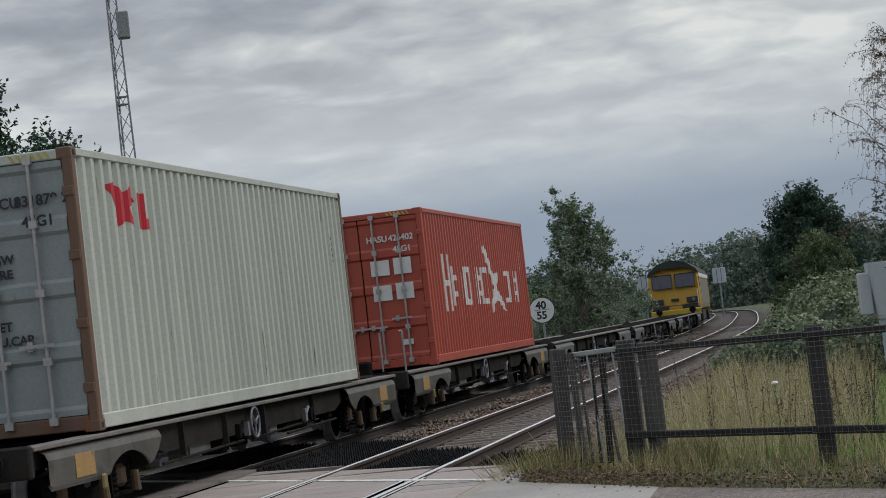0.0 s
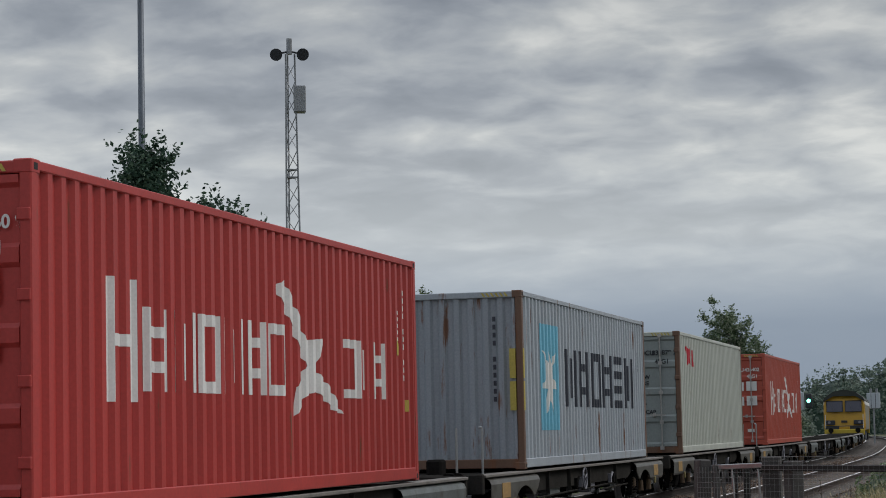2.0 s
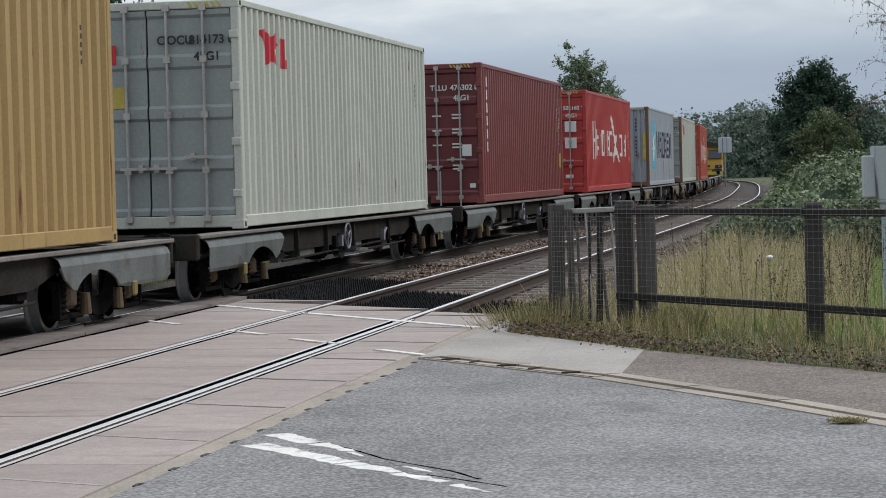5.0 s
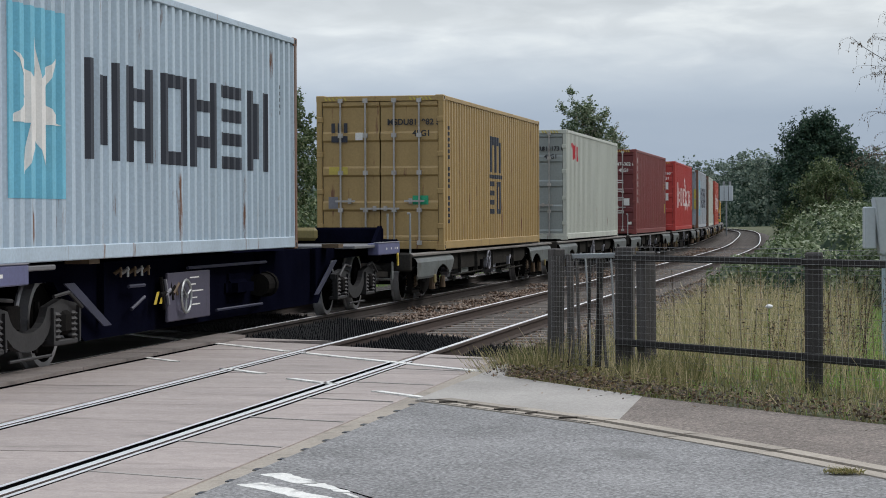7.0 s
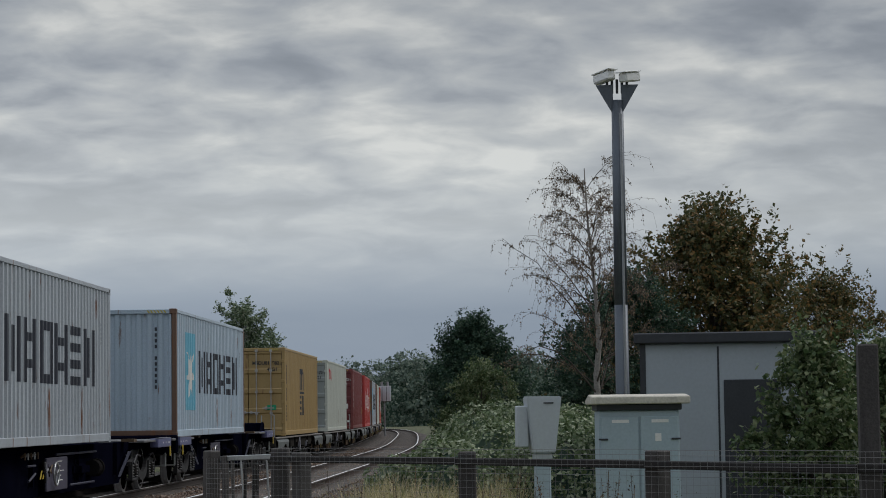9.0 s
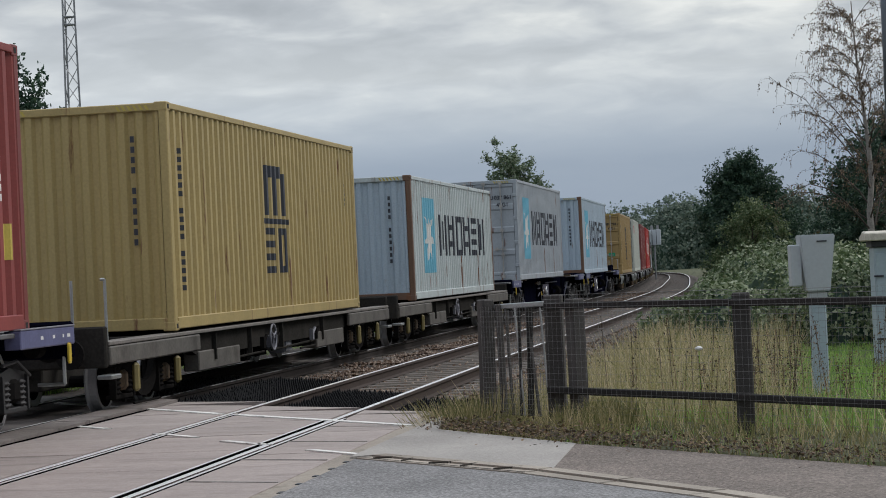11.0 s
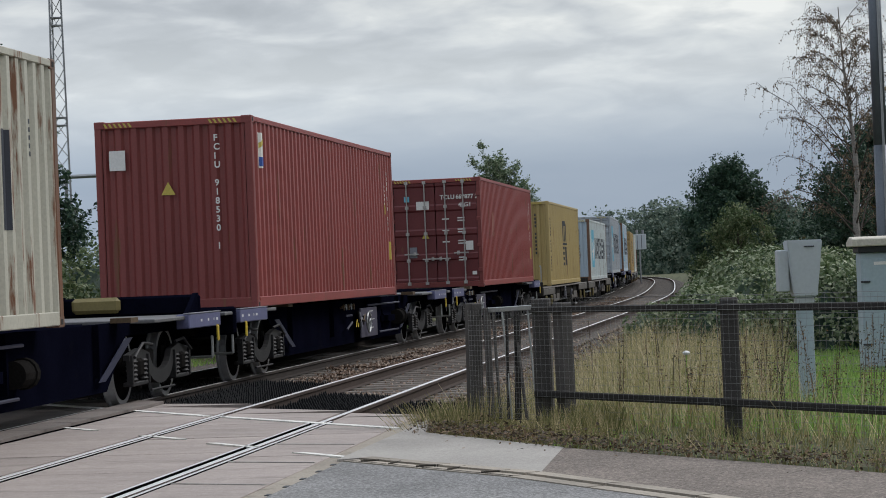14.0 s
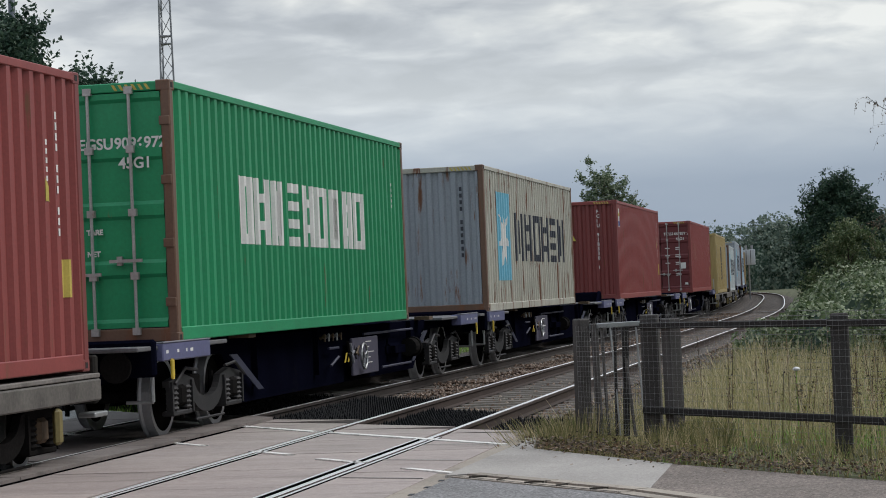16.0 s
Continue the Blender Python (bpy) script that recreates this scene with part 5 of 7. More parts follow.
    part("centre_sill", rbox(-hl + 0.1, hl - 0.1, -0.4, 0.4, 0.30, 0.80, 0.02), WAGON_GREY, w)
    for sx in (-1, 1):
        part("headstock", rbox(sx * hl - 0.09, sx * hl + 0.02, -1.22, 1.22, 0.55, 1.02 if flat else 0.86, 0.02), WAGON_GREY, w)
        bogie(w, sx * bx, 0.36, False, True)
        if not rails or sx > 0:
            continue
        bm = bmesh.new()
        for y in (-1.15, -0.75):
            tube(bm, (sx * (hl - 0.2), y, 0.8), (sx * (hl - 0.2), y, 1.55), 0.018, n=6)
        tube(bm, (sx * (hl - 0.2), -1.15, 1.55), (sx * (hl - 0.2), -1.10, 1.55), 0.018, n=6)
        part("hand_rail", bm, PIPE, w)
        for y in (-0.35, 0.1, 0.5):
            part("brake_valve", rbox(sx * (hl - 0.5) - 0.16, sx * (hl - 0.5) + 0.16, y - 0.12, y + 0.12, 0.83, 1.08, 0.03), IRON, w)
    buffers(w, length / 2, 0.72)
    return w


def blue_wagon(length, box_at, label, stops=False):
    """Low frame between raised end platforms over the bogies; box_at: the brake panel's place."""
    w = thing("flat_wagon", Matrix(), label, "flat wagon", "container wagons")
    hl = length / 2 - 0.3
    bx, z0 = hl - 2.4, 1.03
    for sy in (-1, 1):
        bm = bmesh.new()
        ya, yb = (0.78, 0.9) if sy > 0 else (-0.9, -0.78)
        o = bx - 1.45
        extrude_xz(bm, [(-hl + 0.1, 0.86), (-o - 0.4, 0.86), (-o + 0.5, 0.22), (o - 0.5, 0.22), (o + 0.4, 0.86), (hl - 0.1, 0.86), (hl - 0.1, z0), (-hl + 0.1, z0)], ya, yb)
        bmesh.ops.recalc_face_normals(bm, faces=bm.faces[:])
        part("side_sill", bm, NAVY_SHADED, w)
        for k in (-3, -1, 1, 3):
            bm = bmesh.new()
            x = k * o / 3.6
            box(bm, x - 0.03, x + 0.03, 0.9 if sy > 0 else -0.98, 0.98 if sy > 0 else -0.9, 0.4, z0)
            part("rib", bm, NAVY_SHADED, w)
        ypan = (1.0, 1.04) if sy > 0 else (-1.04, -1.0)
        part("side_panel", rbox(box_at - 1.8, box_at - 0.1, ypan[0], ypan[1], 0.30, 0.86, 0.01), PANEL_DARK, w, "dark violet-grey panel with bars of small writing")
        bm = bmesh.new()
        for k in range(5):
            yb2 = ypan[1] + 0.002 if sy > 0 else ypan[0] - 0.002
            box(bm, box_at - 0.95, box_at - 0.95 + (0.42, 0.3, 0.55, 0.24, 0.38)[k], yb2 - 0.001, yb2 + 0.001, 0.46 + k * 0.08, 0.475 + k * 0.08)
        tagged(part("small_print", bm, LETTER_WHITE, w), kind="stuff")
        handwheel(w, box_at - 1.25, sy * 1.09, 0.58, 0.19, PIPE)
        bm = rbox(box_at + 1.0, box_at + 2.0, 0.75 if sy > 0 else -1.05, 1.05 if sy > 0 else -0.75, 0.42, 0.78, 0.12, seg=3)
        part("air_tank", bm, NAVY_SHADED, w)
        bm = bmesh.new()
        for x in (box_at - 2.3, box_at - 2.1):
            v = [bm.verts.new((x + a, sy * 1.03, z)) for a, z in ((0, 0.52), (0.1, 0.52), (0.22, 0.66), (0.12, 0.66))]
            bm.faces.new(v)
        part("yellow_flash", bm, YELLOW, w)
        # stowed pins, the brake cylinder and its linkage
        for k in range(5):
            x = box_at - 3.5 + 0.24 * k
            bm = bmesh.new()
            tube(bm, (x, sy * 0.98, 0.90), (x, sy * 1.06, 0.95), 0.022, n=6)
            tube(bm, (x, sy * 1.05, 0.86), (x, sy * 1.05, 0.97), 0.014, n=6)
            part("stowed_pin", bm, PIPE if k % 2 else AXLE_TAN, w)
        bm = bmesh.new()
        tube(bm, (box_at + 2.3, sy * 1.0, 0.6), (box_at + 2.62, sy * 1.0, 0.6), 0.15, n=14)
        tube(bm, (box_at + 2.62, sy * 1.0, 0.6), (box_at + 2.72, sy * 1.0, 0.6), 0.17, n=14)
        tube(bm, (box_at + 2.72, sy * 1.0, 0.6), (box_at + 3.1, sy * 1.0, 0.56), 0.03, n=8)
        part("brake_cylinder", bm, IRON, w)
        for k in range(4):
            x = box_at - 2.0 + 0.16 * k
            bm = bmesh.new()
            tube(bm, (x, sy * 1.02, 0.82 - 0.03 * k), (x + 0.06, sy * 1.04, 0.45 + 0.05 * k), 0.022, n=6)
            tube(bm, (x - 0.06, sy * 1.03, 0.62), (x + 0.14, sy * 1.03, 0.64 + 0.03 * k), 0.028, n=6)
            part("brake_lever", bm, (IRON, PANEL_GREY, IRON, AXLE_TAN)[k], w)
        for sx in (-1, 1):
            bm = bmesh.new()
            yo = sorted((sy * 0.985, sy * 1.0))
            extrude_xz(bm, [(sx * (o - 1.1), 0.36), (sx * (o - 0.85), 0.36), (sx * (o + 0.35), 0.84), (sx * (o + 0.05), 0.84)], yo[0], yo[1])
            bmesh.ops.recalc_face_normals(bm, faces=bm.faces[:])
            part("gusset", bm, GUSSET, w)
        for p0, p1 in (((-3.0, 0.5), (-2.6, 0.62)), ((-3.1, 0.75), (-2.6, 0.75)), ((0.3, 0.35), (2.4, 0.35)), ((-0.9, 0.9), (2.6, 0.9))):
            bm = bmesh.new()
            tube(bm, (box_at + p0[0], sy * 1.0, p0[1]), (box_at + p1[0], sy * 1.02, p1[1]), 0.02, n=6)
            part("brake_pipe", bm, GUSSET, w)
        for sx in (-1, 1):
            bm = rbox(sx * (hl - 0.95) - 0.85, sx * (hl - 0.95) + 0.85, 1.1 if sy > 0 else -1.28, 1.28 if sy > 0 else -1.1, 0.88, 1.07, 0.012)
            fa = part("fascia", bm, BLUE, w, "violet-blue side fascia with white bars")
            part("fascia_edge", rbox(sx * (hl - 0.95) - 0.85, sx * (hl - 0.95) + 0.85, 1.2 if sy > 0 else -1.286, 1.286 if sy > 0 else -1.2, 1.072, 1.085, 0.003), PANEL_GREY, fa)
            bm = bmesh.new()
            ys = 1.2805 if sy > 0 else -1.2805
            for a, b2 in ((-0.5, -0.42), (-0.12, -0.05), (0.2, 0.24), (0.35, 0.45)):
                box(bm, sx * (hl - 0.7) + a, sx * (hl - 0.7) + b2, ys - 0.001, ys + 0.001, 0.96, 0.995)
            tagged(part("small_print", bm, LETTER_WHITE, fa), kind="stuff")
            bm = rbox(sx * (hl - 0.35) - 0.05, sx * (hl - 0.35) + 0.05, 1.285 if sy > 0 else -1.31, 1.31 if sy > 0 else -1.285, 0.68, 0.90, 0.02)
            part("yellow_handle", bm, YELLOW, w)
            bm = bmesh.new()
            tube(bm, (sx * (hl - 0.1), sy * 1.15, 0.45), (sx * (hl - 0.1), sy * 1.15, 1.0), 0.02, n=6)
            tube(bm, (sx * (hl - 0.1), sy * 1.15, 0.45), (sx * (hl - 0.1), sy * 0.85, 0.45), 0.02, n=6)
            part("step_rail", bm, PIPE, w)
            bm = bmesh.new()
            box(bm, sx * (bx - 1.55) - 0.16, sx * (bx - 1.55) + 0.16, min(sy * 0.9, sy * 1.16), max(sy * 0.9, sy * 1.16), z0, z0 + 0.06)
            part("twistlock", bm, AXLE_TAN, w)
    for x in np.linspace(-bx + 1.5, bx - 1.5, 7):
        part("cross_member", rbox(x - 0.1, x + 0.1, -0.8, 0.8, 0.75, z0 - 0.02, 0.01), NAVY_SHADED, w)
    part("centre_sill", rbox(-hl + 0.1, hl - 0.1, -0.3, 0.3, 0.62, z0 - 0.01, 0.02), NAVY_SHADED, w)
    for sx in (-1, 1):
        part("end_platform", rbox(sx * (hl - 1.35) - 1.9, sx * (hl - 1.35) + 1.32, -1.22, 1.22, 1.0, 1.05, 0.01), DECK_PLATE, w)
        part("headstock", rbox(sx * hl - 0.12, sx * hl + 0.0, -1.25, 1.25, 0.72, 1.12, 0.03), NAVY_SHADED, w)
        if stops and sx > 0:
            for sy in (-1, 1):
                bm = bmesh.new()
                extrude_xz(bm, [(sx * (hl - 0.1), 1.05), (sx * (hl - 0.75), 1.05), (sx * (hl - 0.2), 1.34), (sx * (hl - 0.1), 1.34)], sy * 0.95 - 0.03, sy * 0.95 + 0.03)
                bmesh.ops.recalc_face_normals(bm, faces=bm.faces[:])
                part("end_bracket", bm, NAVY_SHADED, w)
            part("end_stop", rbox(sx * (hl - 0.12) - 0.06, sx * (hl - 0.12) + 0.06, -1.0, 1.0, 1.05, 1.32, 0.03), NAVY_SHADED, w)
            part("yellow_plate", rbox(sx * (hl - 0.22) - 0.05, sx * (hl - 0.22) + 0.05, 0.1, 0.8, 1.1, 1.32, 0.05), DULL_YELLOW, w)
        bogie(w, sx * bx, 0.46, True, False)
    buffers(w, length / 2, 0.84)
    return w


STOCK = []  # wagon and its middle on the train's own scale
OLD_LABEL = "grey-brown flat wagon with rounded bogie covers"
for rear, front, lab in ((108.4, 131.0, "empty " + OLD_LABEL), (88.4, 108.0, "empty " + OLD_LABEL), (68.4, 88.0, "empty " + OLD_LABEL), (50.4, 68.0, OLD_LABEL), (32.6, 50.0, OLD_LABEL), (14.4, 32.2, OLD_LABEL), (-3.7, 14.0, OLD_LABEL), (-21.4, -4.1, OLD_LABEL), (-39.0, -21.8, OLD_LABEL), (-57.2, -39.4, OLD_LABEL), (-117.3, -100.0, OLD_LABEL), (-136.2, -117.7, OLD_LABEL), (-236.6, -219.7, OLD_LABEL)):
    flat, patch = rear < -110, rear in (50.4, 32.6, 14.4)
    STOCK.append((grey_wagon(front - rear, "grey-brown flat wagon with mottled flat side beams" if flat else lab, cover=COVER_BRONZE if patch else COVER_GREY, rails=rear in (50.4, 14.4, -21.4, -57.2, -136.2), flat=flat, patch=patch), (rear + front) / 2))
for rear, front, load_mid in ((-77.3, -57.7, -68.4), (-99.6, -77.7, -88.0), (-157.0, -136.9, -149.0), (-178.1, -157.4, -165.4), (-198.5, -178.5, -189.1), (-218.5, -198.9, -206.7)):
    STOCK.append((blue_wagon(front - rear, load_mid - (rear + front) / 2, "dark blue flat wagon with raised ends and open bogies", rear in (-77.3, -198.5)), (rear + front) / 2))


# ---- locomotive ----
def build_loco():
    loco = thing("locomotive", Matrix(), "yellow-ended diesel locomotive with a dark roof", "locomotive")
    L_YEL = material("loco_yellow", (0.50, 0.28, 0.02), 0.45, 0, 0.15, 2, 20, 0.03, (0.16, 0.10, 0.04), 0.2, 2)
    L_SIDE = material("loco_side", (0.20, 0.19, 0.15), 0.55, 0, 0.2, 1, 20, 0.05)
    GLASS = material("cab_glass", (0.03, 0.033, 0.06), 0.2, 0, 0.1, 2, 20, 0)
    hl = 10.4
    sec = [(-1.30, 1.05), (-1.33, 1.3), (-1.33, 2.75), (-1.2, 3.12), (-0.72, 3.5), (0.72, 3.5), (1.2, 3.12), (1.33, 2.75), (1.33, 1.3), (1.30, 1.05)]
    bm = bmesh.new()
    rings = []
    for x, k in ((-hl + 2.2, 1.0), (hl - 2.2, 1.0)):
        rings.append([bm.verts.new((x, y * k, z)) for y, z in sec])
    for a, b in zip(rings, rings[1:]):
        for j in range(len(sec)):
            q = (j + 1) % len(sec)
            bm.faces.new((a[j], b[j], b[q], a[q]))
    bmesh.ops.recalc_face_normals(bm, faces=bm.faces[:])
    part("body", bm, L_SIDE, loco)
    for sx in (-1, 1):
        bm = bmesh.new()
        rings = []
        for d, zc in ((2.2, 0), (0.55, 0), (0.12, 0.0), (0.0, 0.0)):
            ring = []
            for y, z in sec:
                lean = 0.32 * max(0, z - 2.1) if d < 1 else 0
                ring.append(bm.verts.new((sx * (hl - d - lean), y * (0.965 if d == 0 else 1), z if d else min(z, 3.36))))
            rings.append(ring)
        for a, b in zip(rings, rings[1:]):
            for j in range(len(sec)):
                q = (j + 1) % len(sec)
                bm.faces.new((a[j], b[j], b[q], a[q]))
        bm.faces.new(rings[-1])
        bmesh.ops.recalc_face_normals(bm, faces=bm.faces[:])
        cab = part("cab", bm, L_YEL, loco, "yellow cab end")
        for y0, y1 in ((-1.12, -0.09), (0.09, 1.12)):
            bm = bmesh.new()
            v = [bm.verts.new((sx * (hl - 0.32 * (z - 2.1) + 0.012), y, z)) for y, z in ((y0, 2.28), (y1, 2.28), (y1, 2.98), (y0, 2.98))]
            bm.faces.new(v)
            part("windscreen", bm, GLASS, cab)
            bm = bmesh.new()
            at = lambda y, z: (sx * (hl - 0.32 * (z - 2.1) + 0.02), y, z)
            for q0, q1 in (((y0, 2.28), (y1, 2.28)), ((y1, 2.28), (y1, 2.98)), ((y1, 2.98), (y0, 2.98)), ((y0, 2.98), (y0, 2.28))):
                tube(bm, at(*q0), at(*q1), 0.025, n=5)
            part("windscreen_seal", bm, DARK, cab)
            bm = bmesh.new()
            tube(bm, at((y0 + y1) / 2, 2.26), at((y0 + y1) / 2 + 0.22, 2.75), 0.012, n=5)
            part("wiper", bm, BLACK, cab)
        for y in (-0.9, 0.9):
            part("lamp_cluster", rbox(min(sx * (hl - 0.02), sx * (hl + 0.08)), max(sx * (hl - 0.02), sx * (hl + 0.08)), y - 0.3, y + 0.3, 1.42, 1.72, 0.03), DARK, cab)
        for sy in (-1, 1):
            xs = sorted((sx * (hl - 0.55), sx * (hl - 1.25)))
            part("side_window", rbox(xs[0], xs[1], sy * 1.335 - 0.012, sy * 1.335 + 0.012, 2.2, 2.75, 0.01), GLASS, cab)
            xs = sorted((sx * (hl - 1.4), sx * (hl - 2.05)))
            part("cab_door", rbox(xs[0], xs[1], sy * 1.335 - 0.014, sy * 1.335 + 0.014, 1.15, 2.8, 0.01), L_YEL, cab)
            bm = bmesh.new()
            tube(bm, (sx * (hl + 0.05), sy * 1.22, 1.2), (sx * (hl + 0.05), sy * 1.22, 2.1), 0.02, n=6)
            part("handrail", bm, WHITE, cab)
            bm = bmesh.new()
            tube(bm, (sx * (hl - 0.02), sy * 0.98, 1.58), (sx * (hl + 0.10), sy * 0.98, 1.58), 0.09, n=12)
            part("headlight", bm, PANEL_GREY, cab, "round clear headlight")
        part("lower_front", rbox(min(sx * (hl - 0.3), sx * (hl + 0.02)), max(sx * (hl - 0.3), sx * (hl + 0.02)), -1.26, 1.26, 1.08, 1.36, 0.03), DARK, cab, "dark lower front")
        part("jumper_box", rbox(min(sx * hl, sx * (hl + 0.12)), max(sx * hl, sx * (hl + 0.12)), -0.35, 0.35, 1.12, 1.3, 0.02), L_YEL, cab)
        part("warning_plate", rbox(min(sx * hl, sx * (hl + 0.03)), max(sx * hl, sx * (hl + 0.03)), -0.2, 0.2, 1.55, 1.7, 0.01), BLACK, cab)
        part("buffer_beam", rbox(sx * hl - 0.25, sx * hl + 0.1, -1.3, 1.3, 0.75, 1.12, 0.03), YELLOW, loco)
        part("plough", rbox(sx * hl - 0.2, sx * hl + 0.05, -1.2, 1.2, 0.25, 0.72, 0.03), DARK, loco)
        for x in (-1.9, 0, 1.9):
            wheelset(loco, sx * 6.6 + x, 0.53)
        for sy in (-1, 1):
            part("bogie_frame", rbox(sx * 6.6 - 2.6, sx * 6.6 + 2.6, sy * 1.08 - 0.09, sy * 1.08 + 0.09, 0.4, 0.85, 0.05), IRON, loco)
    bm = bmesh.new()
    rr = []
    for x in (-hl + 0.1, hl - 0.1):
        rr.append([bm.verts.new((x, y, z)) for y, z in ((-1.36, 2.98), (-1.24, 3.2), (-0.74, 3.58), (0, 3.74), (0.74, 3.58), (1.24, 3.2), (1.36, 2.98), (1.2, 3.02), (0.70, 3.30), (-0.70, 3.30), (-1.2, 3.02))])
    n = len(rr[0])
    for j in range(n):
        q = (j + 1) % n
        bm.faces.new((rr[0][j], rr[1][j], rr[1][q], rr[0][q]))
    for r in rr:
        bm.faces.new(r)
    bmesh.ops.recalc_face_normals(bm, faces=bm.faces[:])
    part("roof", bm, material("loco_roof", (0.03, 0.034, 0.028), 0.7, 0, 0.3, 1, 20, 0.05), loco, "dark roof with pale edge")
    for sy in (-1, 1):
        part("roof_edge", rbox(-hl + 0.6, hl - 0.6, sy * 1.33 - 0.03, sy * 1.33 + 0.03, 2.72, 2.96, 0.02), LETTER_WHITE, loco)
    part("fuel_tank", rbox(-3.2, 3.2, -1.2, 1.2, 0.3, 1.0, 0.1), DARK, loco)
    buffers(loco, hl + 0.6, 1.05)
    return loco


LOCO = build_loco()

# ---- fence, posts and cabinets ----
FENCE_D = Vector((-0.751, -0.660, 0)).normalized()
FENCE_A = Vector((21.2, 2.4, 0))


def fence_at(s, z=0.0, side=0.0):
    n = Vector((-FENCE_D.y, FENCE_D.x, 0))
    p = FENCE_A + FENCE_D * s + n * side
    return Vector((p.x, p.y, z))


def beam(a, b, w, h, r=0.01):
    """A squared timber from a to b."""
    a, b = Vector(a), Vector(b)
    d = b - a
    q = d.to_track_quat("X", "Z").to_matrix().to_4x4()
    return rbox(0, d.length, -w / 2, w / 2, -h / 2, h / 2, r, Matrix.Translation(a) @ q)


def build_fence():
    f = thing("fence", Matrix(), "weathered dark timber fence with wire mesh", "fence")
    for s, w, h, lean in ((-1.22, 0.13, 1.17, 0.03), (0.0, 0.17, 1.2, 0.0), (0.36, 0.14, 1.16, -0.02), (2.78, 0.15, 1.18, 0.0), (5.08, 0.15, 1.2, 0.01), (7.2, 0.14, 1.95, 0.0), (9.6, 0.15, 1.18, 0.0), (12.0, 0.15, 1.18, 0.0), (14.4, 0.15, 1.18, 0.0)):
        a, b = fence_at(s, -0.3), fence_at(s + lean, h)
        part("post", beam(a, b, w, w, 0.012), WOOD, f)
    for s0, s1 in ((0.0, 2.78), (2.78, 5.08), (5.08, 7.2), (7.2, 9.6), (9.6, 12.0), (12.0, 14.4)):
        for z, hh in ((1.09, 0.062), (0.29, 0.066)):
            part("rail", beam(fence_at(s0, z + random.uniform(-0.01, 0.01), -0.1), fence_at(s1, z + random.uniform(-0.01, 0.01), -0.1), 0.05, hh, 0.008), WOOD_DARK, f)
        bm = bmesh.new()
        s = s0
        while s < s1:
            tube(bm, fence_at(s, 0.1, -0.135), fence_at(s, 1.2, -0.135), 0.0011, n=4)
            s += 0.075
        z = 0.1
        while z < 1.21:
            tube(bm, fence_at(s0, z, -0.135), fence_at(s1, z + 0.01, -0.135), 0.0011 if z < 1.0 else 0.002, n=4)
            z += 0.06 if z < 0.95 else 0.04
        tagged(part("wire_mesh", bm, WIRE, f), kind="stuff")
    g = thing("wicket_gate", Matrix(), "narrow wire-mesh gate with leaning slats", "gate")
    part("gate_post", beam(fence_at(-1.0, 0, 0.05), fence_at(-1.03, 1.12, 0.05), 0.06, 0.06), WOOD, g)
    for s, e, m2, w in ((-0.86, -0.92, WOOD, 0.03), (-0.66, -0.76, PIPE, 0.014), (-0.55, -0.50, WOOD_DARK, 0.07), (-0.40, -0.56, WOOD, 0.03), (-0.22, -0.32, PIPE, 0.016), (-0.08, -0.09, PIPE, 0.016), (-0.72, -0.68, WOOD_DARK, 0.03)):
        part("slat", beam(fence_at(s, 0.02, 0.06), fence_at(e, 1.08, 0.06), w, 0.02, 0.004), m2, g)
    part("top_bar", beam(fence_at(-1.15, 1.09, 0.07), fence_at(-0.08, 1.12, 0.07), 0.03, 0.05, 0.006), PIPE, g)
    bm = bmesh.new()
    s = -1.15
    while s < -0.05:
        tube(bm, fence_at(s, 0.05, -0.09), fence_at(s, 1.1, -0.09), 0.0014, n=4)
        s += 0.05
    z = 0.05
    while z < 1.1:
        tube(bm, fence_at(-1.15, z, -0.09), fence_at(-0.05, z, -0.09), 0.0014, n=4)
        z += 0.05
    tagged(part("wire_mesh", bm, WIRE, g), kind="stuff")


build_fence()


def facing(x, y, turn=0.0):
    """Pose at (x, y), front (-x) towards the crossing."""
    return pose(x, y, 0, 0, 0, turn)


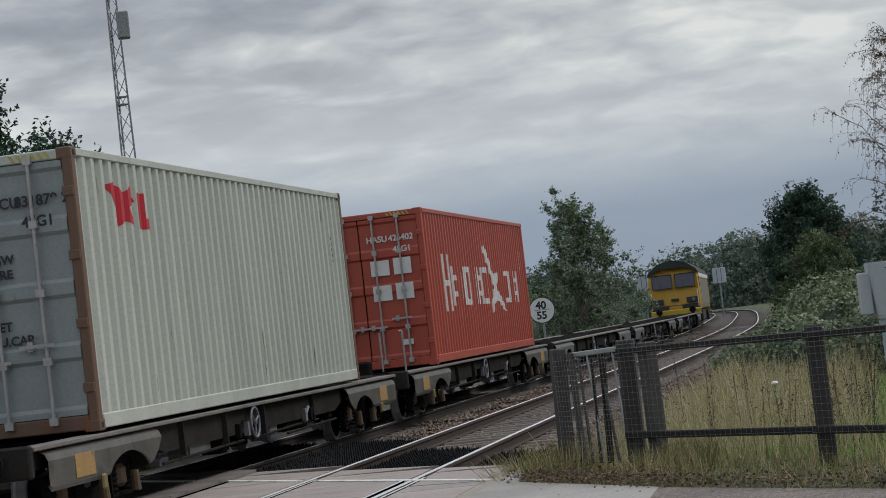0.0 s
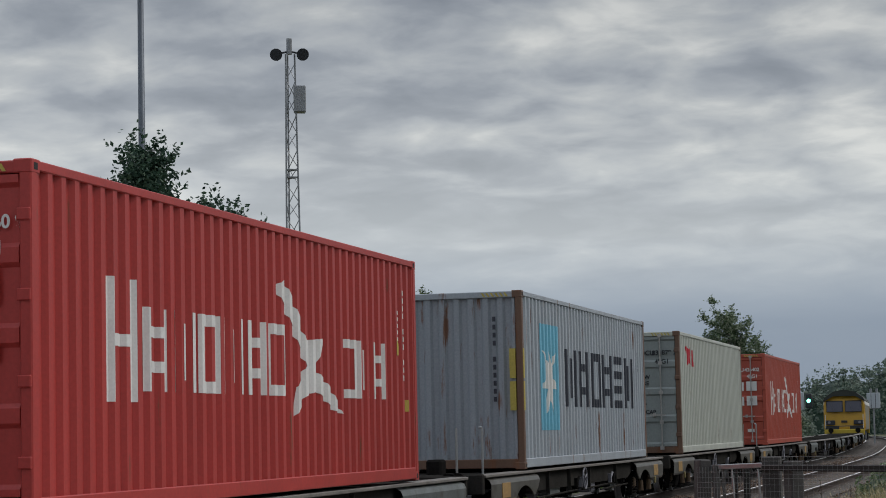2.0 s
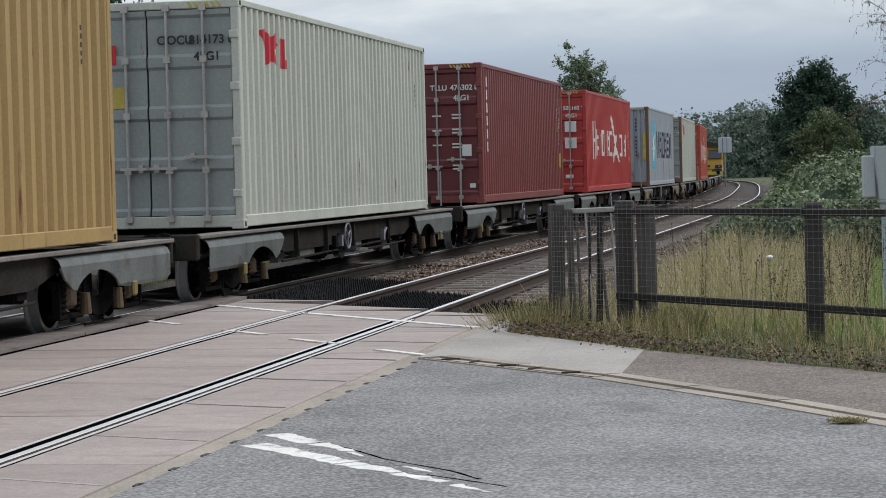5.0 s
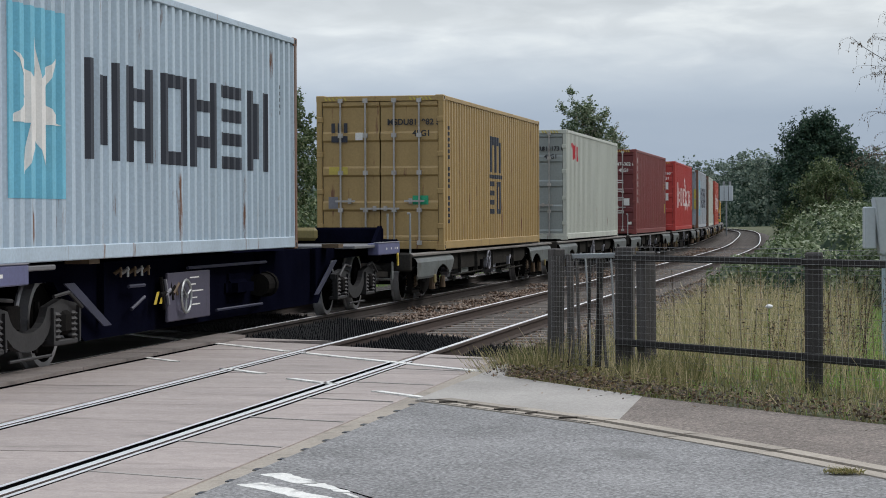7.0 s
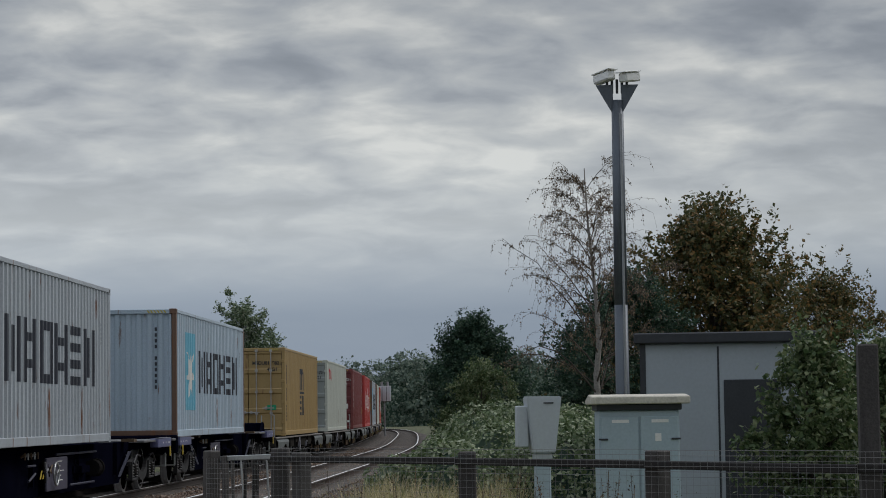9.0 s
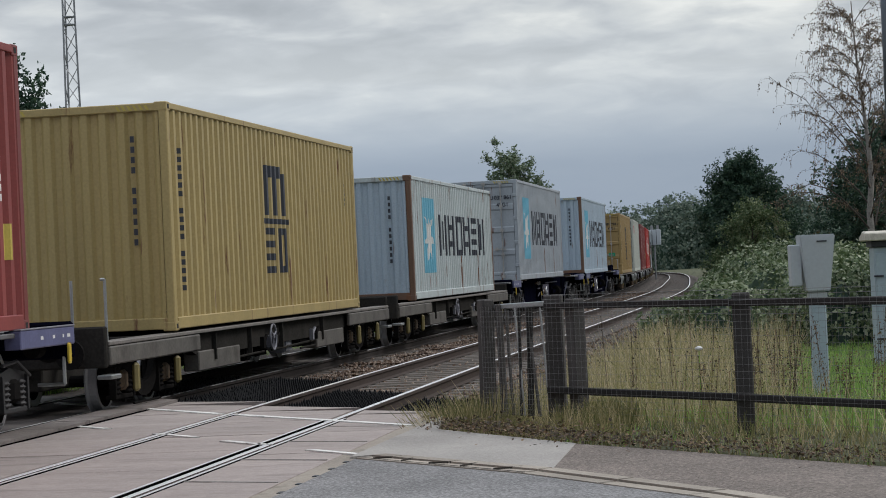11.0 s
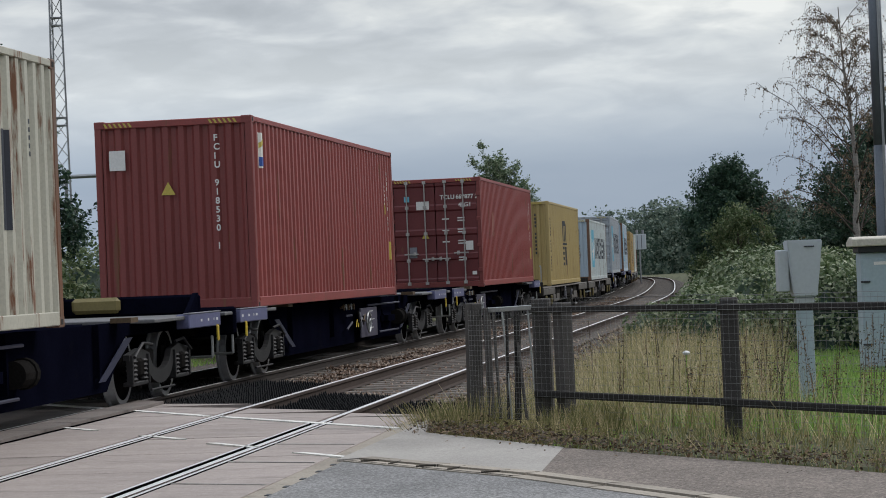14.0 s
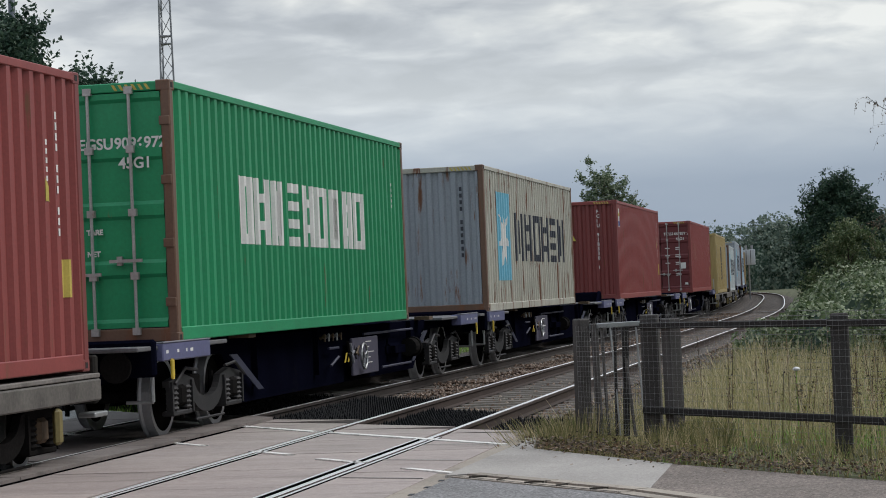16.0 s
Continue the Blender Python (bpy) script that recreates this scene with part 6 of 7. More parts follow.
def build_equipment():
    b = thing("equipment_box", facing(24.4, -0.1, 12), "tapered pale grey equipment box on a steel leg", "equipment box")
    bm = bmesh.new()
    for z, w0, w1, d in ((1.07, -0.115, 0.135, 0.1), (1.68, -0.185, 0.20, 0.12)):
        for x, y in ((-d, w0), (-d, w1), (d, w1), (d, w0)):
            bm.verts.new((x, y, z))
    v = bm.verts[:]
    bm.verts.ensure_lookup_table()
    v = list(bm.verts)
    for i in range(4):
        bm.faces.new((v[i], v[(i + 1) % 4], v[4 + (i + 1) % 4], v[4 + i]))
    bm.faces.new(v[:4][::-1])
    bm.faces.new(v[4:])
    bmesh.ops.recalc_face_normals(bm, faces=bm.faces[:])
    bmesh.ops.bevel(bm, geom=bm.edges[:], offset=0.012, segments=2, affect="EDGES")
    body = part("body", bm, BOX_GREY, b)
    part("label_plate", rbox(-0.135, -0.128, -0.09, 0.02, 1.6, 1.615, 0.002), DARK, body)
    part("side_box", rbox(-0.04, 0.12, 0.17, 0.29, 1.13, 1.58, 0.012), BOX_GREY, b)
    part("leg", rbox(-0.05, 0.05, -0.07, 0.10, -0.1, 1.08, 0.012), CAB_GREY, b)
    part("clamp", rbox(-0.06, 0.06, -0.085, 0.115, 1.0, 1.06, 0.006), BOX_GREY, b)
    c = thing("relay_cabinet", facing(29.0, -1.35, 4), "grey steel relay cabinet with a weathered cap", "cabinet")
    part("body", rbox(0, 0.6, -0.52, 0.52, 0.0, 1.52, 0.012), CAB_GREY, c)
    for y0, y1 in ((-0.50, -0.012), (0.012, 0.50)):
        d = part("door", rbox(-0.025, 0.0, y0, y1, 0.06, 1.44, 0.008), CAB_GREY, c)
        ye = y0 + 0.03 if y0 < -0.1 else y1 - 0.03
        for z in (0.35, 1.15):
            part("hinge", rbox(-0.045, -0.02, ye - 0.06, ye + 0.06, z - 0.012, z + 0.012, 0.004), DARK, d)
        part("label_plate", rbox(-0.029, -0.024, (y0 + y1) / 2 - 0.12, (y0 + y1) / 2 + 0.1, 1.36, 1.40, 0.001), LETTER_WHITE, d)
    part("notice", rbox(-0.03, -0.024, -0.28, -0.2, 1.12, 1.22, 0.001), LETTER_WHITE, c)
    part("eaves", rbox(-0.05, 0.65, -0.55, 0.55, 1.52, 1.60, 0.01), DARK, c)
    bm = bmesh.new()
    extrude_xz(bm, [(-0.14, 1.60), (0.72, 1.60), (0.72, 1.66), (0.3, 1.73), (-0.14, 1.70)], -0.65, 0.63)
    bmesh.ops.recalc_face_normals(bm, faces=bm.faces[:])
    bmesh.ops.bevel(bm, geom=bm.edges[:], offset=0.012, segments=1, affect="EDGES")
    part("cap", bm, CAP_STONE, c, "pale lichen-stained cap")
    h = thing("equipment_hut", pose(35.0, -1.66, 0, 0, 0, -4), "grey panelled equipment hut with a dark flat roof", "hut")
    part("wall", rbox(0, 3.0, -2.6, 0.0, 0.0, 2.55, 0.02), HUT_WALL, h)
    for y in (-1.2, -2.3):
        part("cover_strip", rbox(-0.012, 0.0, y - 0.015, y + 0.015, 0.05, 2.5, 0.003), DARK, h)
    part("corner_trim", rbox(-0.015, 0.06, -0.08, 0.012, 0.0, 2.55, 0.004), DARK, h)
    d = part("door", rbox(-0.03, -0.004, -2.15, -1.28, 0.1, 1.98, 0.01), DARK, h)
    part("roof", rbox(-0.12, 3.1, -2.72, 0.1, 2.55, 2.72, 0.02), DARK, h)
    p = thing("camera_pole", pose(31.5, -1.24, 0), "tall dark steel pole carrying two white cameras", "camera pole")
    bm = bmesh.new()
    tube(bm, (0, 0, -0.2), (0, 0, 3.0), 0.105, 0.095, 12)
    tube(bm, (0, 0, 3.0), (0, 0, 5.9), 0.095, 0.085, 12)
    part("shaft", bm, POLE, p, smooth=True)
    bm = bmesh.new()
    tube(bm, (-0.11, -0.04, 0.0), (-0.1, -0.04, 5.7), 0.018, n=6)
    part("conduit", bm, GALV, p)
    for sy in (-1, 1):
        bm = bmesh.new()
        v = [bm.verts.new(c2) for c2 in ((-0.03, sy * 0.06, 5.7), (-0.03, sy * 0.06, 6.12), (-0.03, sy * 0.3, 6.12), (0.03, sy * 0.06, 5.7), (0.03, sy * 0.06, 6.12), (0.03, sy * 0.3, 6.12))]
        for f in ((0, 1, 2), (3, 5, 4), (0, 2, 5, 3), (1, 4, 5, 2), (0, 3, 4, 1)):
            bm.faces.new([v[i] for i in f])
        bmesh.ops.recalc_face_normals(bm, faces=bm.faces[:])
        part("bracket", bm, POLE, p)
        m = pose(-0.02, sy * 0.18, 6.22, 0, 8 * sy, 40 * sy)
        cm = part("camera_housing", rbox(-0.17, 0.17, -0.075, 0.075, -0.06, 0.07, 0.02, m), WHITE, p, "white camera housing")
        part("sun_shield", rbox(-0.21, 0.17, -0.088, 0.088, 0.075, 0.09, 0.004, m), WHITE, cm)
    bm = bmesh.new()
    for k in range(-2, 3):
        tube(bm, (0, k * 0.07, 6.0), (0, k * 0.07, 6.2 + 0.03 * (k % 2)), 0.02, n=6)
    part("clamp", bm, DARK, p)


build_equipment()


def build_mast():
    m = thing("lattice_mast", pose(66.5, 22.3, 0, 0, 0, 20), "slender lattice steel radio mast with lamps", "radio mast")
    top, w0, w1 = 13.5, 0.36, 0.17
    legs = [(math.cos(a), math.sin(a)) for a in (0.3, 0.3 + 2.094, 0.3 + 4.189)]
    at = lambda i, z: (legs[i][0] * (w0 + (w1 - w0) * z / top), legs[i][1] * (w0 + (w1 - w0) * z / top), z)
    for i in range(3):
        bm = bmesh.new()
        tube(bm, at(i, 0), at(i, top), 0.035, 0.028, 6)
        part("leg", bm, GALV, m)
        bm = bmesh.new()
        z = 0.0
        k = 0
        while z < top - 0.6:
            tube(bm, at(i if k % 2 else (i + 1) % 3, z), at((i + 1) % 3 if k % 2 else i, z + 0.55), 0.014, n=5)
            z += 0.55
            k += 1
        tagged(part("lacing", bm, GALV, m), kind="stuff")
    for z in (3.4, 6.6, 9.7):
        for dz in (-0.12, 0.12):
            for i in range(3):
                bar = bmesh.new()
                tube(bar, at(i, z + dz), at((i + 1) % 3, z + dz), 0.03, n=5)
                part("collar_bar", bar, GALV, m)
    part("equipment_case", rbox(-0.12, 0.3, -0.5, -0.12, 11.65, 12.5, 0.03), GALV, m, "grey case on the mast")
    bm = bmesh.new()
    tube(bm, (0, 0, top), (0, 0, top + 0.5), 0.09, n=10)
    part("beacon", bm, GALV, m)
    for y in (-0.42, 0.42):
        bm = bmesh.new()
        tube(bm, (-0.25, y, top - 0.05), (0.12, y * 0.9, top + 0.05), 0.2, 0.1, 12)
        tube(bm, (0, y, top), (0, 0, top + 0.1), 0.03, n=6)
        part("floodlight", bm, DARK, m, "round dark floodlight")
    arm = thing("street_lamp", pose(58.0, 19.3, 0), "street lamp with a flat projecting head", "street lamp")
    bm = bmesh.new()
    tube(bm, (0, 0, -0.2), (0, 0, 4.45), 0.06, 0.045, 8)
    part("column", bm, GALV, arm)
    part("head", rbox(-0.15, 0.15, -0.95, 0.35, 4.4, 4.5, 0.04), GALV, arm)
    p = thing("lamp_column", pose(46.0, 18.9, 0), "tall plain grey steel lamp column", "lamp column")
    bm = bmesh.new()
    tube(bm, (0, 0, -0.2), (0, 0, 12.0), 0.10, 0.065, 10)
    part("shaft", bm, POLE, p, smooth=True)
    part("lantern", rbox(-0.9, 0.1, -0.15, 0.15, 12.0, 12.15, 0.05), DARK, p)


build_mast()


def build_signals():
    s = thing("speed_sign", pose(75, 11.15, 0), "round white speed sign with black numbers 40 and 55", "speed sign")
    bm = bmesh.new()
    tube(bm, (0, 0, -0.3), (0, 0, 1.5), 0.04, n=8)
    part("post", bm, GALV, s)
    bm = bmesh.new()
    tube(bm, (-0.06, 0, 1.75), (-0.03, 0, 1.75), 0.42, n=32)
    d = part("disc", bm, WHITE, s)
    bm = bmesh.new()
    tube(bm, (-0.055, 0, 1.75), (-0.025, 0, 1.75), 0.45, n=32)
    part("rim", bm, BLACK, s)
    for t, z in (("40", 1.80), ("55", 1.46)):
        words(t, 0.36, BLACK, "number", s, Matrix.Translation((-0.063, 0.2, z)) @ REAR, 0.012)
    part("bar", rbox(-0.064, -0.061, -0.25, 0.25, 1.755, 1.77, 0.0005), BLACK, s)
    GREEN = material("signal_green", (0.1, 0.8, 0.5), 0.4)
    GREEN.node_tree.nodes["Principled BSDF"].inputs["Emission Color"].default_value = (0.2, 1.0, 0.7, 1)
    GREEN.node_tree.nodes["Principled BSDF"].inputs["Emission Strength"].default_value = 6.0
    for x, y, z, lab, lit in ((190, 12.9, 3.35, "grey signal box on a post beside the track", False), (165, 16.75, 3.2, "railway signal showing a green light", True)):
        q = thing("railway_signal", pose(x, y, 0), lab, "signal")
        bm = bmesh.new()
        tube(bm, (0, 0, -0.5), (0, 0, z), 0.07, n=8)
        part("post", bm, GALV, q)
        part("box", rbox(-0.15, 0.15, -0.55, 0.55, z - 0.65, z + 0.65, 0.03), BOX_GREY, q)
        bm = bmesh.new()
        for k in (-0.18, 0.18):
            box(bm, -0.16, -0.15, k - 0.02, k + 0.02, z - 0.6, z + 0.6)
        part("seam", bm, DARK, q)
        if lit:
            hd = part("signal_head", rbox(-0.3, 0.0, -1.15, -0.7, z - 0.5, z + 0.5, 0.03), BLACK, q)
            bm = bmesh.new()
            tube(bm, (-0.34, -0.92, z), (-0.30, -0.92, z), 0.14, n=14)
            part("lens", bm, GREEN, hd, "green light")
        else:
            bm = bmesh.new()
            for y2 in (-0.3, 0.2):
                tube(bm, (0, y2, z + 0.65), (0, y2, z + 1.0), 0.1, n=8)
            part("lamp", bm, GALV, q)


build_signals()


def build_panel_fence():
    f = thing("mesh_panel_fence", Matrix(), "dark slatted fence panels beyond the tracks", "fence")
    for k in range(9):
        x = 22 + k * 2.4
        y = 14.2 + (x - 22) * 0.06
        part("post", rbox(x - 0.05, x + 0.05, y - 0.05, y + 0.05, -0.3, 1.9, 0.01), DARK, f)
        for j in range(10):
            part("slat", rbox(x + 0.06, x + 2.34, y + 0.02, y + 0.045, 0.1 + j * 0.175, 0.22 + j * 0.175, 0.004), WOOD, f)


build_panel_fence()


# ---- plants ----
def leaf_cloud(rng, centres, radii, count, size, droop=0.0, flat=1.0):
    """Leaves scattered in balls round the centres: (n, 4, 3)."""
    sprays = max(count // 16, 1)
    k = rng.integers(0, len(centres), sprays)
    d = rng.normal(size=(sprays, 3))
    d /= np.linalg.norm(d, axis=1)[:, None]
    r = rng.random(sprays) ** 0.62 * rng.choice([1.0, 1.0, 1.0, 1.35], sprays)
    c = centres[k] + d * (r * radii[k])[:, None] * np.array([1, 1, flat])
    # each spray is a short shoot that points outwards and bends up or down
    shoot = d + rng.normal(size=(sprays, 3)) * 0.5 + np.array([0, 0, 0.5 - droop])
    shoot /= np.linalg.norm(shoot, axis=1)[:, None]
    j = rng.integers(0, sprays, count)
    p = c[j] + shoot[j] * (rng.uniform(-1, 1, count) * size * 3.2)[:, None] + rng.normal(size=(count, 3)) * size * 0.75
    n = rng.normal(size=(count, 3)) + np.array([0, 0, 0.7])
    n /= np.linalg.norm(n, axis=1)[:, None]
    a = np.cross(n, rng.normal(size=(count, 3)) + np.array([0, 0, -droop * 3]))
    a /= np.linalg.norm(a, axis=1)[:, None] + 1e-9
    b = np.cross(n, a)
    s = size * rng.uniform(0.6, 1.4, count)[:, None]
    return np.stack([p - a * s * 0.9, p + b * s * 0.5, p + a * s * 0.9, p - b * s * 0.5], 1)


def tree(name, x, y, height, radius, leaf_mat, leaves, size, label, seed, trunk=0.3, bark=None, low=0.25, clumps=60, tall=1.0, z=0.0, droop=0.0, clump_r=0.28, twigs=0, spread_pow=0.5):
    """Tapered trunk and limbs that end in clumps of leaves."""
    rng = np.random.default_rng(seed)
    t = thing(name, pose(x, y, z), label, "tree")
    bark = bark or BARK
    bm = bmesh.new()
    th = height * 0.8
    lean = rng.uniform(-0.04, 0.04, 2) * height
    spine = [Vector((lean[0] * k * k, lean[1] * k * k, -0.3 + (th + 0.3) * k)) for k in np.linspace(0, 1, 6)]
    for i in range(5):
        r0, r1 = trunk * 0.5 * (1 - i / 5.6), trunk * 0.5 * (1 - (i + 1) / 5.6)
        tube(bm, spine[i], spine[i + 1], r0, r1, 8)
    part("trunk", bm, bark, t, smooth=True)
    cs, rs = [], []
    bm = bmesh.new()
    for k in range(clumps):
        f = low + (1 - low) * ((k + rng.random()) / clumps)
        zz = f * height
        prof = math.sin(math.pi * min(max((f - low * 0.7) / (1.03 - low * 0.7), 0), 1) ** (0.75 * tall)) ** 0.7
        rad = radius * prof * rng.random() ** spread_pow * rng.uniform(0.8, 1.12)
        a = rng.uniform(0, 2 * math.pi)
        c = np.array([rad * math.cos(a), rad * math.sin(a), zz])
        cs.append(c)
        rs.append(radius * clump_r * rng.uniform(0.6, 1.3))
        q = min(max((f - 0.18) / 0.8, 0.05), 0.98)
        i = min(int(q * 5), 4)
        root = spine[i].lerp(spine[i + 1], q * 5 - i)
        mid = root.lerp(Vector(c), 0.5) + Vector((0, 0, 0.06 * height * rng.random()))
        rr = trunk * 0.16 * (1.15 - f)
        tube(bm, root, mid, rr, rr * 0.6, 5)
        tube(bm, mid, Vector(c), rr * 0.6, rr * 0.2, 5)
        for _ in range(twigs):
            e = Vector(c) + Vector(rng.normal(size=3)) * radius * 0.15 + Vector((0, 0, -droop * radius * 0.3 * rng.random()))
            tube(bm, mid.lerp(Vector(c), rng.uniform(0.2, 1)), e, rr * 0.25 + 0.003, 0.003, 3)
            cs.append(np.array(e))
            rs.append(radius * clump_r * 0.5)
    part("branchwork", bm, bark, t)
    v = leaf_cloud(rng, np.array(cs), np.array(rs), leaves, size, droop)
    crown = quads("crown", v, leaf_mat, t)
    tagged(crown, kind="stuff")
    return t


def stem(bm, pts, radii, n=6):
    """One continuous tapering branch through the points."""
    rings = []
    for i, q in enumerate(pts):
        d = (pts[min(i + 1, len(pts) - 1)] - pts[max(i - 1, 0)]).normalized()
        u = d.orthogonal().normalized()
        w = d.cross(u)
        rings.append([bm.verts.new(q + (u * math.cos(k * 2 * math.pi / n) + w * math.sin(k * 2 * math.pi / n)) * radii[i]) for k in range(n)])
    for a, b in zip(rings, rings[1:]):
        for k in range(n):
            bm.faces.new((a[k], a[(k + 1) % n], b[(k + 1) % n], b[k]))


def weeping_birch(x, y, height, radius):
    """A nearly bare birch: rising limbs with fine twigs that hang at their ends."""
    rng = np.random.default_rng(14)
    t = thing("bare_birch", pose(x, y, 0), "nearly bare silver birch with hanging brown-leaved twigs", "tree")
    spine = [Vector((0.1 * k, 0.35 * k * k, -0.3 + (height - 0.2) * k)) + Vector(rng.normal(size=3)) * 0.03 for k in np.linspace(0, 1, 12)]
    bm = bmesh.new()
    stem(bm, spine, [0.10 * (1 - i / 12.2) for i in range(12)], 8)
    part("trunk", bm, BIRCH_BARK, t, smooth=True)
    limbs, fine, leaves = bmesh.new(), bmesh.new(), []
    for k in range(46):
        f = 0.28 + 0.68 * (k + rng.random()) / 46
        i = min(int(f * 11), 10)
        root = spine[i].lerp(spine[i + 1], f * 11 - i)
        a = k * 2.4 + rng.uniform(-0.6, 0.6)
        ln = radius * (1.1 - 0.75 * (f - 0.28) / 0.68) * rng.uniform(0.55, 1.1)
        rise, fall = rng.uniform(0.7, 1.5), rng.uniform(0.2, 0.8)
        wob = rng.normal(size=(7, 3)) * 0.06
        pts = [root + Vector((math.cos(a) * ln * u, math.sin(a) * ln * u, ln * (rise * u - fall * u * u * u))) + Vector(wob[j]) * u for j, u in enumerate(np.linspace(0, 1, 7))]
        r0 = 0.022 * (1.25 - f)
        stem(limbs, pts, [r0 * (1 - j / 6.6) + 0.002 for j in range(7)], 5)
        for _ in range(22):
            u = rng.uniform(0.15, 1.0)
            j = min(int(u * 6), 5)
            q = pts[j].lerp(pts[j + 1], u * 6 - j)
            out = Vector((math.cos(a) + rng.normal() * 0.9, math.sin(a) + rng.normal() * 0.9, rng.uniform(0.0, 1.0))) * rng.uniform(0.08, 0.34)
            drop = rng.uniform(0.08, 0.5) * (0.5 + u)
            w = [q, q + out * 0.6, q + out + Vector((0, 0, -drop * 0.3)), q + out * 1.15 + Vector((0, 0, -drop))]
            stem(fine, w, [0.004, 0.0034, 0.0026, 0.0018], 3)
            for _ in range(int(rng.integers(6, 20))):
                m = int(rng.integers(0, 3))
                leaves.append(np.array(w[m].lerp(w[m + 1], rng.random())) + rng.normal(size=3) * 0.022)
    tagged(part("branchwork", limbs, BARK, t), kind="stuff")
    tagged(part("twig_work", fine, BARK, t), kind="stuff")
    c = np.array(leaves)
    n = len(c)
    d = rng.normal(size=(n, 3)) * 0.5 + np.array([0, 0, -1])
    d /= np.linalg.norm(d, axis=1)[:, None]
    e = np.cross(d, rng.normal(size=(n, 3)))
    e /= np.linalg.norm(e, axis=1)[:, None]
    sz = rng.uniform(0.012, 0.026, n)[:, None]
    tagged(quads("crown", np.stack([c, c + d * sz + e * sz * 0.6, c + d * sz * 2.2, c + d * sz - e * sz * 0.6], 1), LEAF_SPARSE, t), kind="stuff")
    return t


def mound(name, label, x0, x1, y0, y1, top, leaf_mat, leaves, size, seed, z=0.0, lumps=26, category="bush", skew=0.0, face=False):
    """A spreading thicket: a lumpy core, coloured dark for inner shade, under a skin of leaves."""
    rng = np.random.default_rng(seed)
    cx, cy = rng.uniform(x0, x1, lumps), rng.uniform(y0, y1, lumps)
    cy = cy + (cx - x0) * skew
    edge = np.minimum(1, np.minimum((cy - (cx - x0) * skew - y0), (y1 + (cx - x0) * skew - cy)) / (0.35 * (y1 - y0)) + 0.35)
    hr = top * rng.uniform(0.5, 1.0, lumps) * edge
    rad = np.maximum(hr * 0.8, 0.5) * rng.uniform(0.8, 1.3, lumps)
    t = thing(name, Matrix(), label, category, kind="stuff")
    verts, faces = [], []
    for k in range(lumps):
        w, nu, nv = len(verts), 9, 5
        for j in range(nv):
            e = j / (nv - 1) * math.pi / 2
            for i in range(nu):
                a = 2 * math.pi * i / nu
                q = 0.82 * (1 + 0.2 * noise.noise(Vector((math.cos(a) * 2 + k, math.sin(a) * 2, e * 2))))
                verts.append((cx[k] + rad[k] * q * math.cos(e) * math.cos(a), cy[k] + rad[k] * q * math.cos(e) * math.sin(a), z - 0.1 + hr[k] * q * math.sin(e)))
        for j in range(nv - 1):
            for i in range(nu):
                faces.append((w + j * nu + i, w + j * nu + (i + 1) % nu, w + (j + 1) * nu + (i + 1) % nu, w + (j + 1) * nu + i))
    # inner shade of the thicket, put into the core's dark colour
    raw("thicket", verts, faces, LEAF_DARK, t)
    k = rng.choice(lumps, leaves, p=rad**2 / np.sum(rad**2))
    # leaves sit in sprays of about twelve
    spray = rng.integers(0, leaves // 12 + 1, leaves)
    k = k[spray]
    d = rng.normal(size=(leaves, 3))[spray] + rng.normal(size=(leaves, 3)) * (0.13 if size < 0.1 else 0.06)
    d[:, 2] = np.abs(d[:, 2])
    if face:
        d[:, 0] = -np.abs(d[:, 0])
    d /= np.linalg.norm(d, axis=1)[:, None]
    r = (rng.uniform(0.84, 1.04 if size > 0.1 else 1.1, leaves)[spray] + rng.normal(size=leaves) * 0.02)[:, None]
    p = np.stack([cx[k], cy[k], np.full(leaves, z - 0.05)], 1) + d * r * np.stack([rad[k], rad[k], hr[k]], 1)
    n = d + rng.normal(size=(leaves, 3)) * 0.6
    n /= np.linalg.norm(n, axis=1)[:, None]
    a = np.cross(n, rng.normal(size=(leaves, 3)))
    a /= np.linalg.norm(a, axis=1)[:, None]
    b = np.cross(n, a)
    s = size * rng.uniform(0.6, 1.4, leaves)[:, None]
    quads("foliage", np.stack([p - a * s, p + b * s * 0.7, p + a * s, p - b * s * 0.7], 1), leaf_mat, t)
    return t


def grass(name, label, n, region, hmin, hmax, mat, seed, wid=0.006, keep=None):
    """Blades: each a thin bent strip."""
    rng = np.random.default_rng(seed)
    x = rng.uniform(region[0], region[1], n)
    y = rng.uniform(region[2], region[3], n)
    ok = np.array([keep(a, b) for a, b in zip(x, y)]) if keep else np.ones(n, bool)
    x, y = x[ok], y[ok]
    n = len(x)
    zz = np.array([ground_z(a, b) for a, b in zip(x, y)]) - 0.03
    tuft = np.array([0.5 + 0.5 * noise.noise(Vector((a * 0.7, b * 0.7, 5))) + 0.25 * noise.noise(Vector((a * 2.5, b * 2.5, 8))) for a, b in zip(x, y)])
    h = (hmin + (hmax - hmin) * np.clip(tuft, 0, 1)) * rng.uniform(0.45, 1.1, n)
    a = rng.uniform(0, 2 * np.pi, n)
    lean = h * rng.uniform(0.03, 0.95, n) ** 1.3
    w = wid * rng.uniform(0.6, 1.6, n)
    side = np.stack([np.cos(a), np.sin(a), 0 * a], 1) * w[:, None]
    base = np.stack([x, y, zz], 1)
    la = rng.uniform(0, 2 * np.pi, n)
    tip = base + np.stack([np.cos(la) * lean, np.sin(la) * lean, h], 1)
    return tagged(quads(name, np.stack([base - side, base + side, tip + side * 0.35, tip - side * 0.35], 1), mat), label, "grass", kind="stuff")


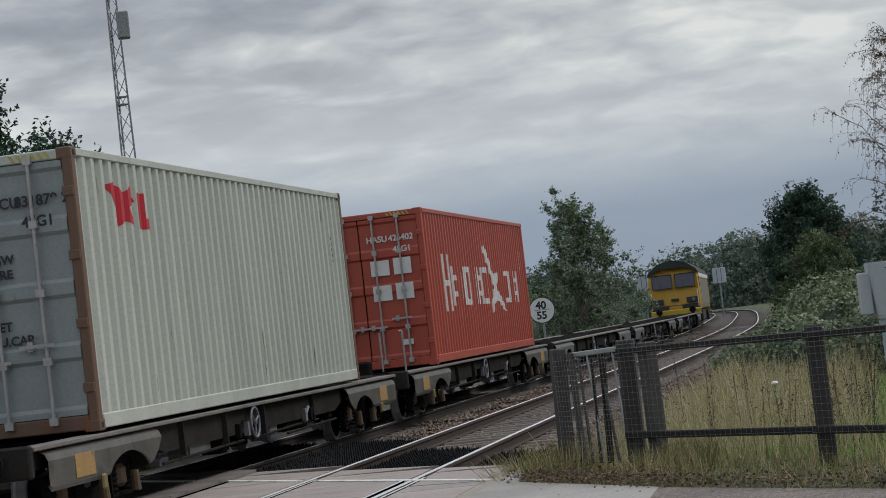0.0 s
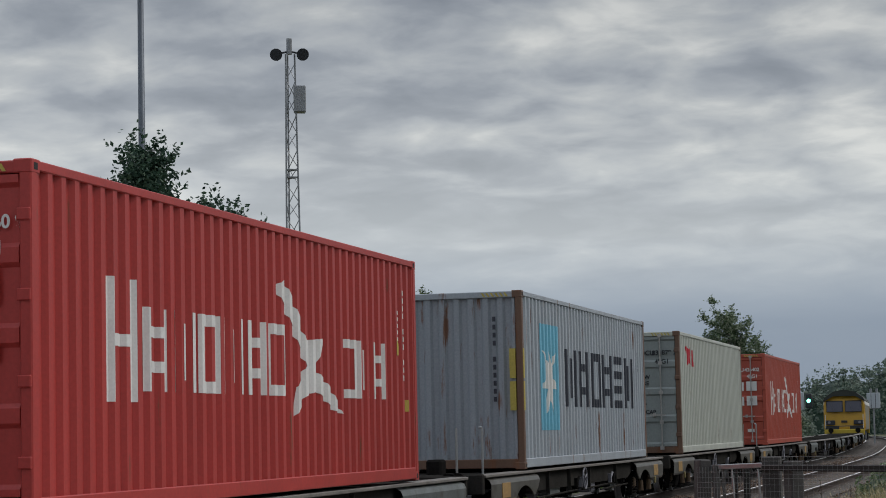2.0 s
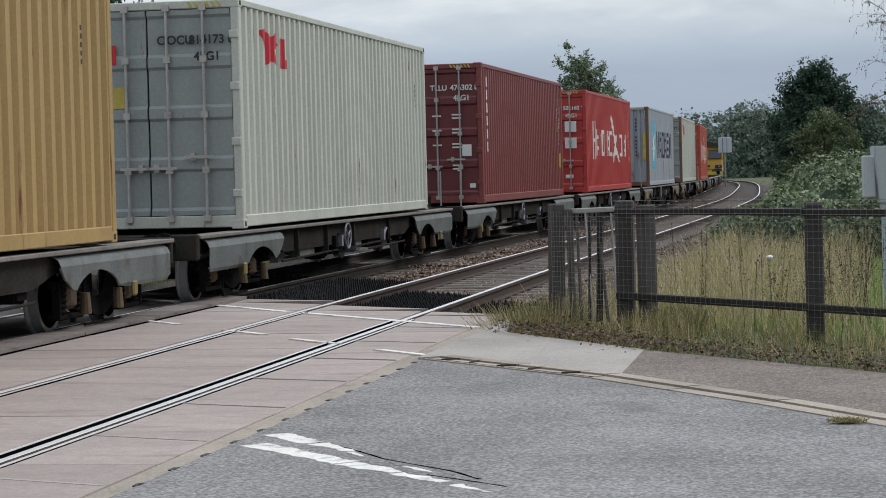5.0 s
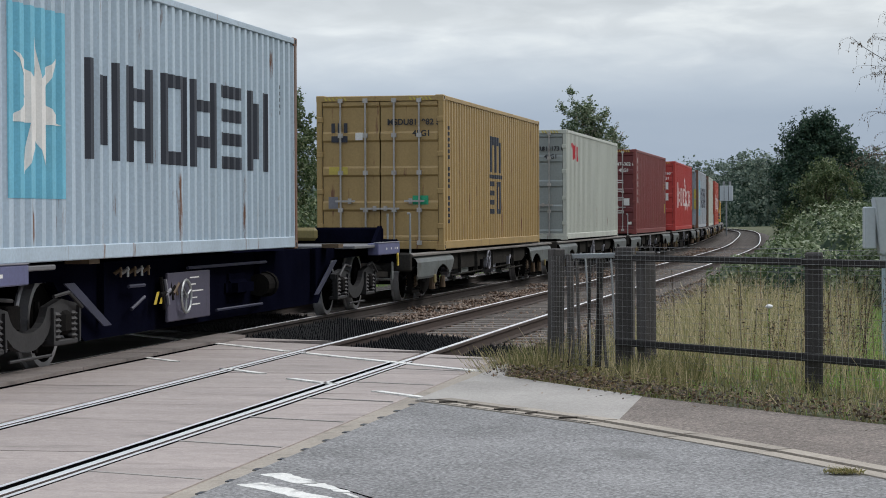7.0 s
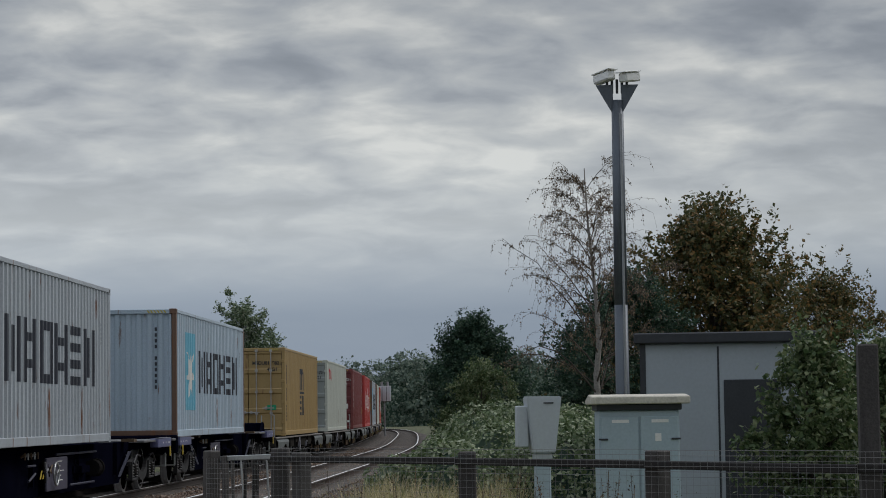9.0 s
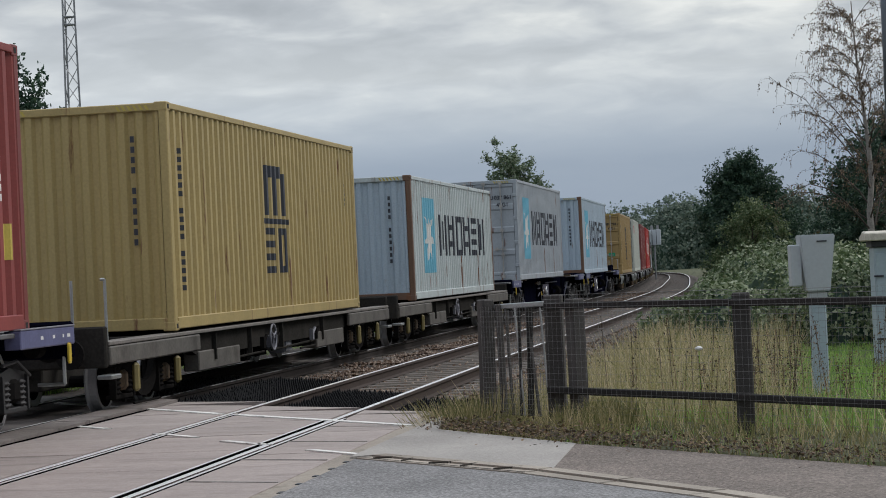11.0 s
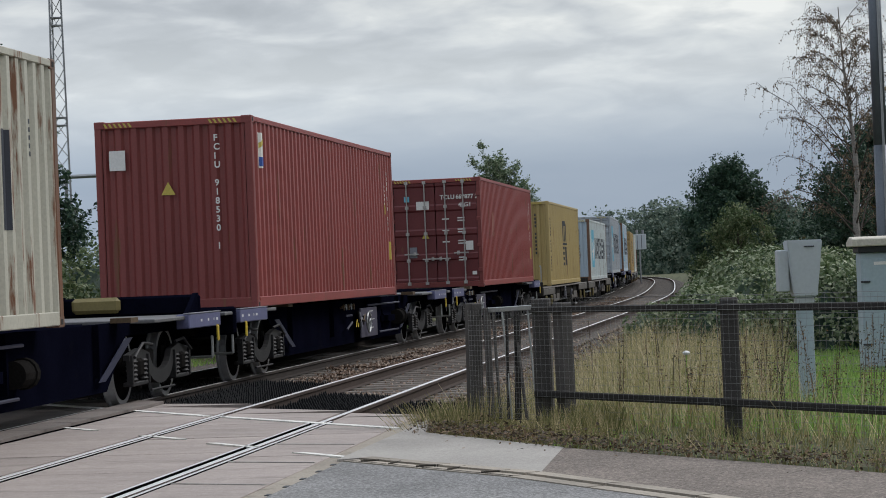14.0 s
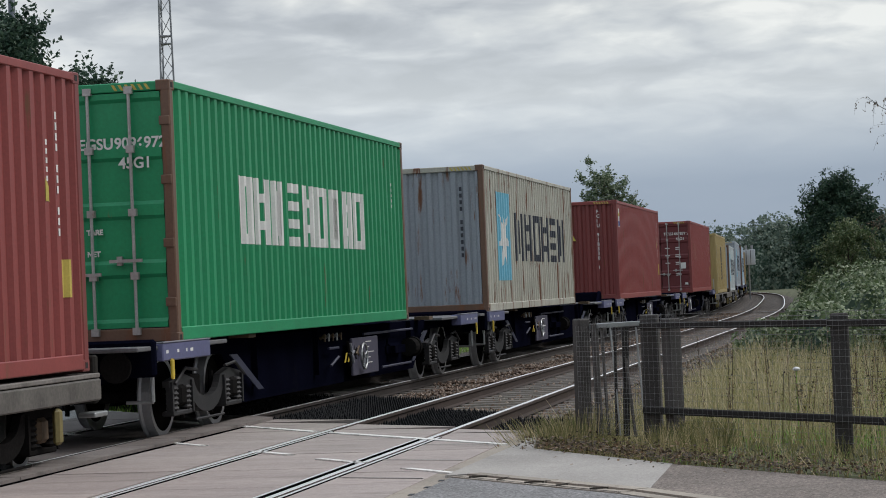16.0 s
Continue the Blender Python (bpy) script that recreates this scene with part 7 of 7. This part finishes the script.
def beyond(x, y):
    ly = float(np.interp(x, LINE_X, LINE_Y))
    return y < ly - 5.25 and verge_side(x, y) > 0.0


def behind(x, y):
    return (x - 21.2) * 0.66 - (y - 2.4) * 0.751


grass("tall_grass", "tall dry straw-coloured grass behind the fence", 44000, (16, 42, -3.5, 4.4), 0.10, 0.85, GRASS_DRY, 1, 0.0038, lambda x, y: beyond(x, y) and behind(x, y) > 0.12 and (y > 0.45 + 0.3 * math.sin(x * 1.7) or behind(x, y) < 0.6))
grass("green_grass", "short bright green grass round the cabinet", 60000, (18, 36, -6, 2.5), 0.05, 0.22, GRASS_GREEN, 2, 0.005, lambda x, y: beyond(x, y) and behind(x, y) > 0.6)
grass("verge_grass", "low grass along the footway's edge", 34000, (11, 24.5, -4.5, 4.5), 0.03, 0.30, GRASS_TUFT, 3, 0.004, lambda x, y: beyond(x, y) and 0.02 < verge_side(x, y) and behind(x, y) < 0.3)
grass("verge_weeds", "green blades along the footway's edge", 5000, (11, 24.5, -4.5, 4.5), 0.03, 0.22, GRASS_GREEN, 6, 0.004, lambda x, y: beyond(x, y) and 0.1 < verge_side(x, y) and behind(x, y) < 0.3)
grass("verge_tuft", "green tuft of grass at the crossing's corner", 9000, (20.9, 23.3, 2.5, 3.8), 0.45, 0.92, GRASS_TUFT, 7, 0.004, lambda x, y: ground_z(x, y) < -0.4 and (x > 22.2 and y < 3.7 or verge_side(x, y) > 0.02) and y < 3.74)
grass("corner_grass", "olive grass round the gate's foot", 7000, (19.5, 23.2, 1.6, 3.6), 0.1, 0.42, GRASS_TUFT, 9, 0.004, lambda x, y: ground_z(x, y) > -0.4 and verge_side(x, y) > 0.05 and behind(x, y) < 0.5)
grass("seed_grass", "straw-coloured seeding grass behind the fence", 7000, (17, 40, -3.0, 4.2), 0.3, 0.95, GRASS_SEED, 8, 0.0026, lambda x, y: beyond(x, y) and behind(x, y) > 0.3 and y > 0.2)
grass("far_grass", "rough grass beyond the tracks", 14000, (30, 80, 13.2, 16.5), 0.1, 0.4, GRASS_GREEN, 5, 0.01)

tree("birch_tree", 100, 13.0, 6.35, 2.8, LEAF_BIRCH, 34000, 0.065, "pale green birch tree beyond the railway", 11, 0.22, BIRCH_BARK, 0.05, 190, 0.75, droop=0.35, clump_r=0.16, twigs=1, spread_pow=0.5)
tree("round_tree", 112, 3.0, 6.05, 2.75, LEAF_DARK, 70000, 0.075, "dense dark green rounded tree", 12, 0.4, None, 0.15, 110, 0.8, clump_r=0.22, spread_pow=0.36)
tree("autumn_tree", 61, -8.0, 5.0, 2.3, LEAF_AUTUMN, 40000, 0.05, "orange-brown tree behind the hut", 23, 0.4, None, 0.05, 110, 0.8, clump_r=0.24, spread_pow=0.45)
tree("autumn_tree", 58, -4.7, 6.4, 3.5, LEAF_AUTUMN, 70000, 0.07, "broad tree turning brown and orange", 13, 0.45, None, 0.03, 170, 0.7, clump_r=0.24, spread_pow=0.45)
tree("shrub", 54, -2.2, 4.6, 2.3, LEAF_DARK, 70000, 0.042, "dark leafy shrub below the bare birch", 24, 0.2, None, 0.04, 110, 0.8, clump_r=0.22, spread_pow=0.45)
weeping_birch(50, -1.5, 7.45, 2.25)
tree("lineside_tree", 45, 18.3, 7.6, 2.3, LEAF_DARK, 34000, 0.062, "dark leafy tree beyond the tracks", 15, 0.3, None, 0.1, 80, 0.9, clump_r=0.24)
tree("lineside_tree", 41, 15.4, 5.75, 2.0, LEAF_DARK, 38000, 0.058, "dark leafy tree beside the panel fence", 16, 0.25, None, 0.05, 120, 0.85, clump_r=0.2, spread_pow=0.4)
tree("lineside_tree", 36, 15.0, 5.2, 1.7, LEAF_MID, 22000, 0.042, "leafy tree beside the panel fence", 17, 0.25, None, 0.1, 50, 0.9, clump_r=0.26)
tree("lineside_tree", 60, 16.3, 5.2, 1.25, LEAF_MID, 26000, 0.05, "slender leafy tree in the thicket beyond the tracks", 25, 0.18, None, 0.05, 70, 0.9, clump_r=0.26)
tree("young_tree", 80, 1.9, 3.2, 1.6, LEAF_MID, 22000, 0.05, "yellowish green young tree in the thicket", 18, 0.2, None, 0.05, 50, 0.9)
tree("shrub", 30.5, -3.75, 2.35, 0.9, LEAF_MID, 14000, 0.05, "green shrub beside the hut", 19, 0.15, None, 0.05, 50, 0.8, clump_r=0.3)
tree("shrub", 33.5, -5.2, 2.35, 1.2, LEAF_MID, 14000, 0.055, "leafy green shrub in front of the hut", 20, 0.15, None, 0.05, 50, 0.8, clump_r=0.3)
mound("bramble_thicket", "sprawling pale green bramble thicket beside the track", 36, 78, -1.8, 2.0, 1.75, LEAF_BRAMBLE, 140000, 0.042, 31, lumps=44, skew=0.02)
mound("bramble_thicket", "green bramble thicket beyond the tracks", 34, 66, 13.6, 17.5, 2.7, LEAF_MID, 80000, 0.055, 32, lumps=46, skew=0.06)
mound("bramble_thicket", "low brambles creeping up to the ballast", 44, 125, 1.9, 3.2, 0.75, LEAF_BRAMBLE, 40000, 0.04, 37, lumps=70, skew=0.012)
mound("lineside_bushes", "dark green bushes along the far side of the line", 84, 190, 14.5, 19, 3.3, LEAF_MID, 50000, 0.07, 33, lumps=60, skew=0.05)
mound("lineside_bushes", "dark green bushes beyond the thicket", 90, 200, -8, 0.5, 3.6, LEAF_HAZED, 50000, 0.075, 34, lumps=60, skew=0.035)


# the haze over these woods lies in their leaf colour
mound("far_woods", "hazy green woodland closing the view along the line", 300, 322, -40, 95, 10.2, LEAF_HAZED, 170000, 0.2, 35, lumps=95, category="woodland", face=True)
mound("far_woods", "hazy green trees on the far side of the line", 205, 280, 21, 40, 6.2, LEAF_HAZED, 60000, 0.15, 36, lumps=44, category="woodland", skew=0.06, face=True)


def build_litter():
    """Fallen leaves along the footway's back edge."""
    rng = np.random.default_rng(21)
    n = 9000
    k = 0.95 + rng.random(n) * (len(VERGE) - 2.95)
    i = k.astype(int)
    f = (k - i)[:, None]
    v = np.array(VERGE)
    p = v[i] * (1 - f) + v[i + 1] * f
    p = p + rng.normal(size=(n, 2)) * np.array([0.15, 0.15]) + np.array([0.16, -0.09])
    p[: n // 40] += rng.normal(size=(n // 40, 2)) * 0.5
    z = 0.02 + np.abs(rng.normal(size=n)) * 0.05
    c = np.stack([p[:, 0], p[:, 1], z], 1)
    a = rng.normal(size=(n, 3)) * np.array([1, 1, 0.45])
    a /= np.linalg.norm(a, axis=1)[:, None]
    b = np.cross(a, rng.normal(size=(n, 3)) * 0.3 + np.array([0, 0, 1]))
    b /= np.linalg.norm(b, axis=1)[:, None]
    s = rng.uniform(0.006, 0.023, n)[:, None]
    tagged(quads("leaf_litter", np.stack([c - a * s, c + b * s * 0.7, c + a * s, c - b * s * 0.7], 1), LITTER), "brown fallen leaves along the footway's edge", "leaf litter", kind="stuff")
    weeds = []
    for k in range(120):
        s0, d = (rng.uniform(-1.4, 8.0) if k < 50 else rng.normal(2.0, 0.55)), rng.uniform(0.3, 3.2)
        b0 = fence_at(s0, 0, d)
        h = rng.uniform(0.35, 0.95)
        m = 26
        t = rng.random(m)
        q = np.stack([b0.x + rng.normal(size=m) * 0.05, b0.y + rng.normal(size=m) * 0.05, h * t], 1)
        weeds.append(q)
    q = np.concatenate(weeds)
    n = len(q)
    a = rng.normal(size=(n, 3))
    a /= np.linalg.norm(a, axis=1)[:, None]
    b = np.cross(a, rng.normal(size=(n, 3)))
    b /= np.linalg.norm(b, axis=1)[:, None]
    s = rng.uniform(0.005, 0.013, n)[:, None]
    tagged(quads("weeds", np.stack([q - a * s, q + b * s * 0.6, q + a * s, q - b * s * 0.6], 1), LEAF_AUTUMN), "brown-green weeds standing in the tall grass", "weeds", kind="stuff")
    # dead dock and willowherb: upright stems with rust-brown heads
    stems, heads = [], []
    for k in range(95):
        s0 = rng.normal(1.9, 0.5) if k < 45 else rng.uniform(-0.6, 7.5)
        b0 = fence_at(s0, 0, rng.uniform(0.25, 2.6))
        h, lx, ly = rng.uniform(0.45, 1.02), rng.normal() * 0.08, rng.normal() * 0.08
        for m in range(3):
            z0, z1 = h * m / 3, h * (m + 1) / 3
            stems.append([(b0.x + lx * z0 - 0.003, b0.y + ly * z0 + 0.003, z0), (b0.x + lx * z0 + 0.003, b0.y + ly * z0 - 0.003, z0), (b0.x + lx * z1 + 0.002, b0.y + ly * z1 - 0.002, z1), (b0.x + lx * z1 - 0.002, b0.y + ly * z1 + 0.002, z1)])
        for m in range(34):
            f = rng.uniform(0.35, 1.0)
            wd = 0.05 * (1.2 - f)
            heads.append((b0.x + lx * f * h + rng.normal() * wd, b0.y + ly * f * h + rng.normal() * wd, f * h))
    q = np.array(heads)
    n = len(q)
    a = rng.normal(size=(n, 3))
    a /= np.linalg.norm(a, axis=1)[:, None]
    b = np.cross(a, rng.normal(size=(n, 3)))
    b /= np.linalg.norm(b, axis=1)[:, None]
    s = rng.uniform(0.004, 0.015, n)[:, None]
    docks = thing("dead_weeds", Matrix(), "rust-brown dead dock stems among the grass", "weeds", kind="stuff")
    quads("stems", np.array(stems), LITTER, docks)
    quads("seed_heads", np.stack([q - a * s, q + b * s * 0.6, q + a * s, q - b * s * 0.6], 1), LITTER, docks)
    fl = thing("wild_flower", pose(*fence_at(1.55, 0, 0.5)), "single white wild flower among the grass", "flower")
    bm = bmesh.new()
    tube(bm, (0, 0, -0.05), (0, 0, 0.66), 0.004, n=5)
    part("stem", bm, GRASS_GREEN, fl)
    bm = bmesh.new()
    bmesh.ops.create_icosphere(bm, subdivisions=2, radius=0.035, matrix=Matrix.Translation((0, 0, 0.67)) @ Matrix.Diagonal((1, 1, 0.6, 1)))
    part("bloom", bm, WHITE, fl)


build_litter()
moss = thing("moss_tuft", pose(13.1, 0.22, 0.0), "small green moss tuft growing on the kerb", "moss")
rng_m = np.random.default_rng(41)
quads("tuft", np.array([[(a - 0.01, b, 0.0), (a + 0.01, b, 0.0), (a + 0.02 * c, b + 0.02 * d, 0.015 + 0.015 * abs(c)), (a, b, 0.015)] for a, b, c, d in zip(rng_m.normal(size=260) * 0.03, rng_m.normal(size=260) * 0.05, rng_m.normal(size=260), rng_m.normal(size=260))]), GRASS_DRY, moss)

# ---- the train's run ----
# seconds and how far the train has come
RUN = [(0, -13.44), (1.0, 2.36), (1.5, 9.95), (2.0, 17.69), (2.5, 25.5), (3.5, 40.92), (6.3, 83.72), (7.0, 94.63), (7.9, 108.75), (10.3, 148.7), (11.0, 160.18), (12.5, 184.64), (14.5, 216.92), (16, 240.78)]
RUN_T, RUN_S = [a for a, _ in RUN], [b for _, b in RUN]
RUN_V = np.gradient(RUN_S, RUN_T)


def run_at(t):
    """Smooth distance at t, through the rows above."""
    i = min(max(int(np.searchsorted(RUN_T, t)) - 1, 0), len(RUN_T) - 2)
    h = RUN_T[i + 1] - RUN_T[i]
    u = (t - RUN_T[i]) / h
    return (2 * u**3 - 3 * u**2 + 1) * RUN_S[i] + (u**3 - 2 * u**2 + u) * h * RUN_V[i] + (3 * u**2 - 2 * u**3) * RUN_S[i + 1] + (u**3 - u**2) * h * RUN_V[i + 1]


def riding(mid, half, z, t):
    """The pose of a vehicle whose middle lies at mid on the train."""
    s = mid + run_at(t)
    a, b = on_line(s - half), on_line(s + half)
    return pose((a[0] + b[0]) / 2, (a[1] + b[1]) / 2, z, 0, 0, math.degrees(math.atan2(b[1] - a[1], b[0] - a[0])))


def motions():
    times = [k * 0.5 for k in range(33)]
    for c, mid, z in CARGO:
        walk(c, [(t, riding(mid, 5.5, z, t)) for t in times])
    for w, mid in STOCK:
        walk(w, [(t, riding(mid, 6.0, 0, t)) for t in times])
    walk(LOCO, [(t, riding(131.4 + 10.7, 6.5, 0, t)) for t in times])
    for w, r in SPINNING:
        walk(w, [(k / FPS, pose(w.location.x, 0, r, 0, math.degrees(run_at(k / FPS) / r) % 360, 0)) for k in range(481)])


motions()
